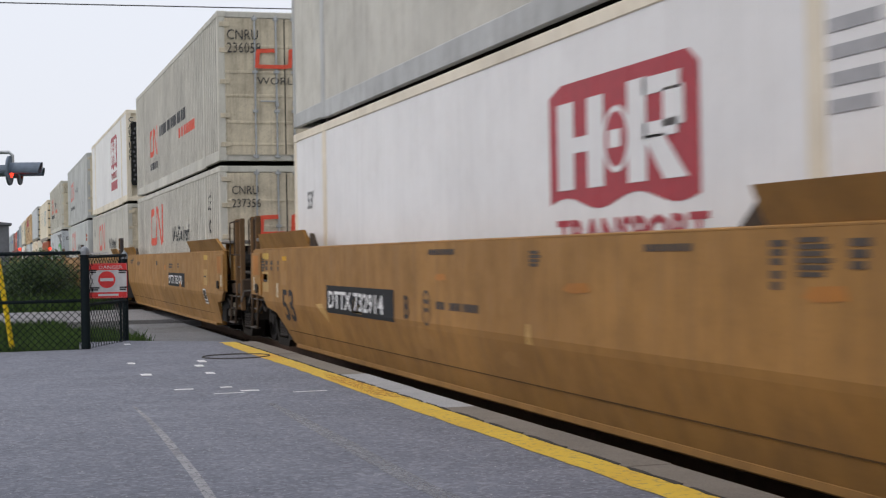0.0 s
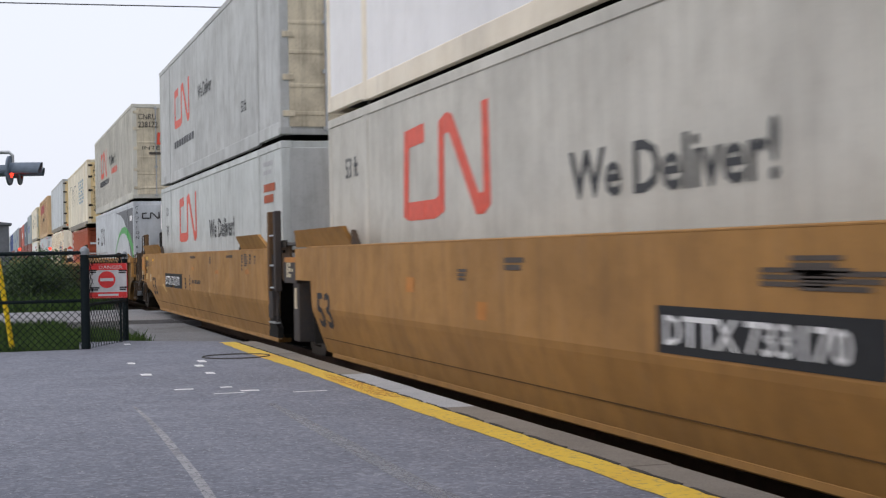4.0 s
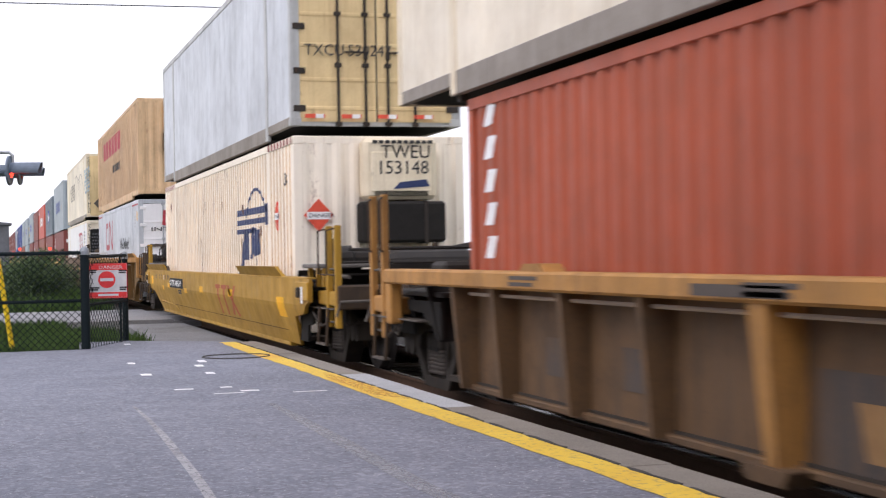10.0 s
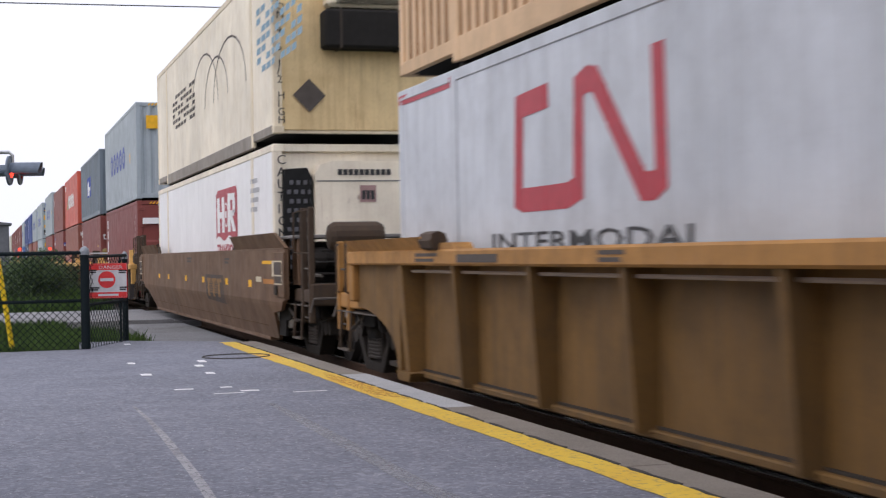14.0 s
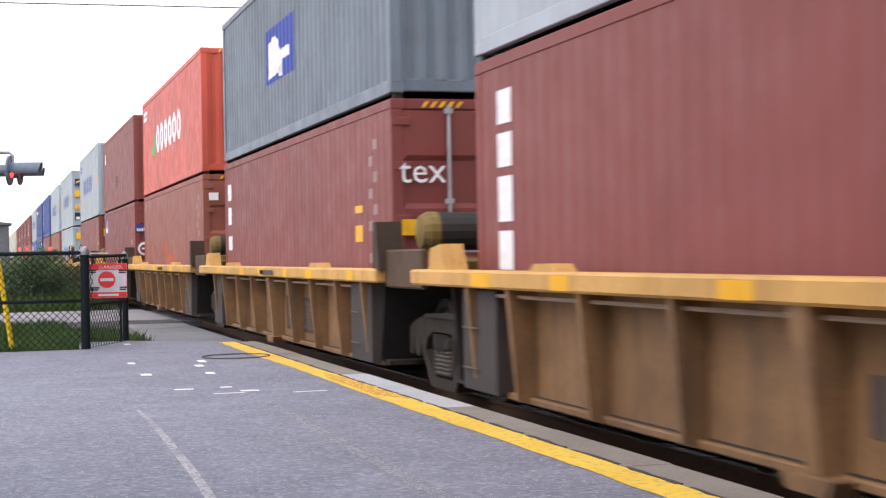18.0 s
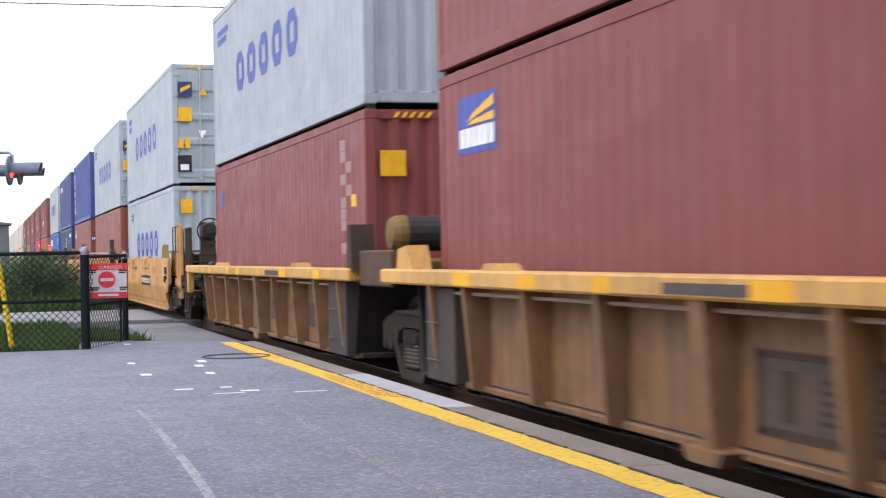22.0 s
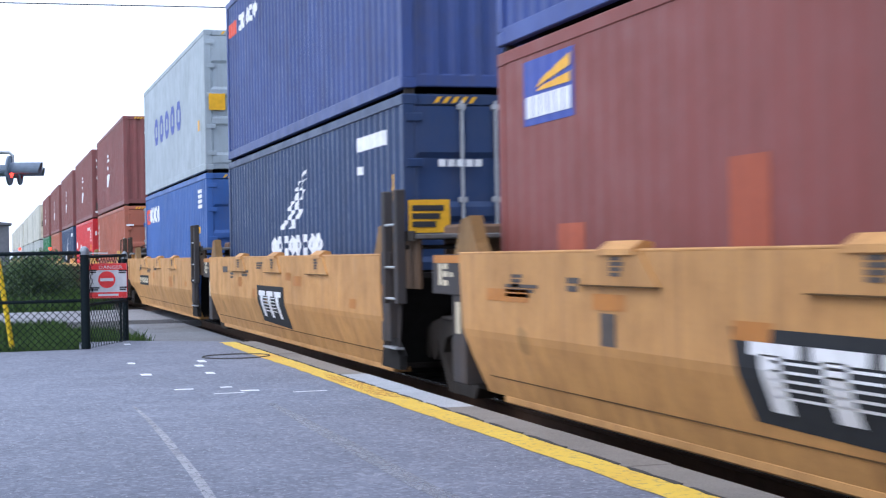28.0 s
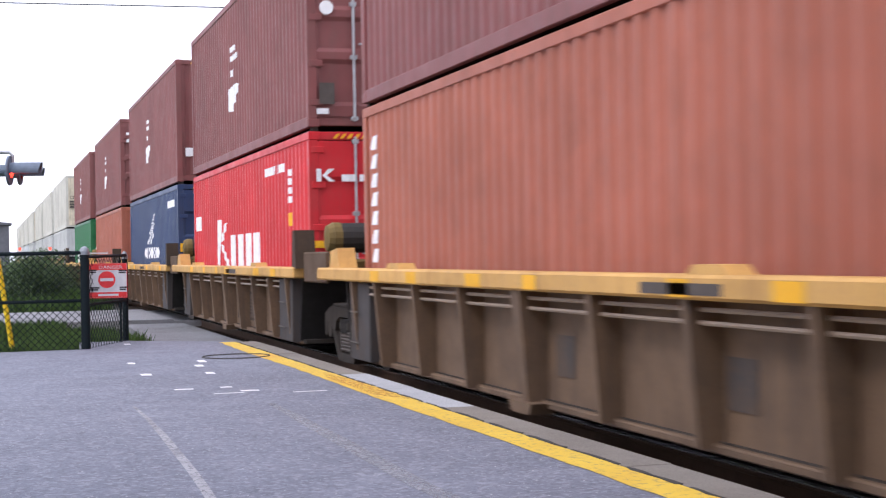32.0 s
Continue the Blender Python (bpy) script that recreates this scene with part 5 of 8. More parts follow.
# asphalt beside the track past the platform, and the road that crosses
solid("track_apron", Build().prism([(2.62, 23.9), (4.15, 22.3), (4.15, 33.5), (2.9, 33.5), (2.75, 28)], "z", -0.5, -0.19), APRON, "patched grey asphalt apron beside the track", "pavement", kind="structure")
solid("road", Build().prism([(-60, 35.2), (4.15, 35.2), (4.15, 42.8), (-60, 42.8)], "z", -0.5, -0.17), ROADM, "grey asphalt road at a level crossing", "road", kind="structure")
solid("crossing_panel", Build().prism([(4.16, 35.2), (7.2, 35.2), (7.2, 42.8), (4.16, 42.8)], "z", -0.5, -0.215), ROADM, "asphalt panel between the rails of the crossing", "road", kind="structure")
solid("far_road", Build().prism([(7.2, 35.2), (60, 35.2), (60, 42.8), (7.2, 42.8)], "z", -0.5, -0.17), ROADM, "grey asphalt road beyond the track", "road", kind="structure")

# grass and weeds
def tufts(name, boxes, count, h, mat, label, seed):
    r = random.Random(seed)
    b = Build()
    for k in range(count):
        x0, x1, y0, y1, z = boxes[k % len(boxes)]
        x, y = r.uniform(x0, x1), r.uniform(y0, y1)
        for j in range(5):
            a, hh, lean = r.uniform(0, 6.28), h * r.uniform(0.5, 1.2), r.uniform(0.1, 0.6)
            w = 0.012 + 0.01 * r.random()
            dx, dy = math.cos(a), math.sin(a)
            b.poly([(x - dy * w, y + dx * w, z), (x + dy * w, y - dx * w, z), (x + dx * hh * lean * 0.5 + dy * w * 0.6, y + dy * hh * lean * 0.5 - dx * w * 0.6, z + hh * 0.6), (x + dx * hh * lean, y + dy * hh * lean, z + hh)], [(0, 1, 2), (0, 2, 3)])
    return solid(name, b, mat, label, "grass", kind="stuff")


tufts("grass_verge", [(-1.2, 1.6, 21.6, 35, -0.42), (1.3, 2.25, 23.5, 30, -0.42), (-0.5, 1.3, 21.5, 24, -0.42)], 9000, 0.34, BLADE, "long green grass behind the fence", 11)
tufts("far_grass", [(-4, 3.4, 43, 75, -0.42)], 5000, 0.6, BLADE, "tall grass past the road", 12)
tufts("edge_weeds", [(1.5, 2.3, 23.5, 26.5, -0.42), (2.1, 2.5, 24.0, 27.0, -0.42)], 300, 0.4, BLADE, "tall weeds at the platform end", 13)


tufts("coping_weed", [(3.78, 3.84, 6.06, 6.16, 0.0)], 5, 0.05, BLADE, "tiny green weed in the coping joint", 14)


def leaves(b, r, c, rad, count, size):
    for k in range(count):
        d = Vector((r.gauss(0, 1), r.gauss(0, 1), r.gauss(0, 1))).normalized() * rad * r.random() ** 0.4
        p = Vector(c) + Vector((d.x, d.y, d.z * 0.8))
        a = Vector((r.uniform(-1, 1), r.uniform(-1, 1), r.uniform(-0.6, 0.6))).normalized()
        s = size * r.uniform(0.6, 1.3)
        q = a.cross(Vector((r.uniform(-1, 1), r.uniform(-1, 1), r.uniform(-1, 1)))).normalized()
        b.poly([p - a * s, p + q * s * 0.45, p + a * s, p - q * s * 0.45], [(0, 1, 2, 3)])


def tree(x, y, h, spread, label, seed, low=0.2, mat=None, leaf=0.09, clumps=70, per=70, z=-0.42, name="tree", cat="tree"):
    """Tapered trunk with limbs, and a crown of many small leaves in uneven clumps."""
    r = random.Random(seed)
    t = empty(name, pose(x, y, z), label, cat)
    b = Build()
    top = Vector((r.uniform(-0.2, 0.2), r.uniform(-0.2, 0.2), h * 0.93))
    pts = [Vector((0, 0, 0)), Vector((0.06, 0.03, h * 0.3)), Vector((-0.05, 0.08, h * 0.62)), top]
    rad = h * 0.016
    for k, (p, q) in enumerate(zip(pts, pts[1:])):
        b.tube(p, q, rad * (1 - 0.3 * k), 8, rad * (1 - 0.3 * (k + 1)))
    lv = Build()
    for k in range(clumps):
        f = low + (1 - low) * (k + 0.5) / clumps
        a = k * 2.4 + r.uniform(-0.4, 0.4)
        prof = math.sin(math.pi * min(1, 0.12 + 0.83 * (f - low) / (1 - low))) ** 0.7
        out = spread * prof * r.uniform(0.35, 1.05)
        c = Vector((math.cos(a) * out, math.sin(a) * out, h * f + r.uniform(-0.3, 0.3)))
        st = Vector((0, 0, max(0.2 * h, h * f - out * 0.5)))
        if k % 2 == 0:
            b.tube(st, c, rad * 0.3, 5, rad * 0.08)
        leaves(lv, r, c, spread * r.uniform(0.16, 0.34), per, leaf)
    part("trunk", b, BARK, t)
    tagged(part("crown", lv, mat or LEAF, t), kind="stuff")
    return t


def bush(x, y, h, spread, label, seed, mat=None, count=16, per=160, leaf=0.07, z=-0.42):
    r = random.Random(seed)
    t = empty("bush", pose(x, y, z), label, "bush")
    lv, b = Build(), Build()
    for k in range(count):
        a, o = r.uniform(0, 6.28), spread * r.random() ** 0.5
        c = Vector((math.cos(a) * o, math.sin(a) * o, h * r.uniform(0.25, 0.8)))
        b.tube((0, 0, 0), c, 0.02, 5, 0.006)
        leaves(lv, r, c, 0.34 * h, per, leaf)
    part("stems", b, BARK, t)
    tagged(part("foliage", lv, mat or LEAFD, t), kind="stuff")
    return t


tree(17.2, 38.6, 11.5, 1.9, "tall slim birch-like tree in full green leaf", 3, 0.1, None, 0.1, 110, 130)
tree(15.6, 37.5, 9.0, 1.3, "slim dark green tree beside the crossing", 4, 0.1, LEAFD, 0.09, 70, 80)
tree(19.9, 27.6, 10.5, 2.3, "broad leafy tree behind the utility pole", 6, 0.2, None, 0.09, 150, 160)
tree(31.4, 60.0, 4.4, 1.7, "small round young tree far off", 8, 0.25, None, 0.1, 36, 70)
bush(0.9, 50.0, 2.0, 1.5, "dense dark green bush past the road", 21, None, 30, 620, 0.045)
bush(2.7, 62.0, 1.7, 0.9, "low dark green bush by the track", 22, None, 16, 380, 0.045)
bush(-0.2, 60.0, 1.5, 1.1, "low green bush past the road", 23, LEAF)

# ---- chain-link fence with a sign ----
def chain_link(y, x0, x1, z0, z1, parent, st=0.1):
    b = Build()
    n = int((x1 - x0 + z1 - z0) / st) + 1
    for k in range(n):
        for sgn in (1, -1):
            c = (x0 if sgn > 0 else x0 - 0) + k * st
            if sgn > 0:
                a0 = max(x0, c - (z1 - z0)); a1 = min(x1, c)
                if a1 - a0 < 0.01:
                    continue
                p, q = (a0, y, z0 + (c - a0)), (a1, y, z0 + (c - a1))
            else:
                a0 = max(x0, x0 + (c - x0) - (z1 - z0)); a1 = min(x1, c)
                if a1 - a0 < 0.01:
                    continue
                p, q = (a0, y + 0.003, z1 - (c - a0)), (a1, y + 0.003, z1 - (c - a1))
            b.tube(p, q, 0.0048, 4)
    k = 0
    while x0 + k * st < x1:
        b.tube((x0 + k * st, y, z1 - 0.01), (x0 + k * st + 0.014, y, z1 + 0.03), 0.003, 3)
        k += 1
    return tagged(part("chain_link_mesh", b, FENCE, parent), kind="stuff")


fence = empty("chain_link_fence", pose(0, 0, 0), "black coated chain-link fence at the platform end", "fence")
def fpost(x, y, h, r, z0=0.0):
    p = part("post", Build().tube((x, y, z0 - 0.3), (x, y, h - 0.06), r, 14), FENCE, fence, smooth=False)
    part("post_cap", Build().lathe([(r * 1.12, -0.07), (r * 1.12, -0.02), (r * 0.9, 0.02), (r * 0.4, 0.045), (0.01, 0.05)], "z", (x, y, h - 0.04), 14), CAP, p)
    return p


fpost(1.31, 21.5, 1.43, 0.062)
fpost(2.02, 23.35, 1.36, 0.045, -0.2)
fpost(-1.7, 21.45, 1.43, 0.045)
part("top_rail", Build().tube((-6, 21.42, 1.33), (1.28, 21.49, 1.35), 0.028, 10), FENCE, fence)
part("middle_rail", Build().tube((-6, 21.42, 0.66), (1.28, 21.49, 0.68), 0.024, 10), FENCE, fence)
chain_link(21.46, -2.2, 1.27, -0.1, 1.36, fence)
gate = empty("fence_return", Matrix.Translation((1.36, 21.55, 0)) @ pose(0, 0, 0, 0, 0, 69), "short return of the chain-link fence", "fence")
part("top_rail", Build().tube((0, 0, 1.29), (1.86, 0, 1.31), 0.022, 8), FENCE, gate)
part("bottom_rail", Build().tube((0, 0, 0.62), (1.86, 0, 0.62), 0.02, 8), FENCE, gate)
chain_link(0.0, 0.02, 1.86, -0.2, 1.3, gate, 0.13)
part("post", Build().tube((1.66, 0.03, -0.4), (1.66, 0.03, 1.28), 0.018, 8), FENCE, gate)

# warning sign, hung on the fence
sign = empty("danger_sign", pose(1.375, 21.75, 0.70, 0, 0, 0), "white and red warning sign with a no-entry disc", "sign")
SW, SH = 0.54, 0.495
part("bracket", Build().tube((-0.02, 0.03, 0.42), (0.5, 0.06, 0.42), 0.016, 6), FENCE, sign)
part("sign_plate", Build().box(0, SW, 0, 0.006, 0, SH, 0.002), SIGNW, sign)
SF = (Vector((0, 0, 0)), Vector((1, 0, 0)), Vector((0, 0, 1)), Vector((0, -1, 0)))
stamp(sign, SF, [rect(0.012, SH - 0.095, SW - 0.024, 0.085), rect(0.012, 0.01, SW - 0.024, 0.075)], SIGNR, "red_band", lift=0.002)
stamp(sign, SF, [rect(0.0, 0, SW, 0.008), rect(0, SH - 0.008, SW, 0.008), rect(0, 0, 0.008, SH), rect(SW - 0.008, 0, 0.008, SH)], SIGNR, "red_border", lift=0.002)
disc = [(SW * 0.47 + 0.12 * math.cos(k * math.pi / 14), 0.262 + 0.12 * math.sin(k * math.pi / 14)) for k in range(28)]
stamp(sign, SF, [disc], SIGNR, "no_entry_disc", lift=0.002)
stamp(sign, SF, [rect(SW * 0.47 - 0.092, 0.24, 0.184, 0.044)], SIGNW, "disc_bar", lift=0.004)
words(sign, SF, "DANGER", 0.14, SH - 0.078, 0.048, SIGNW, stretch=1.25, lift=0.004)
stamp(sign, SF, bars(0.02, 0.36, 0.11, 0.05, 2) + bars(0.42, 0.35, 0.13, 0.05, 2) + bars(0.02, 0.11, 0.15, 0.05, 2) + bars(0.43, 0.11, 0.12, 0.05, 2), INK, "small_print", lift=0.003)
stamp(sign, SF, bars(0.13, 0.03, 0.38, 0.03, 1), SIGNW, "small_print", lift=0.004)

# leaning yellow guard of a guy wire
gd = empty("guy_wire_guard", pose(0.36, 24.2, -0.42), "yellow plastic guard on a slanting guy wire", "guy wire")
part("guard", Build().tube((0.04, 0, 0.0), (-0.2, 0, 1.72), 0.042, 10), GUARD, gd)
part("wire", Build().tube((-0.2, 0, 1.72), (-0.95, 0, 7.0), 0.006, 5), WIREM, gd)

# ---- crossing signals ----
def flasher(parent, x, y, z, on, s=1.0, yaw=70):
    """Round backing disc, hood and red lens; it looks along its own -y."""
    h = new("flasher_head")
    h.parent = parent
    h.matrix_basis = pose(x, y, z, 0, 0, yaw)
    part("backing_disc", Build().lathe([(0.02, 0.05), (0.3 * s, 0.02), (0.305 * s, 0.0), (0.3 * s, -0.02), (0.17 * s, -0.03), (0.02, -0.03)], "y", (0, 0, 0), 24), HOOD, h)
    b = Build()
    n = 15
    prof = []
    for k in range(n):
        a = math.radians(-20 + 220 * k / (n - 1))
        prof.append((0.165 * s * math.cos(a), 0.165 * s * math.sin(a)))
    for (xa, za), (xb, zb) in zip(prof, prof[1:]):
        b.poly([(xa, -0.03, za), (xb, -0.03, zb), (xb, -0.66 * s + 0.3 * s * (0.165 * s - zb), zb), (xa, -0.66 * s + 0.3 * s * (0.165 * s - za), za)], [(0, 1, 2, 3)])
        b.poly([(xa * 0.96, -0.03, za * 0.96), (xb * 0.96, -0.03, zb * 0.96), (xb * 0.96, -0.655 * s + 0.3 * s * (0.165 * s - zb), zb * 0.96), (xa * 0.96, -0.655 * s + 0.3 * s * (0.165 * s - za), za * 0.96)], [(0, 1, 2, 3)])
    part("hood", b, HOOD, h)
    part("lens", Build().lathe([(0.01, -0.07), (0.1 * s, -0.06), (0.15 * s, -0.035), (0.01, -0.03)], "y", (0, 0, 0), 18), LAMPON if on else LAMPOFF, h)
    part("housing", Build().lathe([(0.02, 0.05), (0.12 * s, 0.05), (0.12 * s, 0.2 * s), (0.02, 0.22 * s)], "y", (0, 0, 0), 12), HOOD, h)
    return h


sig = empty("crossing_signal", pose(-0.35, 30.2, -0.42), "railway crossing signal with hooded flashing red lamps", "crossing signal")
part("mast", Build().tube((0, 0, 0), (0, 0, 5.3), 0.07, 12), ALUM, sig)
part("base", Build().box(-0.25, 0.25, -0.25, 0.25, 0, 0.3, 0.04), CONCRETE, sig)
part("lamp_arm", Build().path([(0, 0, 3.78), (0.8, 0, 3.78), (0.86, 0, 3.72), (0.86, 0, 3.5)], 0.035, 8), ALUM, sig)
flasher(sig, 0.8, -0.1, 3.42, True, 0.95, 76)
flasher(sig, 1.0, 0.3, 3.38, False, 0.72, 76)
b = Build().prism([(-0.62, 4.82), (-0.55, 4.75), (0.36, 5.3), (0.33, 5.42)], "y", -0.09, -0.08)
part("crossbuck_blade", b, SIGNW, sig)
part("crossbuck_blade", Build().prism([(-0.6, 5.4), (-0.55, 5.48), (0.34, 4.95), (0.36, 4.8)], "y", -0.105, -0.095), SIGNW, sig)

far_sig = empty("crossing_signal", pose(17.0, 38.2, -0.42), "crossing signal mast with hooded red lamps past the track", "crossing signal")
part("mast", Build().tube((0, 0, 0), (0, 0, 4.3), 0.075, 12), ALUM, far_sig)
part("mast_top", Build().path([(0.15, 0, 3.0), (0.5, 0, 3.0), (0.5, 0, 4.2)], 0.025, 6), ALUM, far_sig)
flasher(far_sig, -0.62, -0.1, 2.85, True, 1.0, -30)
part("lamp_arm", Build().tube((-0.62, 0, 2.95), (0.6, 0, 2.95), 0.03, 6), ALUM, far_sig)

garm = empty("crossing_gate", pose(-1.2, 34.3, -0.42), "lowered red and white crossing gate arm with small red lamps", "crossing gate")
part("gate_post", Build().box(-0.2, 0.2, -0.2, 0.2, 0, 1.9, 0.04), ALUM, garm)
for k in range(9):
    part("arm_segment", Build().box(0.2 + 0.4 * k, 0.2 + 0.4 * (k + 1), -0.02, 0.02, 1.83 - 0.004 * k, 1.86 - 0.004 * k), SIGNR if k % 2 else SIGNW, garm)
for x in (1.9, 2.55):
    part("arm_lamp", Build().lathe([(0.005, -0.03), (0.03, -0.02), (0.03, 0.02), (0.005, 0.03)], "y", (x, -0.03, 1.93), 12), LAMPON, garm)

# relay hut far beside the road
hut = empty("relay_hut", pose(-0.75, 57, -0.42), "blue-grey metal relay hut", "equipment hut")
part("wall", Build().box(-1.5, 1.55, 0, 2.4, 0, 3.0, 0.03), WALLG, hut)
part("roof", Build().prism([(-1.6, 3.0), (1.65, 3.0), (1.65, 3.06), (0, 3.25), (-1.6, 3.06)], "y", -0.1, 2.5), WALLG, hut)

# ---- utility poles and cables beyond the track ----
up = empty("utility_pole", pose(15.05, 25.0, -0.42), "weathered wooden utility pole with two transformers", "utility pole")
part("pole", Build().tube((0, 0, 0), (0.02, 0, 10.5), 0.19, 16, 0.14), POLEW, up)
part("crossarm", Build().box(-0.86, 0.82, -0.25, -0.15, 5.82, 5.92, 0.01), ALUM, up)
for x in (-0.8, -0.3, 0.75):
    part("insulator", Build().lathe([(0.015, 0), (0.03, 0.02), (0.045, 0.08), (0.02, 0.12), (0.035, 0.2), (0.01, 0.26)], "z", (x, -0.2, 5.92), 8), CAP, up)
for x in (-0.26, 0.36):
    tr = part("transformer", Build().lathe([(0.02, 0), (0.22, 0.0), (0.235, 0.03), (0.235, 0.52), (0.2, 0.56), (0.02, 0.58)], "z", (x, -0.18, 4.95), 18), ALUM, up, "grey transformer can")
    part("bushing", Build().lathe([(0.01, 0), (0.04, 0.0), (0.03, 0.16), (0.01, 0.18)], "z", (x - 0.08, -0.18, 5.5), 8), CAP, tr)
    part("bracket", Build().path([(x - 0.25, -0.2, 5.5), (x - 0.29, -0.2, 4.86), (x, -0.1, 4.8)], 0.015, 5), ALUM, tr)
brace = solid("brace_pole", Build().tube((15.62, 25.6, -0.42), (15.12, 25.2, 5.9), 0.13, 12, 0.1), POLEW, "leaning wooden brace pole against the utility pole", "utility pole")


def cable(p, q, sag, r, label, n=14):
    b = Build()
    p, q = Vector(p), Vector(q)
    pts = [p.lerp(q, k / n) - Vector((0, 0, sag * 4 * (k / n) * (1 - k / n))) for k in range(n + 1)]
    b.path(pts, r, 5)
    return solid("overhead_cable", b, WIREM, label, "cable", "overhead cables")


solid("utility_pole", Build().tube((-6.1, 30, -0.42), (-6.1, 30, 7.0), 0.15, 12, 0.12), POLEW, "plain wooden utility pole that carries a cable", "utility pole")
cable((-6.1, 30, 6.17), (24.0, 30.0, 6.46), 0.0, 0.012, "thin dark overhead power cable")
cable((14.95, 24.9, 3.9), (16.9, 39.0, 3.0), 0.12, 0.016, "slack dark cable from the utility pole")
cable((15.1, 24.9, 5.75), (15.8, 38.0, 7.4), 0.1, 0.01, "thin dark overhead power cable")
cable((15.1, 25, 4.5), (26, 22, 4.2), 0.2, 0.012, "slack dark cable from the utility pole")
cable((15.1, 25, 3.1), (22, 40.0, 2.4), 0.2, 0.008, "thin dark telephone cable overhead")

# unseen building added behind the camera; closes the place and dims the car sides
BRICK = ground_mat("brown_brick", (0.2, 0.12, 0.09), (0.26, 0.16, 0.12), 2.0, (0.3, 0.22, 0.18), 30, 0.9, 0.004)
st = empty("unseen_sky_block", pose(-4.2, -22, 0), "unseen brown brick building added to keep low sky light off the cars", "building")
part("wall", Build().box(-8, 0, 0, 29, -0.3, 5.2, 0.02), BRICK, st)
part("roof", Build().prism([(-8.6, 5.2), (1.2, 5.2), (1.2, 5.45), (-3.7, 7.6), (-8.6, 5.45)], "y", -0.8, 29.8), WALLG, st)
for k in range(6):
    w_ = part("window", Build().box(-0.01, 0.03, 2.2 + 4.4 * k, 3.9 + 4.4 * k, 1.1, 2.9, 0.01), PANEL, st)
    part("window_sill", Build().box(0.0, 0.12, 2.1 + 4.4 * k, 4.0 + 4.4 * k, 1.0, 1.1, 0.01), CONCRETE, w_)

# far pale building seen between the cars
bld = empty("building", pose(68, 118, -0.42), "pale industrial building far past the track", "building")
part("wall", Build().box(-6, 8, 0, 12, 0, 3.4), WALLW, bld)
part("tower", Build().box(-1.6, 0.2, 2, 6, 3.4, 7.4), WALLW, bld)
part("annex", Build().box(0.2, 4.2, 1, 6, 3.4, 6.2), WALLW, bld)
part("roof", Build().box(-6.2, 8.2, -0.2, 12.2, 3.4, 3.6), WALLG, bld)
for k in range(4):
    part("window", Build().box(-4.5 + 3 * k, -3.2 + 3 * k, -0.03, 0.0, 1.6, 2.6), PANEL, bld)

# ---- paint of the loads ----
SILVER = paint("silver_grey_container_paint", (0.5, 0.51, 0.5), 0.45, 0.25)
SILVERC = paint("grey_cream_container_paint", (0.6, 0.58, 0.51), 0.5, 0.2, 0.1)
DOORCR = paint("cream_door_paint", (0.68, 0.6, 0.45), 0.5, 0.5, 0.25, grime=(0.13, 0.1, 0.07))
COOLGR = paint("cool_grey_container_paint", (0.54, 0.57, 0.6), 0.34, 0.18, dents=0.03)
PALEGR = paint("pale_green_grey_container_paint", (0.55, 0.575, 0.56), 0.42, 0.18, dents=0.02)
CREAM = paint("cream_container_paint", (0.8, 0.7, 0.52), 0.5, 0.25, 0.25, grime=(0.36, 0.24, 0.12))
CREAMW = paint("off_white_container_paint", (0.86, 0.78, 0.63), 0.5, 0.2, 0.1, grime=(0.42, 0.32, 0.2))
YCREAM = paint("yellowed_cream_paint", (0.78, 0.59, 0.31), 0.5, 0.3, 0.4, grime=(0.32, 0.17, 0.07))
RUSTCR = paint("rust_stained_cream_paint", (0.93, 0.84, 0.7), 0.55, 0.06, 0.42, mottle=0.4)
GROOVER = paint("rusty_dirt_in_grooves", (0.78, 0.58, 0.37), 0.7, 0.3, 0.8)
GROOVEG = paint("darker_grey_in_grooves", (0.46, 0.44, 0.39), 0.7, 0.3)
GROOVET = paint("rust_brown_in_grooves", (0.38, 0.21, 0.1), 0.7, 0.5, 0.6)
RUSTSPOT = plain("brown_rust_spot", (0.16, 0.07, 0.035), 0.9, 0, 0.3)
PRIMERF = paint("faded_red_rail_paint", (0.33, 0.1, 0.085), 0.6, 0.5)
TAUPE = paint("dirty_taupe_rail_paint", (0.3, 0.265, 0.225), 0.6, 0.4)
TAN = paint("tan_orange_paint", (0.72, 0.49, 0.28), 0.55, 0.25, 0.4)
BRICKR = paint("brick_red_container_paint", (0.42, 0.092, 0.042), 0.5, 0.25)
MAROON = paint("maroon_container_paint", (0.228, 0.057, 0.048), 0.5, 0.15, mottle=0.5)
MAROON2 = paint("brown_red_container_paint", (0.235, 0.063, 0.05), 0.5, 0.15, mottle=0.5)
SALMON = paint("faded_red_container_paint", (0.28, 0.085, 0.057), 0.5, 0.18, mottle=0.5)
ORRED = paint("orange_red_container_paint", (0.6, 0.1, 0.06), 0.45, 0.15)
RUSSET = paint("russet_container_paint", (0.4, 0.125, 0.075), 0.5, 0.2)
KRED = paint("bright_red_container_paint", (0.62, 0.028, 0.035), 0.42, 0.15)
STEELB = paint("slate_blue_container_paint", (0.175, 0.215, 0.255), 0.45, 0.25)
NAVY = paint("navy_container_paint", (0.03, 0.055, 0.13), 0.4, 0.15)
INDIGO = paint("indigo_container_paint", (0.055, 0.085, 0.24), 0.45, 0.25)
AZURE = paint("azure_blue_container_paint", (0.055, 0.13, 0.38), 0.45, 0.2)
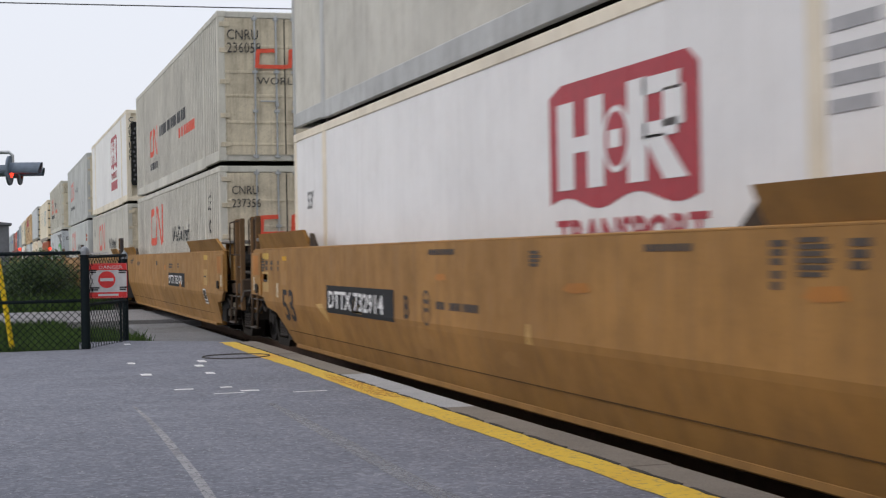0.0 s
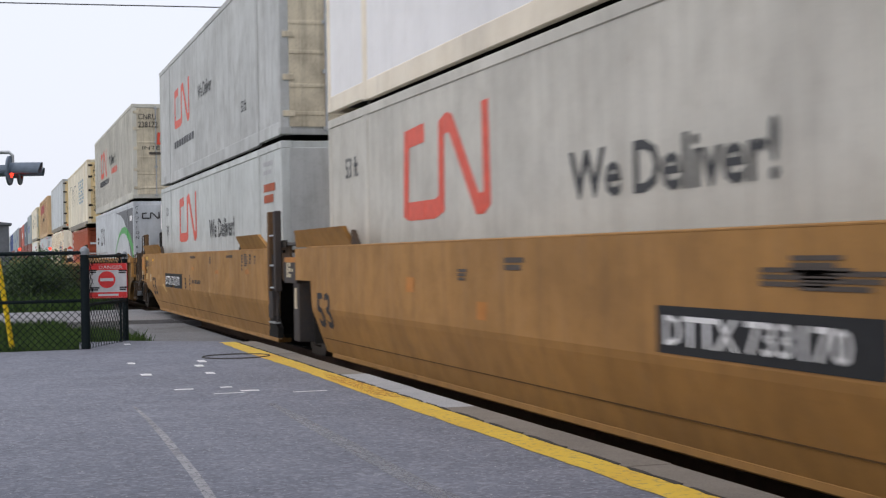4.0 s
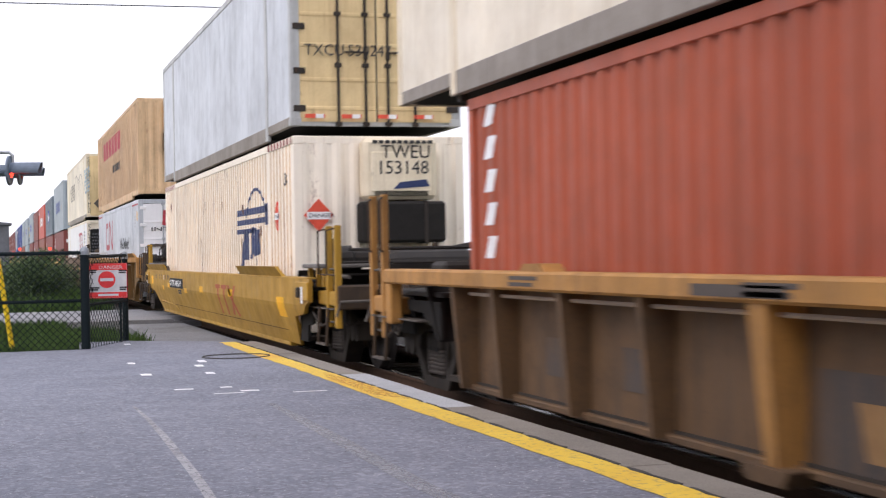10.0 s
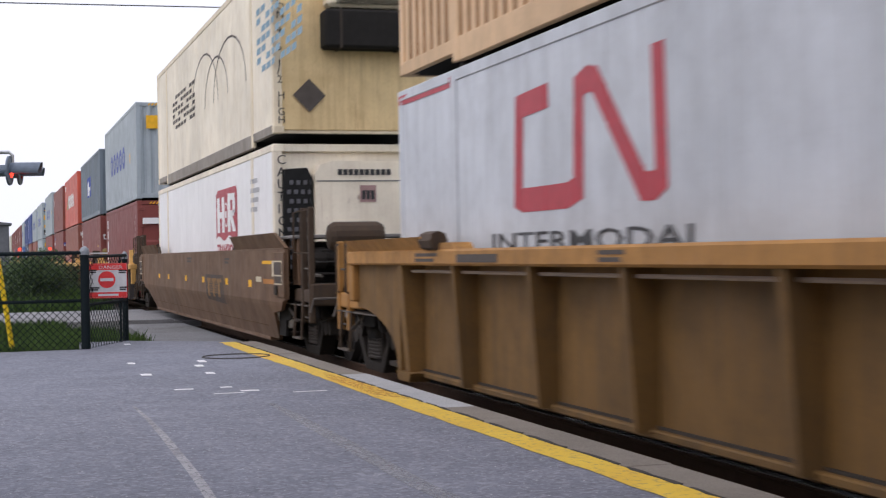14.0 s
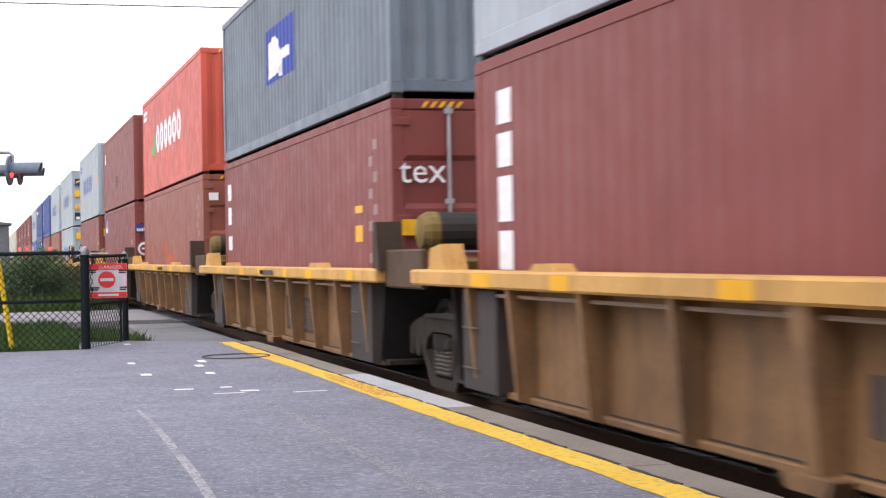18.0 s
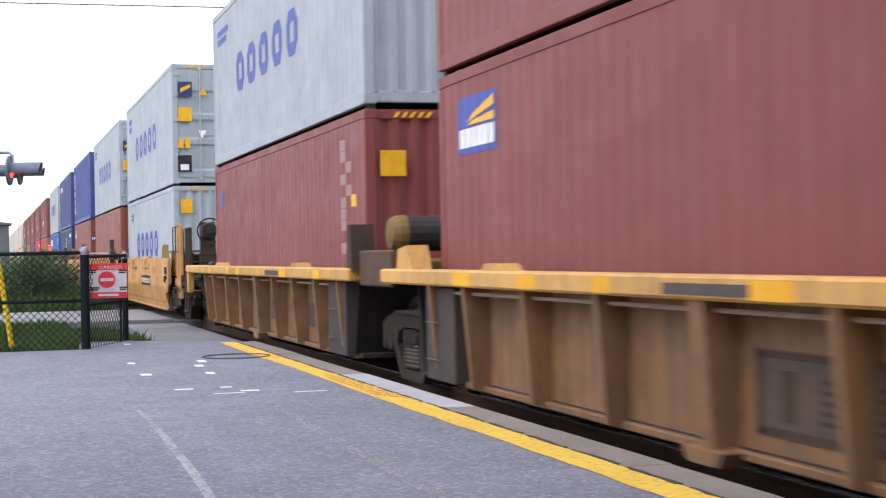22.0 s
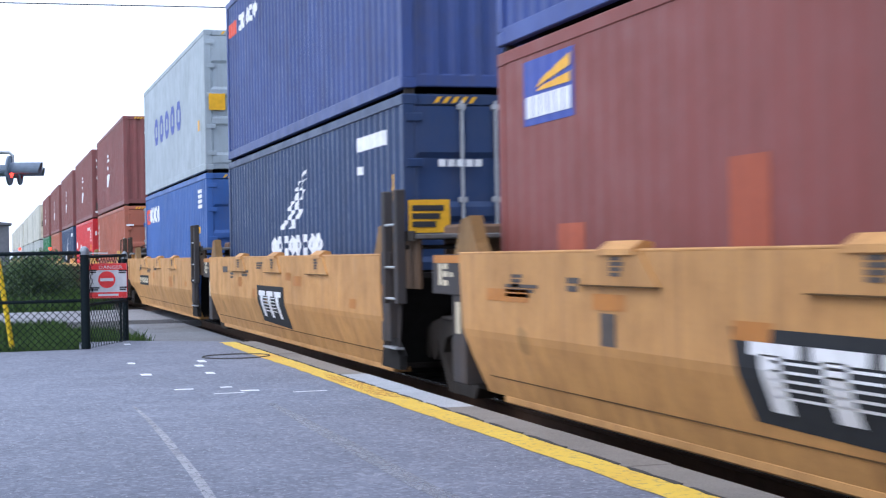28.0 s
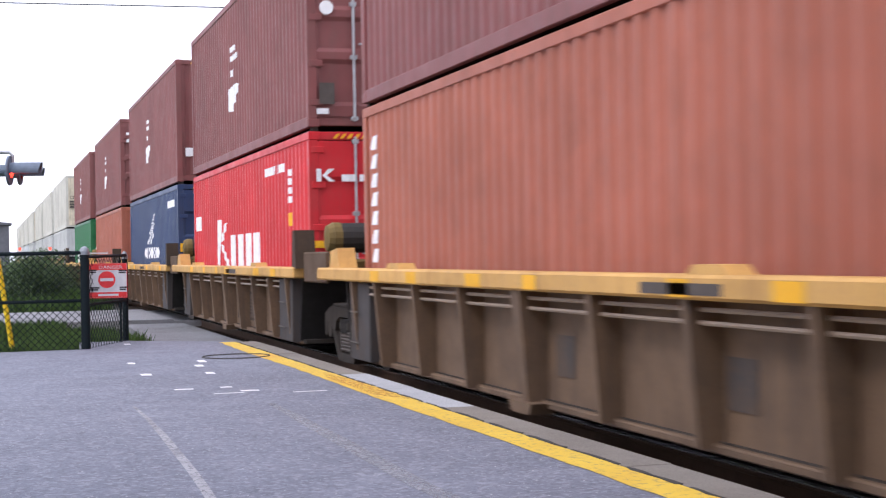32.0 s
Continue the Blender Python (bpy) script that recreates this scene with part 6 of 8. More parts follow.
ROYAL = paint("royal_blue_container_paint", (0.055, 0.09, 0.29), 0.45, 0.2)
COSG = paint("pale_grey_container_paint", (0.375, 0.425, 0.46), 0.5, 0.15, 0.15, mottle=0.6)
GREENC = paint("green_container_paint", (0.012, 0.15, 0.05), 0.42, 0.2)
MAUVE = paint("faded_maroon_container_paint", (0.23, 0.077, 0.072), 0.5, 0.25)
LABELG = plain("dull_pink_grey_label", (0.34, 0.21, 0.2), 0.6)
HAZ = plain("dark_gap", (0.02, 0.02, 0.02), 0.8)



def rings(x, y, w, h, count, gap=0.45, t=0.3):
    """A brand name drawn as a row of plain upright rings with cut corners."""
    ww = w / (count + (count - 1) * gap)
    out = []
    for i in range(count):
        a, b, c, d = x + i * ww * (1 + gap), y, x + i * ww * (1 + gap) + ww, y + h
        e, k = t * ww, t * ww * 0.8
        o = [(a + k, b), (c - k, b), (c, b + k), (c, d - k), (c - k, d), (a + k, d), (a, d - k), (a, b + k)]
        n = [(a + e, b + e * 0.8), (c - e, b + e * 0.8), (c - e, b + e * 0.9), (c - e, d - e * 0.9), (c - e, d - e * 0.8), (a + e, d - e * 0.8), (a + e, d - e * 0.9), (a + e, b + e * 0.9)]
        out += [[o[j], o[(j + 1) % 8], n[(j + 1) % 8], n[j]] for j in range(8)]
    return out


SPAN53, SPAN40 = 16.15, 12.19
W53, W40 = 2.59, 2.44
HC, STD = 2.896, 2.591


# marks: each gives a function of (container, side face, front face, L, W, H)
def band(x, y, w, h, mat):
    """A big looping ribbon mark: an open square bracket and a zigzag, in one band."""
    t = h * 0.19

    def f(c, s, fr, L, W, H):
        a = [(x + 0.27 * w, y + h - 0.13 * h), (x + 0.04 * w, y + h - 0.16 * h), (x + 0.02 * w, y + 0.12 * h), (x + 0.06 * w, y + t / 2), (x + 0.4 * w, y + t / 2), (x + 0.48 * w, y + 0.14 * h),
             (x + 0.49 * w, y + 0.86 * h), (x + 0.55 * w, y + h - t / 2), (x + 0.6 * w, y + 0.88 * h), (x + 0.88 * w, y + 0.1 * h), (x + 0.94 * w, y + t / 2), (x + 0.98 * w, y + 0.14 * h), (x + 0.97 * w, y + h)]
        stamp(c, s, ribbon(a, t), mat, "ribbon_mark")
    return f


def band_front(x, y, w, h, mat):
    g = band(x, y, w, h, mat)
    return lambda c, s, fr, L, W, H: g(c, (fr[0] + fr[3] * 0.03, *fr[1:]), fr, L, W, H)


def txt(t, x, y, size, mat, stretch=1.0, turn=0.0, bold=0.012):
    return lambda c, s, fr, L, W, H: words(c, s, t, x, y, size, mat, stretch=stretch, turn=turn, bold=bold)


def ftxt(t, x, y, size, mat, stretch=1.0, turn=0.0, lift=0.03):
    return lambda c, s, fr, L, W, H: words(c, fr, t, x, y, size, mat, stretch=stretch, turn=turn, lift=lift)


def down(t, x, y, size, step, mat, front=False, lift=0.012):
    """Letters one below another."""
    def f(c, s, fr, L, W, H):
        for i, ch in enumerate(t):
            if ch != " ":
                words(c, fr if front else s, ch, x, y - i * step, size, mat, lift=lift)
    return f


def sh(quads, mat, name="marking", front=False, lift=0.006, label=""):
    return lambda c, s, fr, L, W, H: stamp(c, fr if front else s, quads, mat, name, label, lift)


def fsh(quads, mat, name="marking", lift=0.03):
    return sh(quads, mat, name, True, lift)


def emblem(x, y, w, h, mat, ground):
    """A crimson shield with plain white bars and a waved foot."""
    def f(c, s, fr, L, W, H):
        n = 16
        foot = [(x + w * k / n, y + 0.06 * h + 0.05 * h * math.sin(k / n * 12.5)) for k in range(n + 1)]
        stamp(c, s, [foot + [(x + w, y + 0.9 * h), (x + 0.94 * w, y + h), (x + 0.1 * w, y + h), (x, y + 0.92 * h)]], mat, "shield_mark")
        b = [rect(x + 0.07 * w, y + 0.17 * h, 0.13 * w, 0.68 * h), rect(x + 0.3 * w, y + 0.17 * h, 0.12 * w, 0.68 * h), rect(x + 0.2 * w, y + 0.45 * h, 0.1 * w, 0.12 * h),
             rect(x + 0.58 * w, y + 0.17 * h, 0.12 * w, 0.72 * h), rect(x + 0.68 * w, y + 0.76 * h, 0.22 * w, 0.12 * h), rect(x + 0.8 * w, y + 0.52 * h, 0.12 * w, 0.26 * h), rect(x + 0.68 * w, y + 0.46 * h, 0.2 * w, 0.11 * h),
             [(x + 0.8 * w, y + 0.48 * h), (x + 0.68 * w, y + 0.48 * h), (x + 0.8 * w, y + 0.17 * h), (x + 0.94 * w, y + 0.17 * h)]]
        stamp(c, s, b, ground, "shield_bar", lift=0.01)
        ring_ = [(x + 0.505 * w + 0.092 * w * math.cos(k * 0.2618), y + 0.5 * h + 0.092 * w * math.sin(k * 0.2618)) for k in range(24)]
        stamp(c, s, [ring_], ground, "shield_ring", lift=0.011)
        stamp(c, s, [[(x + 0.505 * w + 0.076 * w * math.cos(k * 0.2618), y + 0.5 * h + 0.076 * w * math.sin(k * 0.2618)) for k in range(24)]], mat, "shield_ring", lift=0.012)
        stamp(c, s, bars(x + 0.455 * w, y + 0.44 * h, 0.11 * w, 0.13 * h, 1), ground, "ring_block", lift=0.013)
    return f


def plate(x, y, w, h, text, lean=0.12):
    """A dark number panel on a car side, x counted back from the load's leading end."""
    def f(car, L, zt, zb):
        s = car_face()
        stamp(car, s, [rect(-x, y, w, h)], PANEL, "number_panel")
        words(car, s, text, -x + 0.04 * w, y + 0.2 * h, h * 0.62, LETTER, stretch=0.92 * w / (0.62 * h * 0.83 * len(text)), lift=0.011, bold=0.02)
    return f


def brandpanel(x, y, w, h, ground=None, ink=None):
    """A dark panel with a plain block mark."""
    def f(car, L, zt, zb):
        s = car_face()
        k = 0.1 * w
        stamp(car, s, [[(-x, y + h), (-x + k * 0.6, y), (-x + w + k * 0.5, y - 0.05), (-x + w, y + h)]], ground or PANEL, "brand_panel")
        q = []
        for i in range(3):
            x0 = -x + (0.1 + 0.29 * i) * w
            q.append(rect(x0, y + 0.72 * h, 0.24 * w, 0.14 * h))
            q.append(rect(x0 + 0.07 * w, y + 0.14 * h, 0.1 * w, 0.6 * h, -0.02 * w))
        q += [rect(-x + 0.2 * w, y + (0.3 + 0.09 * i) * h, 0.5 * w, 0.03 * h) for i in range(5)]
        stamp(car, s, q, ink or LETTER, "brand_block", lift=0.011)
    return f


def stencils(seed, mat=None, n=5, patches=3, zlo=0.9, zhi=1.4):
    """Small unreadable stencils and touch-up patches along the side."""
    def f(car, L, zt, zb):
        r = random.Random(seed)
        s = car_face()
        q = []
        for i in range(n):
            q += bars(-r.uniform(0.5, L - 1), r.uniform(zt - 0.35, zt - 0.15), r.uniform(0.25, 0.9), 0.1, r.choice((1, 2, 2, 3)))
        stamp(car, s, q, mat or FADED, "stencil")
        for i in range(patches):
            x, z = -r.uniform(0.5, L - 1), r.uniform(zb + 0.5, zt - 0.3)
            w, h = r.uniform(0.25, 0.6), r.uniform(0.1, 0.16)
            stamp(car, s, [rect(x, z, w, h, 0.03)], ORANGE, "touch_up_patch", lift=0.005)
    return f


PALEPATCH = paint("sun_faded_ochre_patch", (0.42, 0.23, 0.075), 0.6, 0.5, grime=(0.3, 0.15, 0.05))


def faded(seed, mat=None, n=4):
    """Uneven paler touch-ups and scrapes on a flush side."""
    def f(car, L, zt, zb):
        r = random.Random(seed)
        for i in range(n):
            x, z, w, h = -r.uniform(0.6, L - 1.2), r.uniform(zb + 0.15, zt - 0.55), r.uniform(0.25, 0.7), r.uniform(0.12, 0.3)
            pts = [(x + w * (0.5 + r.uniform(0.3, 0.5) * math.cos(a * 0.785)), z + h * (0.5 + r.uniform(0.3, 0.5) * math.sin(a * 0.785))) for a in range(8)]
            stamp(car, car_face(), [pts], mat or PALEPATCH, "faded_patch", lift=0.004)
    return f


def end_labels(ys):
    """Stencil rows, a label pair and an orange mark near the ends of a flush side."""
    def f(car, L, zt, zb):
        s = car_face()
        for y in ys:
            for k, w in ((0.0, 0.12), (0.55, 0.2), (0.95, 0.22), (1.75, 0.2)):
                stamp(car, s, bars(-y - k, zt - 0.3, w, 0.14, 2), FADED, "stencil")
            stamp(car, s, bars(-y - 1.35, zt - 0.32, 0.36, 0.2, 5), FADED, "stencil")
            stamp(car, s, [rect(-y - 1.3, zt - 0.48, 0.5, 0.12, 0.02)], ORANGE, "touch_up_patch")
            stamp(car, s, [rect(-y + 0.35, zt - 0.16, 0.32, 0.06)], OCHRE, "reflective_patch")
            stamp(car, s, [rect(-y + 0.3, zt - 0.5, 0.34, 0.2)], PALEPATCH, "label")
            stamp(car, s, [rect(-y - 0.1, zt - 0.68, 0.13, 0.2)], DOORLABEL, "label")
    return f


def side_marks(car, L, zt, zb):
    """What stands along the flush side of a brown car: a letter, an oval stamp, stencil rows, labels and scraped paint."""
    s = car_face()
    words(car, s, "B", -9.2, 0.82, 0.23, MARKGREY, stretch=1.1, bold=0.02)
    ov = [(-8.4 + 0.12 * math.cos(k * 0.3927), 0.94 + 0.16 * math.sin(k * 0.3927)) for k in range(17)]
    stamp(car, s, ribbon(ov, 0.025) + [rect(-8.46, 0.9, 0.12, 0.04), rect(-8.46, 0.98, 0.12, 0.04)], FADED, "oval_stamp")
    stamp(car, s, blocks(-8.08, 0.94, 0.26, 0.07, 4) + blocks(-7.66, 0.94, 0.32, 0.07, 5) + blocks(-7.26, 0.94, 0.42, 0.07, 7), FADED, "stencil")
    stamp(car, s, bars(-5.58, 1.34, 0.24, 0.12, 4), FADED, "stencil")
    stamp(car, s, blocks(-3.5, 1.44, 0.66, 0.045, 9) + blocks(-8.3, 1.44, 0.8, 0.05, 11), FADED, "stencil")
    for x, w, z, h, r in ((1.92, 0.16, 1.36, 0.13, 3), (1.92, 0.13, 1.23, 0.1, 2), (1.64, 0.32, 1.3, 0.2, 6), (1.16, 0.18, 1.34, 0.15, 3), (0.7, 0.14, 1.34, 0.13, 3)):
        stamp(car, s, bars(-x, z, w, h, r), FADED, "stencil")
    for x, w, z, h in ((4.9, 0.5, 1.15, 0.08), (1.6, 0.42, 1.17, 0.09), (8.1, 0.34, 1.2, 0.07)):
        stamp(car, s, [[(-x, z + 0.3 * h), (-x + 0.3 * w, z), (-x + w, z + 0.2 * h), (-x + 0.9 * w, z + h), (-x + 0.2 * w, z + 0.9 * h)]], ORANGE, "touch_up_patch")
    stamp(car, s, [[(-5.7, 0.74), (-5.58, 0.74), (-5.6, 0.9), (-5.67, 0.9)], [(-13.35, 0.84), (-12.98, 0.86), (-12.72, 0.72), (-12.78, 0.62), (-13.0, 0.72)], [(-11.4, 0.8), (-10.95, 0.79), (-11.08, 0.9), (-11.22, 0.86), (-11.3, 0.98)]], CREAMPATCH, "scraped_patch")


def frame_placard(x):
    """A small white-framed placard low on the side."""
    def f(car, L, zt, zb):
        s = car_face()
        stamp(car, s, [rect(-x, 0.58, 0.4, 0.28)], FADED, "placard", lift=0.004)
        stamp(car, s, [rect(-x, 0.58, 0.4, 0.025), rect(-x, 0.835, 0.4, 0.025), rect(-x, 0.58, 0.03, 0.28), rect(-x + 0.37, 0.58, 0.03, 0.28), rect(-x, 0.64, 0.4, 0.02)], LETTER, "placard_frame", lift=0.008)
    return f


TANMARK = plain("faded_tan_lettering", (0.27, 0.16, 0.075), 0.75)


def both(*fs):
    def f(car, L, zt, zb):
        for g in fs:
            g(car, L, zt, zb)
    return f


def big53(x, z=0.57):
    return lambda car, L, zt, zb: words(car, car_face(), "53", -x, z, 0.43, MARKGREY, stretch=1.45, bold=0.018)


def chord_bits(seed, yellow=True):
    """Yellow reflectors and stencils along the box chord."""
    def f(car, L, zt, zb):
        r = random.Random(seed)
        s = car_face()
        for i in range(6):
            x = -(0.4 + (L - 1) * (i + r.uniform(0.1, 0.8)) / 6)
            if yellow:
                stamp(car, s, [rect(x, zt - 0.135, r.uniform(0.25, 0.5), 0.11)], OCHRE, "reflective_patch")
            elif i % 2:
                stamp(car, s, bars(x, zt - 0.115, r.uniform(0.5, 0.9), 0.08, 2, 0.6), FADED, "stencil")
        stamp(car, s, [rect(-r.uniform(3, L - 3), zt - 0.12, 1.1, 0.07)], FADED, "stencil")
    return f


def side_panels(xs, mat=None, w=0.75, h=0.42):
    """Dull stencilled panels on the set-back plates between the ribs."""
    def f(car, L, zt, zb):
        for x in xs:
            stamp(car, plate_face(0.265), [rect(-x, zb + 0.24, w, h)], mat or SMUDGE, "faded_panel")
    return f


def ttx_panel(x):
    """A faded framed block mark on the set-back plates."""
    def f(car, L, zt, zb):
        s = plate_face(0.265)
        stamp(car, s, [rect(-x, 0.39, 2.15, 0.49)], SMUDGE, "faded_panel")
        fr = [rect(-x + 0.02, 0.4, 2.1, 0.04), rect(-x + 0.02, 0.83, 2.1, 0.04), rect(-x + 0.02, 0.4, 0.06, 0.46), rect(-x + 2.06, 0.4, 0.06, 0.46)]
        stamp(car, s, fr + [rect(-x + 0.3, 0.48, 0.16, 0.29), rect(-x + 1.7, 0.48, 0.16, 0.29)] + [rect(-x + 0.7, 0.5 + 0.055 * i, 0.75, 0.025) for i in range(5)], DKMEMBER, "block_mark", lift=0.007)
    return f


def dark_panel(car, L, zt, zb):
    """A large faded panel with plain tan blocks on the lower plates."""
    s = plate_face(0.265)
    stamp(car, s, [rect(-5.85, 0.29, 2.8, 0.52)], SMUDGE, "faded_panel")
    stamp(car, s, [rect(-5.4, 0.36, 0.3, 0.3, -0.08), rect(-3.5, 0.36, 0.3, 0.3, -0.08)] + [rect(-4.95, 0.4 + 0.06 * i, 1.2, 0.025) for i in range(4)], TANMARK, "block_mark", lift=0.007)


def humps(ys):
    """Loading guides folded over the top edge of a flush-sided car."""
    def f(car, L, zt, zb):
        for y in ys:
            b = Build().prism([(-WELL - 0.035, zt - 0.02), (-WELL - 0.03, zt + 0.02), (-WELL + 0.05, zt + 0.075), (-WELL + 0.12, zt + 0.06), (-WELL + 0.12, zt - 0.02)], "y", y - 0.28, y + 0.28)
            hp = part("loading_guide", b, WARMYEL, car)
            part("guide_plate", Build().prism([(y - 0.38, zt + 0.0), (y - 0.38, zt - 0.02), (y - 0.62, zt - 0.22), (y + 0.62, zt - 0.22), (y + 0.38, zt - 0.02), (y + 0.38, zt)], "x", -WELL - 0.02, -WELL - 0.001), WARMYEL, hp)
            part("guide_lip", Build().box(-WELL - 0.032, -WELL - 0.002, y - 0.64, y + 0.64, zt - 0.23, zt - 0.22), SEAM, hp)
            stamp(hp, car_face(), bars(-y - 0.1, zt - 0.16, 0.22, 0.13, 4), FADED, "stencil", lift=0.024)
    return f


def cones(car, L, zt, zb):
    """Ochre corner guides that stand at the ends of the well."""
    for y in (-0.12, L + 0.1):
        part("corner_guide", Build().prism([(y - 0.36, zt), (y + 0.36, zt), (y + 0.26, zt + 0.1), (y + 0.12, zt + 0.31), (y - 0.12, zt + 0.34), (y - 0.27, zt + 0.1)], "x", -WELL + 0.1, -WELL + 0.22), CONE, car)


def end_reservoir(car, L, zt, zb):
    """A large dusty air reservoir across the leading end, on two legs."""
    part("air_reservoir", Build().lathe([(0.05, -0.4), (0.16, -0.37), (0.2, -0.3), (0.2, 0.3), (0.16, 0.37), (0.05, 0.4)], "x", (-0.82, -3.35, 1.7), 16), DKMEMBER, car, "large dusty brown air reservoir across the car end")
    for x in (-1.0, -0.64):
        part("reservoir_bracket", Build().box(x - 0.05, x + 0.05, -3.5, -3.2, 1.05, 1.6, 0.02), DKMEMBER, car)


def crates(car, L, zt, zb):
    part("valve_box", Build().box(-0.95, -0.35, -1.05, -0.55, 1.2, 1.75, 0.03), DKBROWN, car)


# ---- the train, from the front ----
TOP = 3.06           # base of the upper load
LOW = 0.1           # base of the lower load
LOWSTD = 0.1
deliver = lambda x: txt("We Deliver!", x, 1.55, 0.36, INK, 1.26, bold=0.02)
G3 = "three-unit well cars"

# first unit: the tail of a brown car
smooth_car(5.11, SPAN53, BROWN, "brown-yellow well car with flush sides, two containers stacked in it", True, False, group=G3,
           detail=both(plate(12.72, 0.76, 3.15, 0.33, "DTTX 732914"), big53(15.6), side_marks, faded(101, n=2), end_labels([15.9])), tall=2.1)
container(5.11, LOW, SPAN53, W53, HC, WHITE, "flat", "doors", "white 53-foot container with a crimson shield mark", postm=CREAMW, edge=CREAMW,
          marks=[emblem(10.2, 1.45, 2.6, 0.98, CRIMSON, WHITE), txt("TRANSPORT", 10.34, 1.15, 0.24, CRIMSON, 1.36, bold=0.03), txt("53'", 0.86, 1.8, 0.24, INK), sh(bars(14.3, 1.85, 0.6, 0.5, 4, 1.0), LABELW)])
container(5.11, TOP, SPAN53, W53, HC, SILVERC, "flat", "doors", "silver-grey flush-sided 53-foot container", edge=SILVER, marks=[sh(blocks(3.0, 2.0, 4.4, 0.34, 10), FADED)])
# three joined brown units
smooth_car(28.47, SPAN53, BROWN, "brown-yellow well car unit with flush sides and posts at its end", False, True, group=G3,
           detail=both(plate(5.9, 0.84, 2.9, 0.29, "DTTX 733170"), frame_placard(0.24), stencils(2, n=6, patches=2), faded(102, n=3)), tall=2.1)
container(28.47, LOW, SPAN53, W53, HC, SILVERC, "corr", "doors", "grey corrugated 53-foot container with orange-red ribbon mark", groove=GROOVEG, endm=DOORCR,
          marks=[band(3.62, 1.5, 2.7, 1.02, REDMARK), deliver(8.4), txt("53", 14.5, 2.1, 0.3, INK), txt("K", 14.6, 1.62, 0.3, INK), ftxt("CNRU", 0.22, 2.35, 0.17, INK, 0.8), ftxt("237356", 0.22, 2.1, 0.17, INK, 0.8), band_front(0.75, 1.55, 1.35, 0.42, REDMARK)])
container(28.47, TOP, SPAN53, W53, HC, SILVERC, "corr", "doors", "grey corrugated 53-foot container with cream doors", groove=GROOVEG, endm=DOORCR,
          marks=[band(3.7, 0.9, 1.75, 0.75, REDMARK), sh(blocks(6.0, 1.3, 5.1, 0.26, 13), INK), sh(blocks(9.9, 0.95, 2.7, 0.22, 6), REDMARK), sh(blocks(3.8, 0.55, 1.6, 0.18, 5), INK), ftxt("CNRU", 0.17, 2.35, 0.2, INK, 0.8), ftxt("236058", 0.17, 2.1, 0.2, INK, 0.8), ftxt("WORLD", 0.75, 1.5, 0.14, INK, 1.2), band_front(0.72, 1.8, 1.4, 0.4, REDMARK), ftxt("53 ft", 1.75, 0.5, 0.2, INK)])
smooth_car(47.9, SPAN53, BROWN, "brown-yellow middle well car unit with flush sides", True, True, group=G3, detail=both(plate(5.6, 0.82, 2.5, 0.29, "DTTX 733170"), big53(15.6), stencils(3, n=5, patches=2), faded(103, n=2)))
container(47.9, LOW, SPAN53, W53, HC, SILVERC, "flat", "doors", "grey 53-foot container with orange-red ribbon mark", endm=DOORCR,
          marks=[band(3.62, 1.5, 2.8, 1.02, REDMARK), deliver(8.35), txt("53 ft", 0.9, 2.1, 0.25, INK), ftxt("INTERMODAL", 0.6, 1.6, 0.14, INK, 1.3)])
container(47.9, TOP, SPAN53, W53, HC, WHITE, "flat", "nose", "white refrigerated 53-foot container with a crimson shield mark", edge=CREAMW,
          marks=[emblem(9.9, 1.3, 2.5, 1.15, CRIMSON, WHITE), txt("TRANSPORT", 9.9, 1.0, 0.22, CRIMSON, 1.36, bold=0.03), sh([rect(9.9, 0.6, 2.5, 0.3)], CRIMSON), down("CAUTION", 0.06, 2.5, 0.17, 0.2, INK, True)])
smooth_car(67.3, SPAN53, BROWN, "brown-yellow well car unit with flush sides and posts at its end", True, False, group=G3, detail=both(plate(12.75, 0.8, 3.1, 0.31, "DTTX 733170"), big53(15.6), side_marks, faded(104, n=2), end_labels([15.9])), tall=2.1)
container(67.3, LOW, SPAN53, W53, HC, PALEGR, "flat", "reefer", "grey refrigerated 53-foot container with an orange-red ribbon mark", endm=SILVER, unitm=CREAMW,
          marks=[band(3.63, 1.52, 2.85, 1.05, REDMARK), deliver(8.4), txt("53 ft", 0.98, 2.2, 0.2, INK, 0.9), txt("XHC", 1.0, 1.72, 0.24, INK, 0.7), sh(bars(14.6, 2.45, 0.9, 0.2, 2, 1.0), LABELW), sh(bars(14.6, 2.0, 1.1, 0.3, 2), PRIMER), fsh([rect(1.15, 2.05, 1.0, 0.06)], AMBER, lift=0.356), fsh([rect(1.15, 1.99, 1.0, 0.06)], REDMARK, lift=0.356)])
container(67.3, TOP, SPAN53, W53, HC, SILVER, "flat", "doors", "grey 53-foot container with faded marks", endm=DOORCR, marks=[band(3.0, 1.2, 2.6, 0.95, REDMARK), txt("We Deliver", 7.0, 1.5, 0.3, INK), sh(blocks(2.9, 0.75, 3.4, 0.16, 8), INK), txt("53 ft", 12.5, 0.7, 0.2, INK)])

# single ribbed car
ribbed_car(91.1, SPAN53, RIBBROWN, CHORD, "ochre-brown well car with a ribbed side", False, False, ribs=[-0.56, 0.49, 1.49, 2.6, 3.6, 4.51, 5.53, 6.56, 7.63, 8.64, 9.66, 10.67, 11.6, 12.6, 13.8, 15.0], flaps=True, re=1.4, arch=True,
           detail=both(chord_bits(7, False), side_panels([9.6], PANEL, 0.55, 0.3)))


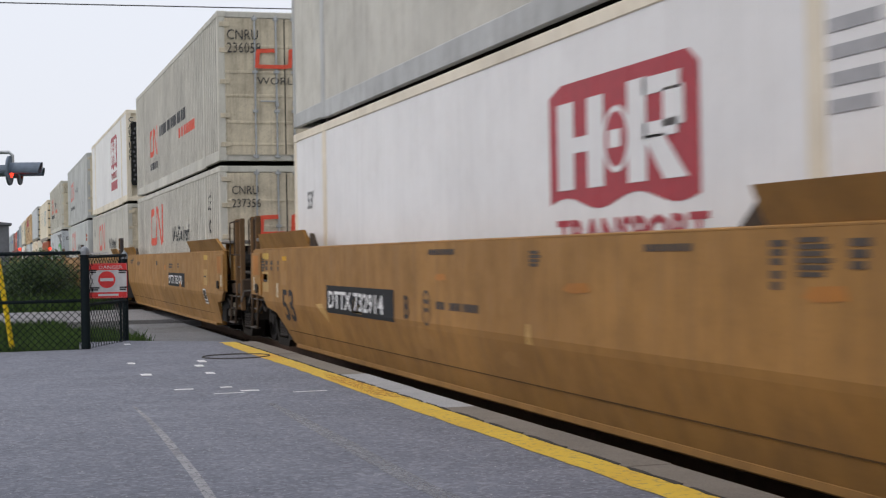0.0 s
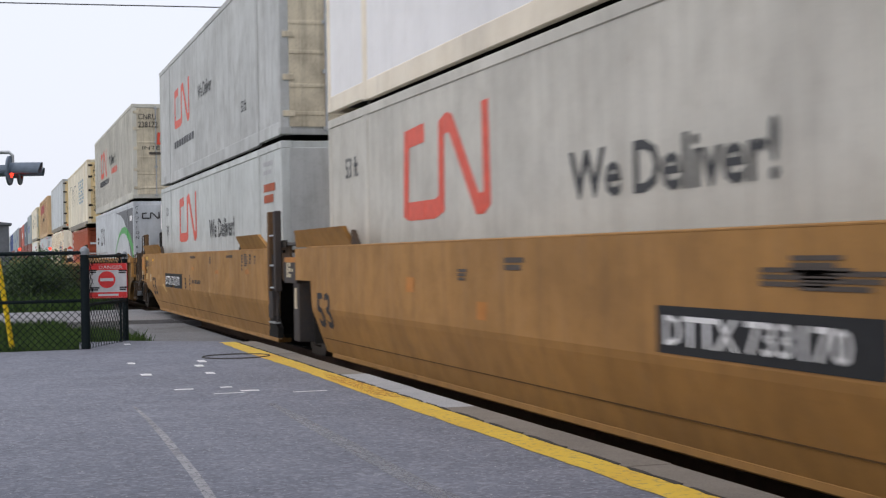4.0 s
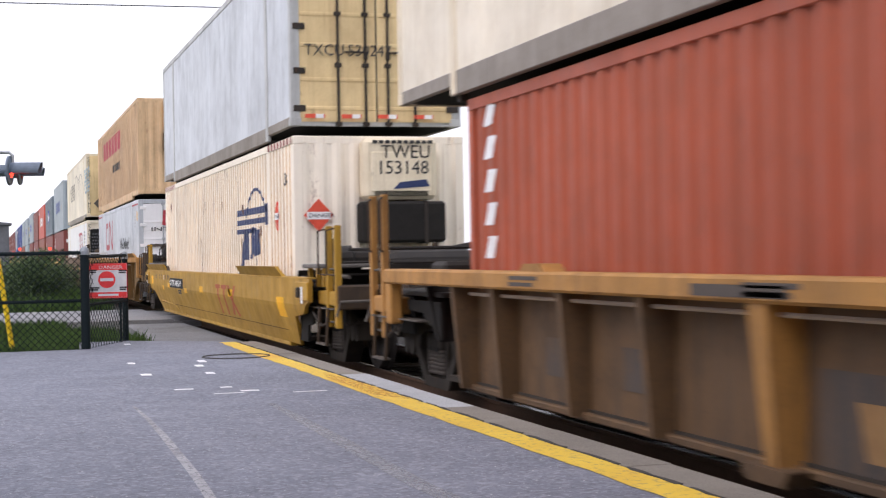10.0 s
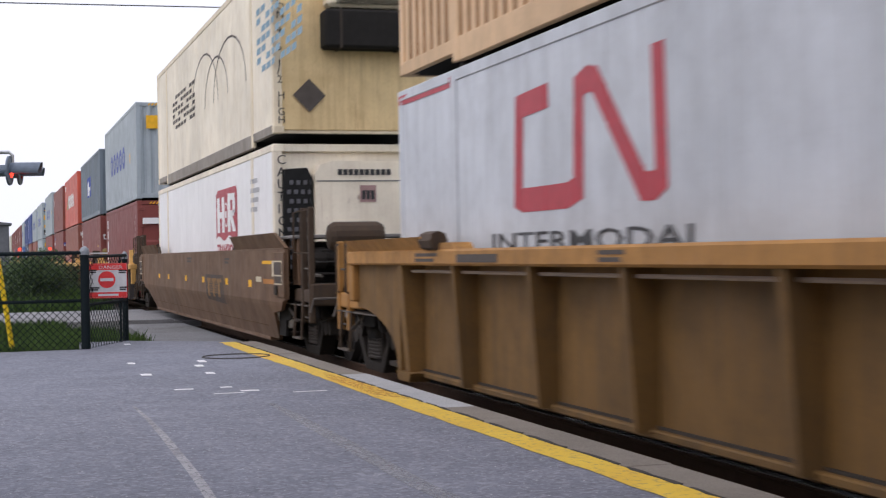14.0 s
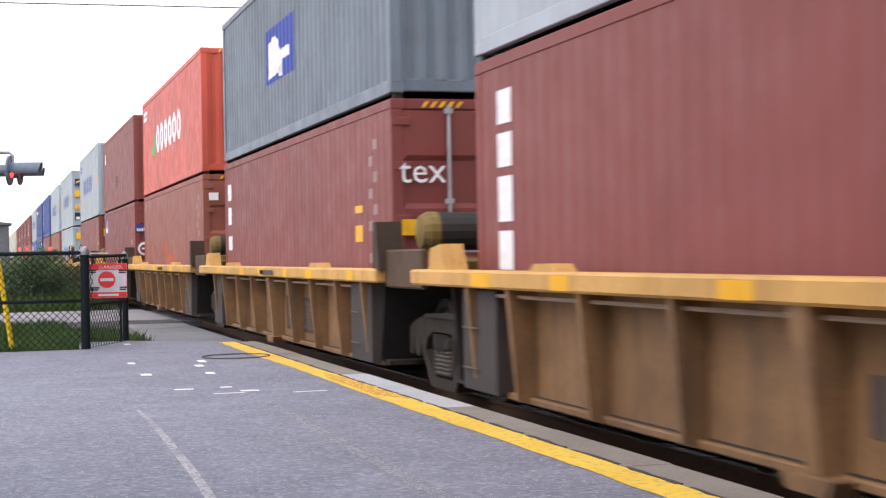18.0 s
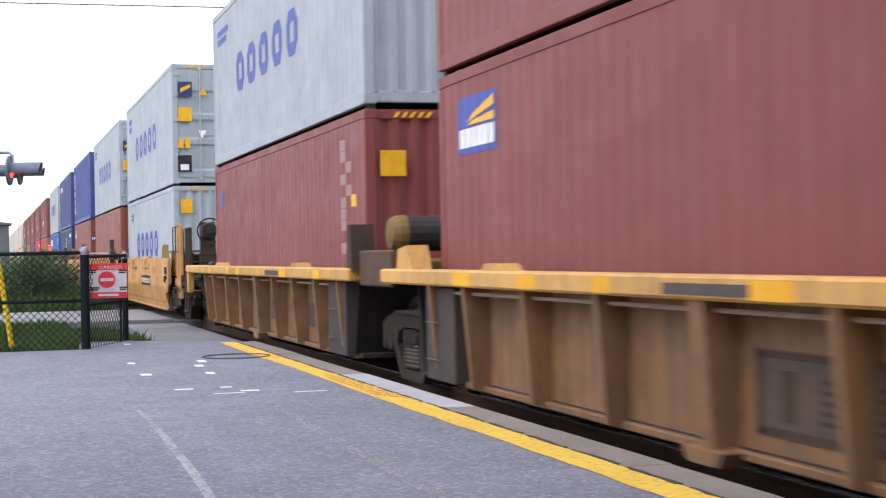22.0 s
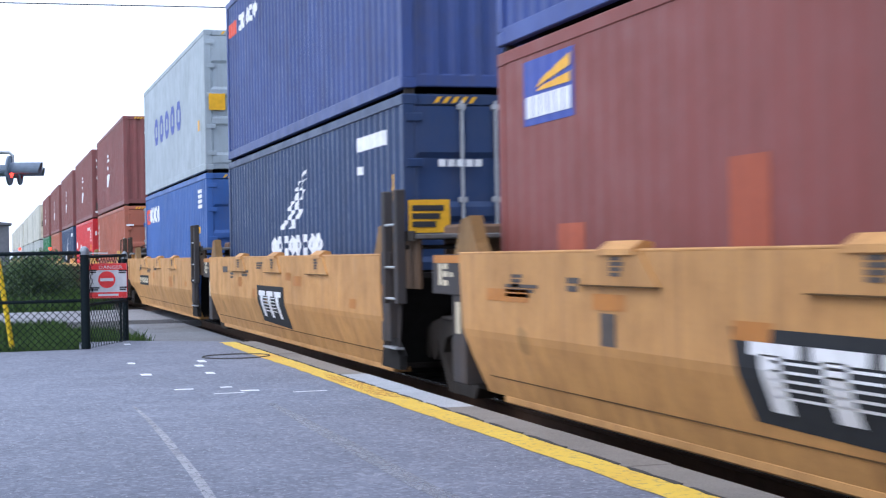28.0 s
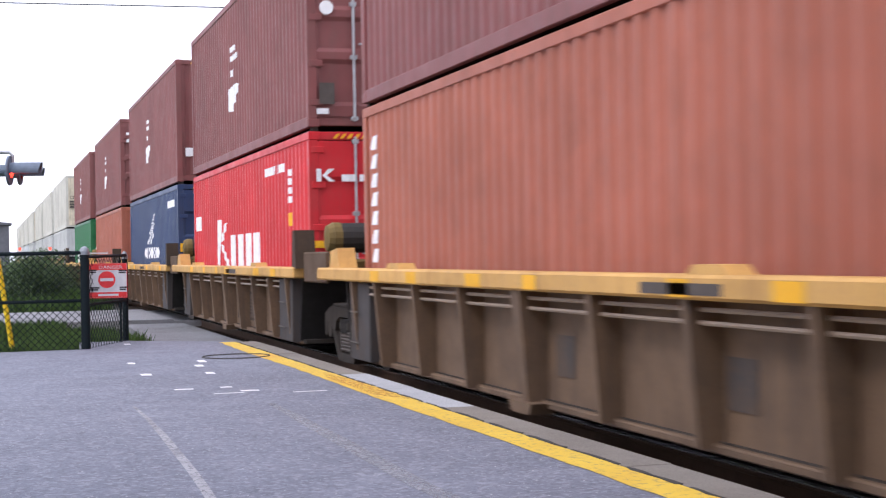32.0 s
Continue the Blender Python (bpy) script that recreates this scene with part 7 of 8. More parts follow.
def arch(c, s, fr, L, W, H):
    """Charcoal field cut by a pale hill, with a green arch across."""
    hill = [(9.4, 2.72), (10.4, 2.68), (11.6, 2.6), (12.6, 2.45), (13.4, 2.2), (14.1, 1.85), (14.7, 1.5), (15.3, 1.0), (15.6, 0.4)]
    stamp(c, s, [hill[i:i + 2] + [(16.05, hill[i + 1][1]), (16.05, hill[i][1])] for i in range(len(hill) - 1)], CHARCOAL, "charcoal_field")
    g0 = [(8.9, 1.1), (9.5, 1.45), (10.15, 1.72), (11.0, 2.0), (12.0, 2.16), (13.0, 2.2), (14.0, 2.12), (15.0, 1.9), (16.08, 1.5)]
    th = [0.06, 0.08, 0.1, 0.13, 0.17, 0.22, 0.27, 0.32, 0.38]
    stamp(c, s, [[g0[i], g0[i + 1], (g0[i + 1][0], g0[i + 1][1] - th[i + 1]), (g0[i][0], g0[i][1] - th[i])] for i in range(len(g0) - 1)], GREENMARK, "green_arch", lift=0.009)
    stamp(c, s, [rect(14.9, 2.33, 0.8, 0.16)], WHITE, "label_panel", lift=0.009)


container(91.1, LOW, SPAN53, W53, HC, COOLGR, "flat", "reefer", "grey refrigerated 53-foot container with a green arch", endm=COOLGR, unit=(-0.48, 0.95, 2.0, 2.85), tank=(1.4, 1.95),
          marks=[band(2.65, 1.68, 1.7, 0.68, INK), arch, band_front(0.26, 2.36, 0.52, 0.2, INK), down("CAUTION 96", 0.06, 2.65, 0.1, 0.15, INK, True), fsh([rect(1.18, 2.36, 1.0, 0.05)], AMBER, lift=0.356), fsh([rect(1.18, 2.31, 1.0, 0.05)], REDMARK, lift=0.356), fsh(blocks(1.3, 2.72, 0.65, 0.07, 7), INK, lift=0.356), sh(bars(0.8, 1.75, 1.0, 0.25, 2), FADED)])
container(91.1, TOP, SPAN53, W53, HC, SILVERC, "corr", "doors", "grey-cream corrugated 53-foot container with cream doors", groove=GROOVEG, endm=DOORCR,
          marks=[band(3.3, 1.25, 2.7, 1.0, REDMARK), txt("We Deliver!", 7.3, 1.55, 0.34, INK, 1.1, bold=0.02), sh(blocks(8.2, 1.2, 2.2, 0.2, 6), REDMARK), sh(blocks(2.8, 0.95, 4.2, 0.2, 9), INK), ftxt("CNRU", 0.18, 2.42, 0.18, INK, 0.8), ftxt("238172", 0.18, 2.18, 0.18, INK, 0.8), band_front(0.75, 1.65, 1.25, 0.4, REDMARK), ftxt("INTERMODAL", 0.28, 1.5, 0.12, INK, 1.55), fsh(bars(0.5, 1.35, 1.4, 0.08, 1), FADED), ftxt("53 ft", 1.85, 0.55, 0.2, INK)])

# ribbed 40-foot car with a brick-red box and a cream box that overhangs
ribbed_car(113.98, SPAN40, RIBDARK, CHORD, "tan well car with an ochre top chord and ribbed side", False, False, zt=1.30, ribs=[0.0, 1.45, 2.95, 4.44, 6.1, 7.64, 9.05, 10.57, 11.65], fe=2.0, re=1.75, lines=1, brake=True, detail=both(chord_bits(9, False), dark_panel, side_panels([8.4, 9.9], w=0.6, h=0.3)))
container(113.98, LOWSTD, SPAN40, W40, STD, BRICKR, "deep", "iso", "brick-red corrugated 40-foot container", marks=[sh([rect(0.4, 1.1 + 0.3 * i, 0.26, 0.2, 0.05) for i in range(5)], LETTER), fsh(bars(0.12, 1.85, 0.7, 0.09, 1) + bars(1.3, 1.85, 0.85, 0.09, 1) + bars(1.25, 1.35, 0.85, 0.28, 3), LETTER)])


def loops(x0):
    def f(c, s, fr, L, W, H):
        q = []
        for cx, rx, ry in ((x0, 1.9, 1.1), (x0 + 1.6, 1.5, 0.85), (x0 + 3.2, 1.9, 1.0)):
            q += ribbon([(cx + rx * math.cos(k * 0.2617), 1.2 + ry * math.sin(k * 0.2617)) for k in range(13)], 0.04)
        stamp(c, s, q, FADED, "line_figure")
        stamp(c, s, [rect(x0 + 6.2 + 0.42 * i, 1.15 + 0.16 * j, 0.34, 0.1, 0.04) for i in range(9) for j in range(7) if (i * 3 + j * 5) % 4], plain("faded_blue_marking", (0.2, 0.33, 0.42), 0.6), "brand_block")
    return f


container(112.2, LOWSTD + STD + 0.06, SPAN53, W53, HC, CREAMW, "flat", "doors", "cream 53-foot container with stained yellow doors", cut=0.09, endm=YCREAM, edge=CREAM, rodm=STEEL, hingem=STEEL, railm=TAUPE,
          marks=[loops(3.2), down("TNXU 735354", 0.24, 2.5, 0.16, 0.19, INK, True, 0.03), fsh(blocks(0.62, 2.3, 1.5, 0.2, 5) + blocks(0.62, 2.0, 1.5, 0.18, 6), FADED), fsh([rect(0.9, 0.42, 0.3, 0.05), rect(1.55, 0.42, 0.3, 0.05)], REDMARK), fsh([rect(1.62, 1.3, 0.34, 0.42), rect(0.88, 1.05, 0.2, 0.15), rect(1.7, 1.02, 0.18, 0.13)], AMBER), fsh(bars(1.66, 1.36, 0.26, 0.3, 3), INK, lift=0.034)])

# bright yellow car with a rust-streaked reefer
smooth_car(134.15, SPAN53, YELLOW, "bright yellow well car with flush sides", False, False, zt=1.15, flaps=False,
           detail=both(plate(12.8, 0.8, 2.35, 0.21, "DTTX 469509"),
                       lambda car, L, zt, zb: stamp(car, car_face(), [rect(-5.75, 0.9, 0.55, 0.07), rect(-5.55, 0.45, 0.16, 0.45, 0.02), rect(-5.05, 0.9, 0.55, 0.07), rect(-4.85, 0.45, 0.16, 0.45, 0.02), [(-4.4, 0.97), (-4.2, 0.97), (-3.5, 0.46), (-3.7, 0.46)], [(-3.7, 0.97), (-3.5, 0.97), (-4.1, 0.46), (-4.3, 0.46)]], PRIMER, "block_mark"),
                       lambda car, L, zt, zb: stamp(car, car_face(), [rect(-4.3, 0.78, 0.5, 0.13), rect(-7.9, 0.78, 0.5, 0.12), rect(-10.3, 0.72, 0.45, 0.1), rect(0.2, 0.6, 0.55, 0.28), rect(-14.3, 0.72, 0.3, 0.1)], OCHRE, "reflective_patch"),
                       lambda car, L, zt, zb: (stamp(car, car_face(), [rect(-16.66, 0.83, 0.42, 0.2), rect(-13.25, 0.79, 0.46, 0.1)], OCHRE, "reflective_patch"), stamp(car, car_face(), [rect(-14.05, 0.96, 0.1, 0.1)], LETTER, "label"),
                                               [stamp(car, car_face(), bars(-x, 0.97, w, 0.1, r), FADED, "stencil") for x, w, r in ((15.65, 0.14, 2), (14.95, 0.14, 2), (14.5, 0.16, 2), (13.7, 0.16, 2), (13.3, 0.36, 4))], stamp(car, car_face(), bars(-11.4, 0.68, 0.7, 0.09, 2), FADED, "stencil"),
                                               part("pressed_seam", Build().path([(-WELL + 0.1, 15.3, 0.44), (-WELL + 0.112, 12.7, 0.4), (-WELL + 0.146, 12.4, 0.29)], 0.012, 5), YELLOW, car)),
                       lambda car, L, zt, zb: guide_flap(car, -0.6, 3.0, zt, YELLOW, 0.16, 0.1), lambda car, L, zt, zb: guide_flap(car, L - 2.6, L + 1.2, zt, YELLOW, 0.16, 0.1)), tall=1.82, brake=False)


def swirl(c, s, fr, L, W, H):
    q = [rect(11.0, 1.86, 3.0, 0.11), rect(11.0, 1.7, 2.9, 0.09), rect(10.95, 1.55, 2.0, 0.08), rect(13.75, 1.66, 0.28, 0.34)]
    q += [[(11.25, 0.9), (11.6, 0.95), (12.05, 1.6), (11.7, 1.6)], [(11.7, 1.1), (12.15, 1.1), (12.1, 1.62), (11.8, 1.62)], [(12.3, 1.12), (12.55, 1.12), (12.75, 1.65), (12.5, 1.65)], [(12.65, 1.15), (13.3, 1.2), (13.25, 1.6), (12.75, 1.6)]]
    stamp(c, s, q, NAVYMARK, "navy_wing_mark")
    stamp(c, s, ribbon([(12.9 + 0.95 * math.cos(k * 0.22 + 0.4), 1.65 + 0.62 * math.sin(k * 0.22 + 0.4)) for k in range(13)], 0.05) + ribbon([(12.75, 0.8), (12.95, 1.1)], 0.06), NAVYMARK, "ring_mark", lift=0.009)


def rust_spots(seed, n=16):
    """Rust-through spots with short runs below them."""
    def f(c, s, fr, L, W, H):
        r = random.Random(seed)
        q = []
        for i in range(n):
            x, y, a, h = r.uniform(0.5, L - 0.5), r.uniform(1.2, 2.6), r.uniform(0.02, 0.06), r.uniform(0.05, 0.2)
            q.append([(x - a, y), (x - a * 0.5, y + a), (x + a * 0.7, y + a * 0.8), (x + a, y - 0.2 * a), (x + a * 0.3, y - h), (x - a * 0.2, y - h * 0.8)])
        stamp(c, s, q, RUSTSPOT, "rust_spot", lift=0.005)
    return f


def diamond(x, y, r, front=False, lift=0.008):
    def f(c, s, fr, L, W, H):
        face = fr if front else s
        stamp(c, face, [[(x - r, y), (x, y - r * 1.1), (x + r, y), (x, y + r * 1.1)]], REDMARK, "warning_diamond", lift=lift)
        stamp(c, face, [rect(x - r * 0.8, y - 0.28 * r, 1.6 * r, 0.5 * r)], WHITE, "warning_band", lift=lift + 0.003)
        words(c, face, "DANGER", x - 0.68 * r, y - 0.15 * r, 0.28 * r, INK, stretch=1.1, lift=lift + 0.006)
    return f


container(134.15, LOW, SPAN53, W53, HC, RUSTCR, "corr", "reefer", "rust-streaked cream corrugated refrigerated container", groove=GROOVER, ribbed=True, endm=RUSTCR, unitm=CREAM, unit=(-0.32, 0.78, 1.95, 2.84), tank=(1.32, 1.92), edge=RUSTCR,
          marks=[swirl, rust_spots(41), sh([rect(0.03, 2.79, 1.9, 0.1), rect(14.2, 2.79, 1.9, 0.1)], PRIMERF, "primed_rail", lift=0.01), diamond(14.8, 1.77, 0.21), diamond(0.36, 1.74, 0.22, True, 0.02), txt("53", 15.3, 2.2, 0.2, INK), ftxt("TWEU", 1.22, 2.55, 0.2, INK, 0.95, lift=0.36), ftxt("153148", 1.15, 2.32, 0.2, INK, 0.95, lift=0.36), fsh(blocks(1.1, 2.76, 0.9, 0.05, 10), INK, lift=0.36), fsh([[(1.4, 2.1), (1.95, 2.14), (1.9, 2.24), (1.5, 2.2)]], NAVYMARK, lift=0.36)])
container(134.25, TOP, SPAN53, W53, HC, COOLGR, "flat", "doors", "plain grey 53-foot container with stained doors", cut=0.09, endm=YCREAM, edge=SILVER, rodm=STEEL, hingem=STEEL, railm=TAUPE,
          marks=[ftxt("TXCU", 0.2, 1.12, 0.17, INK, 0.95), ftxt("530247", 0.85, 1.12, 0.17, INK, 0.95), fsh([rect(0.2 + 0.55 * i, 0.2, 0.3, 0.06) for i in range(4)], REDMARK), fsh([rect(0.36 + 0.55 * i, 0.2, 0.12, 0.06) for i in range(4)], WHITE, lift=0.034)])

# ribbed car, silver box below a tan one
def rib_labels(car, L, zt, zb):
    """Placards, stencils and yellow labels on the set-back plates near the leading end."""
    s = plate_face(0.265)
    stamp(car, s, [rect(-0.72, 0.62, 0.34, 0.26)], PANEL, "placard")
    stamp(car, s, bars(-1.6, 0.75, 0.35, 0.2, 4), FADED, "stencil")
    stamp(car, s, [rect(0.42, 1.02, 0.6, 0.22)], OCHRE, "label")
    stamp(car, s, bars(1.1, 1.0, 0.5, 0.08, 2), FADED, "stencil")
    stamp(car, s, [rect(0.7, 0.86, 0.3, 0.1)], SMUDGE, "faded_panel")


ribbed_car(157.25, SPAN53, RIBBROWN, CHORD, "ochre-brown well car with wide-set ribs and a brake wheel", False, False, ribs=[-0.5, 1.65, 3.57, 5.47, 7.6, 9.65, 11.45, 13.4, 15.2], flaps=True, brake=True, arch=True,
           detail=both(chord_bits(15, False), rib_labels, lambda car, L, zt, zb: (words(car, plate_face(0.265), "53", -2.78, 0.66, 0.32, MARKGREY, stretch=1.3, bold=0.03), stamp(car, plate_face(0.265), [rect(-5.67, 0.68, 1.55, 0.29)], SMUDGE, "faded_panel"), stamp(car, plate_face(0.265), [rect(-5.5, 0.72, 0.2, 0.2), rect(-4.45, 0.72, 0.2, 0.2)] + [rect(-5.15, 0.74 + 0.05 * i, 0.55, 0.02) for i in range(4)], TANMARK, "block_mark", lift=0.007))))
container(157.25, LOW, SPAN53, W53, HC, COOLGR, "flat", "doors", "silver 53-foot container with red ribbon mark and red top corners", endm=WHITE, edge=COOLGR, rodm=GALV,
          marks=[band(3.67, 1.48, 2.9, 1.05, CRIMSON), txt("We Deliver!", 9.6, 1.48, 0.36, INK, 1.26, bold=0.02), txt("INTERMODAL", 3.0, 1.16, 0.16, INK, 3.0), sh([rect(15.5, 2.28, 0.26, 0.28)], AMBER), sh(bars(14.8, 2.1, 0.5, 0.34, 4, 1.0), LABELW), sh([rect(14.2, 2.74, 1.9, 0.1), rect(0.05, 2.74, 1.9, 0.1)], CRIMSON),
                 band_front(0.7, 2.12, 1.34, 0.48, CRIMSON), ftxt("INTERMODAL", 0.34, 1.96, 0.12, INK, 2.05, lift=0.035), ftxt("CNRU", 2.03, 2.42, 0.15, INK, 0.75), ftxt("282526", 2.03, 2.22, 0.15, INK, 0.75), fsh(bars(0.32, 1.5, 0.75, 0.08, 1), FADED), fsh([[(2.05, 1.7), (2.3, 1.48), (2.55, 1.7), (2.3, 1.94)]], WHITE, lift=0.04)])
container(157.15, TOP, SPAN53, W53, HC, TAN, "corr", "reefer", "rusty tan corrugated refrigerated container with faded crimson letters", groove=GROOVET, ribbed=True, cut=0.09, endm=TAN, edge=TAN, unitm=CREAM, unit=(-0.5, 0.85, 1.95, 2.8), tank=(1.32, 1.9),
          marks=[sh(blocks(3.0, 1.85, 7.2, 0.62, 6, 0.22), CRIMSON, "faded_brand_block"), sh(blocks(7.0, 1.2, 3.0, 0.26, 7), FADED), fsh([[(1.2, 0.6), (1.43, 0.36), (1.66, 0.6), (1.43, 0.84)]], WHITE, lift=0.02)])

# dull brown car
smooth_car(180.75, SPAN53, DKBROWN, "dull dark brown well car with flush sides", False, False, detail=both(end_reservoir, brandpanel(5.45, 0.68, 2.2, 0.46, SMUDGE, TANMARK), stencils(17, n=2, patches=0), lambda car, L, zt, zb: stamp(car, car_face(), [rect(-x, 0.98, 0.3, 0.11) for x in (0.6, 5.9, 3.0, 8.5, 11.6, 13.5)], OCHRE, "reflective_patch"),
           lambda car, L, zt, zb: (stamp(car, car_face(), [rect(0.64, 1.34, 0.78, 0.05)], OCHRE, "reflective_patch"), stamp(car, car_face(), [rect(1.44, 1.16, 0.2, 0.23), rect(0.1, 1.07, 0.46, 0.08)], DOORLABEL, "label"), stamp(car, car_face(), [rect(0.72, 1.05, 0.97, 0.07)], ORANGE, "reflective_patch"))), tall=2.1)
container(180.75, LOW, SPAN53, W53, HC, WHITE, "flat", "nose", "white refrigerated container with a crimson shield mark", edge=CREAMW,
          marks=[emblem(10.0, 1.45, 2.55, 0.98, CRIMSON, WHITE), txt("TRANSPORT", 10.08, 1.18, 0.22, CRIMSON, 1.4, bold=0.03), sh(bars(14.0, 1.9, 0.8, 0.55, 4, 1.0), LABELW), down("CAUTION", 0.05, 2.58, 0.15, 0.19, INK, True), fsh(blocks(0.98, 2.4, 0.85, 0.09, 10), INK, lift=0.172), fsh([rect(1.33, 1.98, 0.26, 0.26)], LABELG, lift=0.17), fsh(blocks(1.36, 2.02, 0.2, 0.14, 3), INK, lift=0.174), fsh(blocks(1.24, 1.42, 0.44, 0.06, 7), FADED, lift=0.172)])
container(180.65, TOP, SPAN53, W53, HC, CREAMW, "flat", "reefer", "cream refrigerated container with stained end and line figures", cut=0.09, endm=YCREAM, edge=CREAM, railm=TAUPE, unitm=CREAM, unit=(-0.5, 0.85, 2.02, 2.85), tank=(1.38, 1.98),
          marks=[loops(8.5), sh([rect(3.2 + 0.5 * i, 1.2 + 0.14 * j, 0.38, 0.08, 0.05) for i in range(8) for j in range(6) if (i + 2 * j) % 5], FADED), down("CAUTION 9 6 1/2 HIGH", 0.06, 2.62, 0.12, 0.125, INK, True), fsh([[(0.3, 0.68), (0.56, 0.42), (0.82, 0.68), (0.56, 0.94)]], FADED, lift=0.02)])

# ---- five joined ribbed units with 40-foot boxes ----
G5 = "five-unit well cars"
RIB5 = [0.1, 1.45, 2.9, 4.4, 5.9, 7.42, 8.9, 10.4, 11.45]


def iso(u, z, H, mat, front, label, marks=(), edge=None, endm=None, side="deep"):
    st = fsh([[(0.35 + 0.1 * i, H - 0.1), (0.4 + 0.1 * i, H - 0.1), (0.45 + 0.1 * i, H - 0.03), (0.4 + 0.1 * i, H - 0.03)] for i in range(5)] + [[(1.7 + 0.1 * i, H - 0.1), (1.75 + 0.1 * i, H - 0.1), (1.8 + 0.1 * i, H - 0.03), (1.75 + 0.1 * i, H - 0.03)] for i in range(5)], AMBER, "hazard_stripe", lift=0.012)
    if mat in (MAROON, MAROON2, SALMON, ORRED, COSG):
        side = "mild"
    return container(u, z, SPAN40, W40, H, mat, side, front, label, edge=edge, endm=endm or mat, marks=[st, *marks], group="40-foot containers")


def five(us, mat, chord, label, seeds, lines):
    for i, u in enumerate(us):
        ribbed_car(u, SPAN40, mat, chord, label, i > 0, i < 4, zt=1.30, zb=0.25, ribs=RIB5, dark_ends=True, fe=1.75, re=1.75, tank=(i in (1, 2, 4)), group=G5,
                   detail=both(chord_bits(seeds + i), ttx_panel(5.6) if i % 2 else side_panels([5.6, 2.8], w=0.38, h=0.32)), gap=3.0, brake=(i == 0), lines=lines)


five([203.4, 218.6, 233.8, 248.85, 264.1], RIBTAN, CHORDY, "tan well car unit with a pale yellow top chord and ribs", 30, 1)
whitecol = lambda x: sh([rect(x, 0.95 + 0.36 * i, 0.22, 0.27, 0.04) for i in range(5)], LETTER, "lettering_column")
stickers = lambda x: sh([rect(x + 0.22 * (i % 2), 1.05 + 0.19 * i, 0.2, 0.12) for i in range(8)], LABELG, "label")
yl = lambda x, y: sh([rect(x, y, 0.24, 0.3)], AMBER, "amber_label")
beacon = lambda x, y: (lambda c, s, fr, L, W, H: (stamp(c, s, [rect(x, y, 1.12, 0.54)], BLUEMARK, "blue_sign"), stamp(c, s, [[(x + 0.3, y + 0.3), (x + 1.06, y + 0.4), (x + 1.06, y + 0.5), (x + 0.42, y + 0.36)], [(x + 0.3, y + 0.27), (x + 1.06, y + 0.27), (x + 1.06, y + 0.35), (x + 0.4, y + 0.3)]], AMBER, "sign_ray", lift=0.01), stamp(c, s, blocks(x + 0.06, y + 0.06, 1.0, 0.18, 6, 0.15), LETTER, "sign_block", lift=0.01)))
circle = lambda x, y, r: [(x + r * math.cos(k * 0.3), y + r * math.sin(k * 0.3)) for k in range(21)]
vcol = lambda x, y, n, w=0.26, h=0.26, g=0.06: [rect(x, y + (h + g) * i, w, h, 0.05) for i in range(n)]
iso(203.4, LOW, HC, MAROON, "iso", "maroon corrugated 40-foot container with a white letter column", [sh([rect(0.6, 1.0, 0.36, 0.34), rect(0.6, 1.42, 0.36, 0.4), rect(0.6, 1.9, 0.36, 0.3), rect(0.6, 2.28, 0.36, 0.3)], LETTER, "lettering_column"), stickers(11.2), fsh([rect(0.15, 2.2, 0.85, 0.18)], WHITE), yl(10.6, 1.2)])
iso(203.4, TOP, HC, COSG, "corr", "pale grey 40-foot container with blue brand rings", [sh(rings(2.6, 1.15, 5.6, 0.7, 5), BLUEMARK, "brand_ring"), fsh([rect(0.3, 2.1, 0.36, 0.4)], AMBER), yl(9.9, 1.2)])
iso(218.6, LOW, HC, MAROON, "iso", "maroon 40-foot container with bold white letters on its door", [sh([rect(0.37, 2.2, 0.36, 0.3), rect(0.37, 1.75, 0.36, 0.32), rect(0.37, 1.28, 0.4, 0.26)], LETTER, "lettering_column"), stickers(11.1), ftxt("tex", 0.08, 1.95, 0.3, LETTER, 1.0), fsh([rect(0.1, 1.36, 0.36, 0.18)], AMBER), sh([rect(10.42, 1.31, 0.36, 0.2), rect(10.42, 1.66, 0.36, 0.09)], AMBER, "amber_label")])
iso(218.6, TOP, STD, STEELB, "corr", "slate blue 40-foot container with a blue and white mark", [sh([rect(4.5, 0.93, 2.3, 0.86)], BLUEMARK, "blue_sign"), sh([[(4.6, 1.0), (5.9, 1.05), (5.8, 1.3), (5.3, 1.66), (4.7, 1.55)], rect(5.9, 1.2, 0.5, 0.16), rect(5.5, 0.96, 0.4, 0.16)], LETTER, "sign_shape", lift=0.01)])
iso(233.8, LOW, HC, SALMON, "iso", "faded red 40-foot container with patched paint", [stickers(11.1), yl(11.45, 1.15), sh([rect(4.73, 1.2, 1.0, 0.36), [(5.1, 0.98), (7.25, 1.0), (7.1, 1.28), (5.4, 1.22)]], PRIMER, "primer_patch"), fsh([rect(0.12, 2.35, 0.2, 0.16)], WHITE), fsh([rect(0.48, 1.95, 0.4, 0.43)], ORANGE), fsh([rect(0.48, 1.92, 0.4, 0.03)], BLUEMARK)])
iso(233.8, TOP, STD, ORRED, "corr", "orange-red 40-foot container with white brand blocks", [sh([[(2.2, 1.0), (3.2, 0.95), (3.25, 1.6)]], GREENMARK, "green_wedge"), sh(rings(3.45, 0.98, 5.2, 0.7, 6, 0.2, 0.36), LETTER, "brand_ring"), sh(bars(0.3, 2.05, 1.1, 0.26, 2), LETTER, "small_sign")])
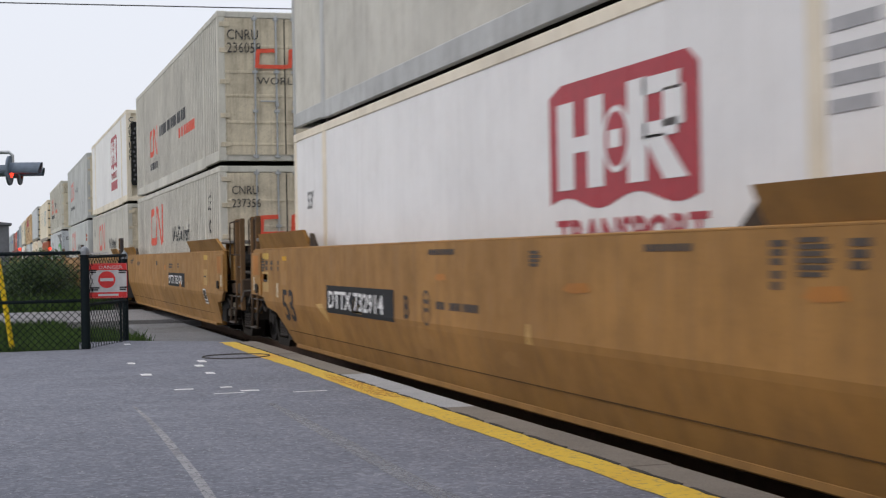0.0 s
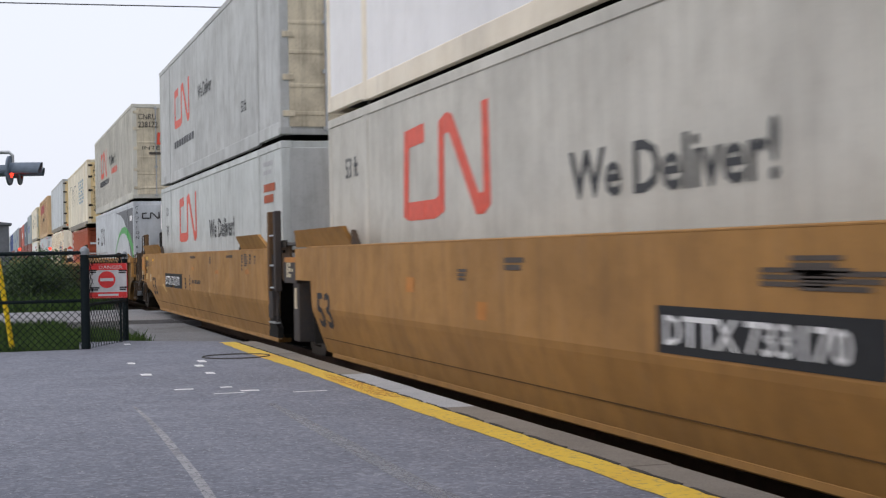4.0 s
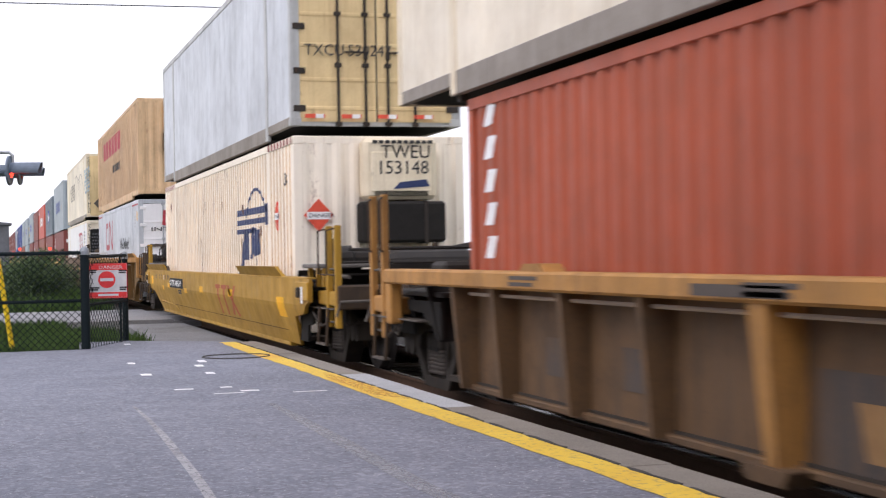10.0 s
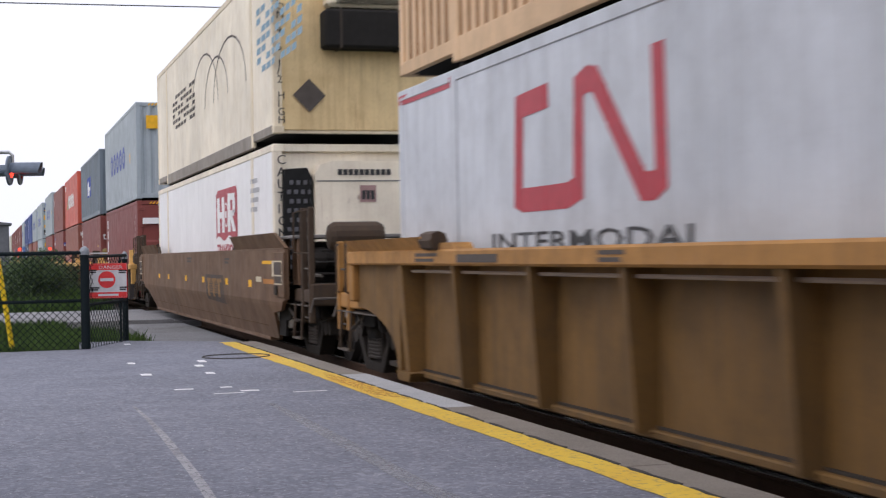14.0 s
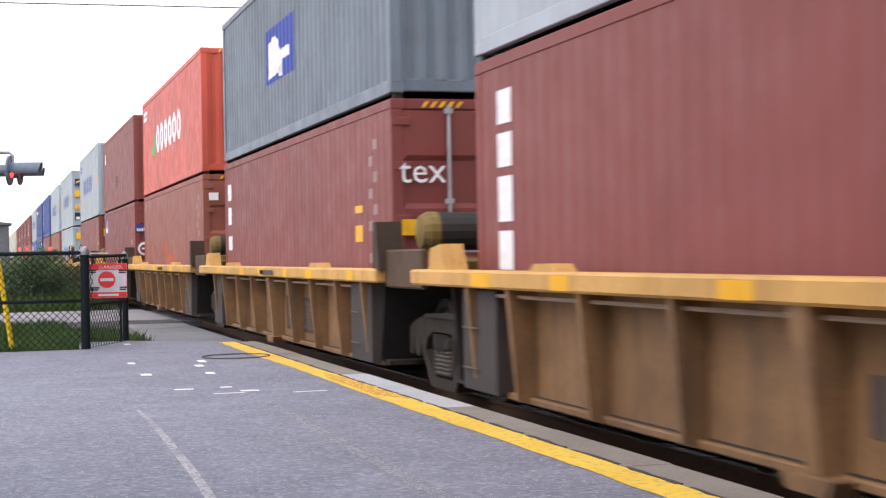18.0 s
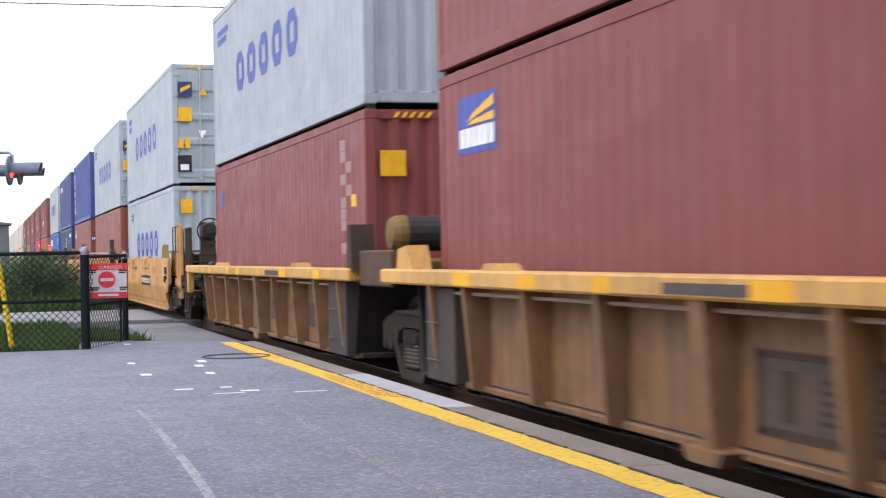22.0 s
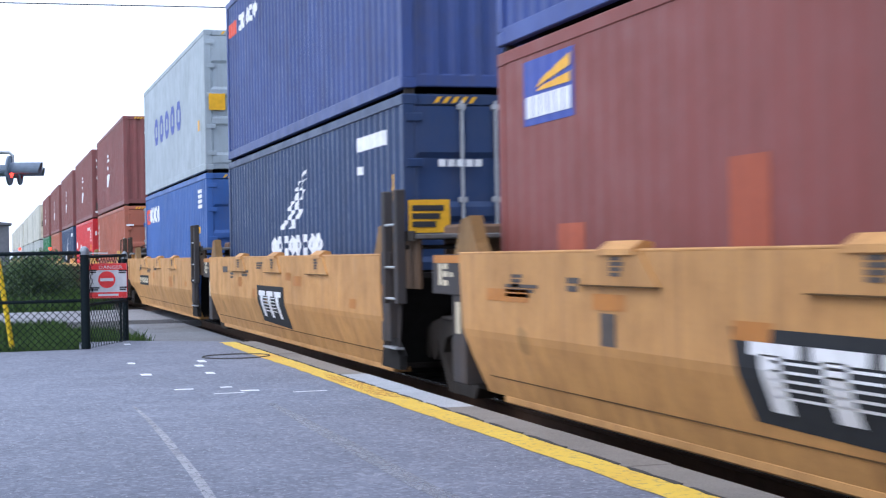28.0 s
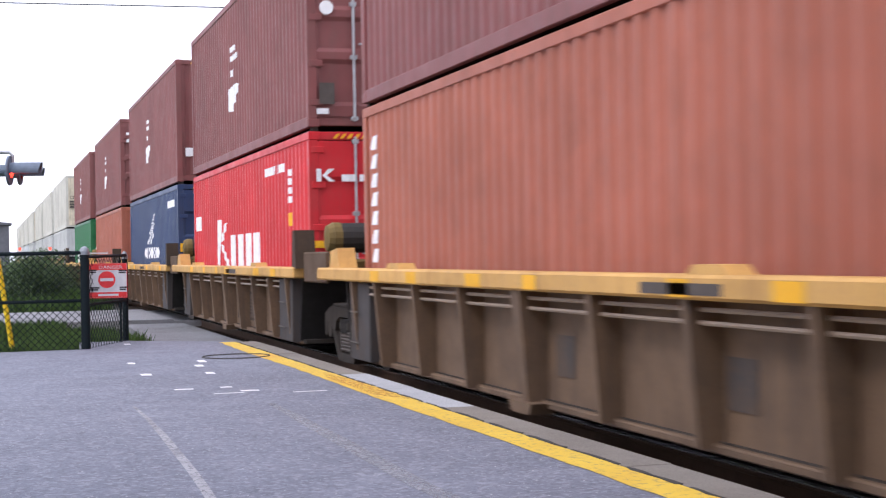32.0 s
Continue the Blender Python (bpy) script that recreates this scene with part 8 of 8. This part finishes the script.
iso(248.85, LOW, HC, MAROON, "iso", "maroon 40-foot container with a blue and yellow sign", [beacon(0.62, 2.08), sh([rect(11.0, 1.95, 0.18, 0.2)], ORANGE), sh([rect(11.0, 1.6, 0.18, 0.15)], WHITE), fsh([rect(0.02, 1.98, 0.44, 0.22)], BLUEMARK), fsh([[(0.2, 2.08), (0.45, 2.04), (0.45, 2.18)]], AMBER, lift=0.034), fsh(blocks(0.05, 2.0, 0.34, 0.08, 5), LETTER, lift=0.036), fsh([circle(0.27, 1.46, 0.2)], LETTER), fsh([circle(0.27, 1.46, 0.13)], MAROON, lift=0.034), fsh([rect(0.2, 1.44, 0.16, 0.05)], LETTER, lift=0.038), fsh([circle(0.68, 1.44, 0.09)], LETTER)])
iso(248.85, TOP, STD, MAROON2, "corr", "brown-red 40-foot container with small white marks", [sh([rect(0.7, 1.75, 0.4, 0.36)], LETTER), sh(bars(5.5, 0.7, 0.75, 0.36, 3), FADED)])
iso(264.1, LOW, HC, MAROON, "corr", "maroon 40-foot container with label columns", [sh([rect(0.6, 2.1, 0.36, 0.3)], BLUEMARK, "blue_label"), sh([rect(10.85 + 0.3 * (i % 2) * (i % 3 > 0), 1.17 + 0.145 * i, 0.3, 0.135) for i in range(10)], LABELG, "label"), sh([rect(11.42, 1.75, 0.27, 0.15), rect(11.22, 1.2, 0.29, 0.15)], AMBER, "amber_label"), fsh([rect(0.18, 2.09, 0.32, 0.31)], AMBER)])
iso(264.1, TOP, HC, COSG, "corr", "pale grey 40-foot container with blue brand rings", [sh(rings(2.75, 1.15, 5.5, 0.68, 5), BLUEMARK, "brand_ring"), sh(bars(0.6, 2.25, 1.4, 0.28, 2), BLUEMARK), fsh([rect(0.3, 1.95, 0.34, 0.32)], AMBER), yl(11.2, 1.4)])

# ---- five joined flush-sided yellow units ----
US = [283.2, 298.25, 313.4, 328.75, 343.95]
panels = [None, brandpanel(7.2, 0.5, 2.2, 0.52), brandpanel(7.2, 0.5, 2.2, 0.52), brandpanel(7.1, 0.48, 2.15, 0.54), None]


def numpanel(x):
    """A number panel whose writing cannot be made out."""
    def f(car, L, zt, zb):
        stamp(car, car_face(), [rect(-x, 0.77, 2.2, 0.25)], PANEL, "number_panel")
        stamp(car, car_face(), blocks(-x + 0.1, 0.83, 2.0, 0.13, 10, 0.5), DOORLABEL, "number_block", lift=0.011)
    return f


for i, u in enumerate(US):
    det = [humps([8.73, 5.72, 2.71] if i != 0 else [9.2, 6.2, 2.9]), cones, stencils(50 + i, n=4, patches=5), faded(150 + i, n=2), panels[i] or numpanel(4.1 if i == 0 else 10.1)]
    if i:
        det.append(crates)
    if i == 2:
        det.append(lambda car, L, zt, zb: (stamp(car, car_face(), [rect(-11.44, 1.06, 1.0, 0.1, 0.02), rect(-9.17, 1.05, 0.54, 0.11)], ORANGE, "touch_up_patch"), stamp(car, car_face(), [rect(-9.04, 0.81, 0.25, 0.22)], FADED, "stencil")))
    smooth_car(u, SPAN40, WARMYEL, "warm yellow well car unit with flush sides and folded guides", i > 0, i < 4, zt=1.44, zb=0.26, group=G5, flaps=False, detail=both(*det), gap=3.0, brake=(i == 0), tall=2.2 if i == 0 else 2.1, bz=2.05)
seas = lambda x=2.85, y0=1.18: sh(rings(x, y0, 5.6, 0.68, 5), BLUEMARK, "brand_ring")
iso(283.2, LOW, HC, COSG, "corr", "pale grey 40-foot container with blue brand rings", [seas(2.9, 1.22), sh(bars(1.2, 2.3, 1.0, 0.22, 2), BLUEMARK), sh([[(10.8, 2.05), (10.98, 2.05), (10.95, 2.24)], rect(11.42, 1.68, 0.12, 0.18)], AMBER, "amber_label"), fsh([rect(0.17, 2.24, 0.28, 0.34)], AMBER), fsh([[(0.98, 1.84), (1.15, 1.84), (1.07, 2.06)]], AMBER)])
fins = [fsh([rect(0.14, 2.1, 0.34, 0.36)], NAVYMARK), fsh([[(0.2, 2.2), (0.44, 2.32), (0.44, 2.4), (0.2, 2.3)]], AMBER, lift=0.036), fsh([[(0.64, 2.14), (0.86, 2.14), (0.75, 2.34)]], AMBER), fsh([rect(0.14, 1.5, 0.33, 0.34), rect(0.14, 0.85, 0.12, 0.24), rect(0.3, 0.85, 0.12, 0.24)], AMBER), fsh([rect(0.12, 0.28, 0.33, 0.4)], PANEL), fsh([rect(0.18, 0.32, 0.2, 0.14)], WHITE, lift=0.036), fsh([[(0.62, 1.28), (0.82, 1.28), (0.72, 1.08)]], WHITE)]
iso(283.2, TOP, HC, COSG, "iso", "pale grey 40-foot container with labelled doors", [seas(2.9, 1.12), sh(bars(0.9, 2.1, 1.0, 0.4, 2), BLUEMARK), *fins])
iso(298.25, LOW, HC, SALMON, "corr", "faded red 40-foot container with small stencils", [sh(bars(11.3, 2.1, 0.4, 0.3, 2), FADED)])
iso(298.25, TOP, HC, COSG, "iso", "pale grey 40-foot container with amber labels on its doors", [seas(2.7, 1.12), sh(bars(0.6, 2.25, 1.2, 0.3, 2), BLUEMARK), fsh([rect(0.13, 1.85, 0.32, 0.34)], NAVYMARK), fsh([[(0.18, 1.94), (0.4, 2.06), (0.4, 2.13), (0.18, 2.03)]], AMBER, lift=0.036), fsh([rect(0.11, 1.2, 0.34, 0.34)], AMBER), yl(11.0, 1.3)])
iso(313.4, LOW, HC, MAROON2, "iso", "brown-red 40-foot container with orange primer patches", [beacon(0.65, 2.2), sh([[(6.65, 1.4), (6.9, 1.65), (7.3, 1.75), (7.3, 1.6), (7.0, 1.4)], rect(7.3, 1.62, 0.8, 0.14), [(8.0, 1.75), (8.9, 1.72), (9.1, 1.5), (8.3, 1.55)], [(8.6, 1.3), (9.9, 1.2), (9.98, 1.35), (9.0, 1.5)], rect(4.26, 1.0, 0.5, 0.71), rect(1.38, 1.0, 0.56, 0.37), rect(9.8, 1.76, 0.4, 0.24), rect(10.45, 1.9, 0.4, 0.34)], PRIMER, "primer_patch"), sh(bars(10.9, 2.25, 0.5, 0.45, 3), FADED), fsh([rect(0.02, 2.0, 0.42, 0.17)], BLUEMARK), fsh(blocks(0.05, 2.03, 0.34, 0.1, 5), LETTER, lift=0.036), fsh([circle(0.67, 2.18, 0.09), rect(1.37, 2.18, 0.18, 0.1)], WHITE)])
iso(313.4, TOP, HC, ROYAL, "iso", "royal blue 40-foot container with a white letter column", [sh(vcol(0.5, 0.5, 5, 0.4, 0.3, 0.12), LETTER, "lettering_column"), fsh(vcol(0.3, 0.85, 6, 0.3, 0.2), LETTER), fsh([rect(0.2, 0.4, 0.4, 0.2)], AMBER)])


def sail(c, s, fr, L, W, H):
    """A checkered white sail over a row of white blocks."""
    q = []
    for j in range(6):
        for i in range(4):
            if (i + j) % 2 == 0:
                y0, y1 = 1.56 + 0.135 * j, 1.56 + 0.135 * (j + 1)
                a0, a1 = 4.95 + 0.3 * j, 4.95 + 0.3 * (j + 1)
                wa, wb_ = 0.36 * (1 - 0.13 * j), 0.36 * (1 - 0.13 * (j + 1))
                q.append([(a0 + wa * i, y0), (a0 + wa * (i + 1), y0), (a1 + wb_ * (i + 1), y1), (a1 + wb_ * i, y1)])
    stamp(c, s, q, LETTER, "checkered_sail")
    stamp(c, s, rings(4.25, 1.16, 3.7, 0.3, 8, 0.16, 0.34), LETTER, "brand_ring")


iso(328.75, LOW, HC, NAVY, "iso", "navy blue 40-foot container with a checkered white sail", [sail, sh([rect(9.95, 2.4, 1.5, 0.17), rect(10.0, 2.12, 0.3, 0.1)], LETTER), sh([rect(11.6, 1.75, 0.14, 0.3)], AMBER), fsh([rect(0.04, 1.38, 0.47, 0.36)], AMBER), fsh(bars(0.08, 1.44, 0.36, 0.24, 3), INK, lift=0.036), fsh(blocks(0.39, 2.1, 0.5, 0.08, 5), LETTER)])
iso(328.75, TOP, HC, INDIGO, "corr", "indigo 40-foot container with white and red letters", [sh(rings(1.3, 2.2, 1.9, 0.28, 5, 0.16, 0.34), LETTER, "brand_ring"), sh([rect(0.3, 2.22, 0.75, 0.24)], REDMARK)])
iso(343.95, LOW, HC, AZURE, "iso", "azure blue 40-foot container with rounded white letter rings", [sh(rings(1.15, 2.12, 2.15, 0.42, 5, 0.06, 0.36), LETTER, "brand_ring"), sh([rect(0.25, 2.4, 0.8, 0.1), rect(0.25, 2.1, 0.8, 0.1), rect(0.25, 2.1, 0.2, 0.4), rect(0.75, 2.25, 0.3, 0.08)], REDMARK), sh(bars(10.9, 2.2, 0.6, 0.4, 4), LETTER), sh([rect(10.97, 1.67, 0.19, 0.14)], AMBER), fsh(bars(1.3, 1.9, 0.6, 0.3, 3), LETTER)])
iso(343.95, TOP, HC, COSG, "iso", "pale grey 40-foot container with blue brand rings", [seas(2.6, 1.18), fsh([rect(0.08, 1.23, 0.34, 0.34)], AMBER), fsh([[(0.5, 1.3), (0.7, 1.3), (0.6, 1.5)]], AMBER), sh([rect(11.04, 0.88, 0.28, 0.22)], AMBER, "amber_label")])

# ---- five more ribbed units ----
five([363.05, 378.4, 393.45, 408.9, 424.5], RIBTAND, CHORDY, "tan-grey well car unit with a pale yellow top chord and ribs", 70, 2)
zcol = lambda x: sh([[(x, 0.9), (x + 0.5, 0.86), (x + 1.3, 1.28), (x + 0.9, 1.34), (x + 0.1, 1.3)], rect(x + 0.25, 1.78, 0.8, 0.1), rect(x + 0.25, 1.95, 0.6, 0.1), rect(x + 0.3, 1.5, 0.4, 0.12)], LETTER, "brand_block")
zsign = lambda x, y, h: fsh([rect(x, y, 0.42, 0.09), rect(x, y + h - 0.09, 0.42, 0.09), [(x, y + 0.09), (x + 0.12, y + 0.09), (x + 0.42, y + h - 0.09), (x + 0.3, y + h - 0.09)]], LETTER)
iso(363.05, LOW, HC, RUSSET, "iso", "russet 40-foot container with white door writing", [sh(vcol(0.35, 1.06, 7, 0.26, 0.16, 0.06), LETTER, "lettering_column"), fsh(bars(0.05, 2.24, 0.34, 0.05, 1) + bars(1.4, 2.2, 0.85, 0.09, 1) + bars(1.73, 2.07, 0.26, 0.07, 1) + bars(1.36, 1.36, 0.3, 0.38, 4) + bars(1.72, 1.36, 0.36, 0.38, 4), LETTER), fsh([rect(0.62, 2.2, 0.12, 0.14)], AZURE), sh([rect(11.5, 1.7, 0.14, 0.16)], LETTER)])
iso(363.05, TOP, HC, MAUVE, "corr", "maroon 40-foot container with white letter blocks", [zcol(5.0), zsign(0.69, 2.28, 0.34), fsh([rect(1.16, 2.28, 0.09, 0.34)], LETTER), fsh([[(1.03, 1.98), (1.22, 1.98), (1.12, 2.18)]], AMBER)])
iso(378.4, LOW, HC, KRED, "iso", "bright red 40-foot container with white letter blocks", [sh([rect(3.34, 0.98, 0.36, 0.9, 0.1), [(3.72, 1.4), (4.0, 1.4), (4.9, 0.98), (4.5, 0.98)], [(3.75, 1.45), (4.0, 1.45), (4.6, 1.8), (4.3, 1.8)], *blocks(5.0, 0.98, 3.0, 0.58, 4, 0.3)], LETTER, "brand_block"), sh([rect(0.28, 1.72, 0.7, 0.3)], LETTER), sh(blocks(8.7, 2.44, 1.6, 0.13, 7) + bars(10.5, 1.95, 0.4, 0.5, 4), LETTER), sh([rect(10.5, 1.6, 0.3, 0.2)], AMBER), fsh([rect(0.1, 2.19, 0.07, 0.18), [(0.18, 2.27), (0.24, 2.27), (0.36, 2.37), (0.27, 2.37)], [(0.18, 2.28), (0.24, 2.28), (0.37, 2.19), (0.28, 2.19)], rect(0.46, 2.19, 0.2, 0.1), rect(0.72, 2.19, 0.3, 0.1)], LETTER), fsh([rect(0.0, 1.26, 0.62, 0.1)], AMBER)])
iso(378.4, TOP, HC, MAUVE, "iso", "maroon 40-foot container with white marks on its doors", [zcol(4.95), zsign(0.18, 2.1, 0.36), fsh([circle(0.28, 1.68, 0.1)], WHITE), fsh([rect(0.12, 0.18, 0.17, 0.08)], LETTER), fsh([rect(0.16, 0.32, 0.22, 0.3)], FADED)])
iso(393.45, LOW, HC, NAVY, "iso", "navy blue 40-foot container with a checkered white sail", [sail, sh([rect(9.95, 2.4, 1.5, 0.17)], LETTER), fsh([rect(0.04, 1.3, 0.5, 0.2)], AMBER)])
iso(393.45, TOP, HC, MAUVE, "corr", "maroon 40-foot container with white letter blocks", [zcol(4.9), fsh([rect(0.2, 0.6, 0.2, 0.2)], LETTER)])
iso(408.9, LOW, HC, RUSSET, "corr", "plain russet corrugated 40-foot container")
iso(408.9, TOP, HC, MAUVE, "iso", "maroon 40-foot container with white letter blocks", [zcol(4.9), zsign(0.2, 2.1, 0.34)])
iso(424.5, LOW, HC, GREENC, "iso", "green 40-foot container with white letter rings", [sh(rings(2.4, 1.0, 5.5, 0.5, 8, 0.2), LETTER), fsh([circle(0.4, 1.6, 0.2)], LETTER)])
iso(424.5, TOP, HC, MAUVE, "corr", "maroon 40-foot container with white letter blocks", [zcol(4.9)])

# ---- the far tail: grey domestic boxes ----
u = 443.6
for i in range(7):
    smooth_car(u, SPAN53, BROWN, "brown-yellow well car unit far down the train", i % 3 != 0, i % 3 != 2, group=G3, wheels=False, flaps=True)
    container(u, LOW, SPAN53, W53, HC, SILVER if i != 4 else COOLGR, "corr", "doors", "grey 53-foot container far down the train", endm=SILVER, far=True)
    container(u, TOP, SPAN53, W53, HC, SILVERC, "corr", "doors", "grey-cream 53-foot container far down the train", endm=DOORCR, far=True, marks=[ftxt("CNRU", 0.2, 1.6, 0.18, INK), fsh(bars(0.2, 1.1, 0.9, 0.4, 3), FADED), fsh([rect(0.9, 2.1, 0.2, 0.1)], INK)])
    u += 19.45 if i % 3 != 2 else 23.3


# ---- motion ----
def motions():
    """The train rolls past; its wheels turn with the way it has run."""
    for ob, u in MOVING:
        walk(ob, [(t, pose(XC, u - s, ZR)) for t, s in RUN])
    last = frame(32.0)
    stops = [(k - 1) / FPS for k in range(1, last, 2)] + [32.0]
    turns = [(t, math.degrees(run_at(t) / 0.4826)) for t in stops]
    for ws, wy in SPIN:
        walk(ws, [(t, pose(0, wy, 0.4826, a)) for t, a in turns])


motions()
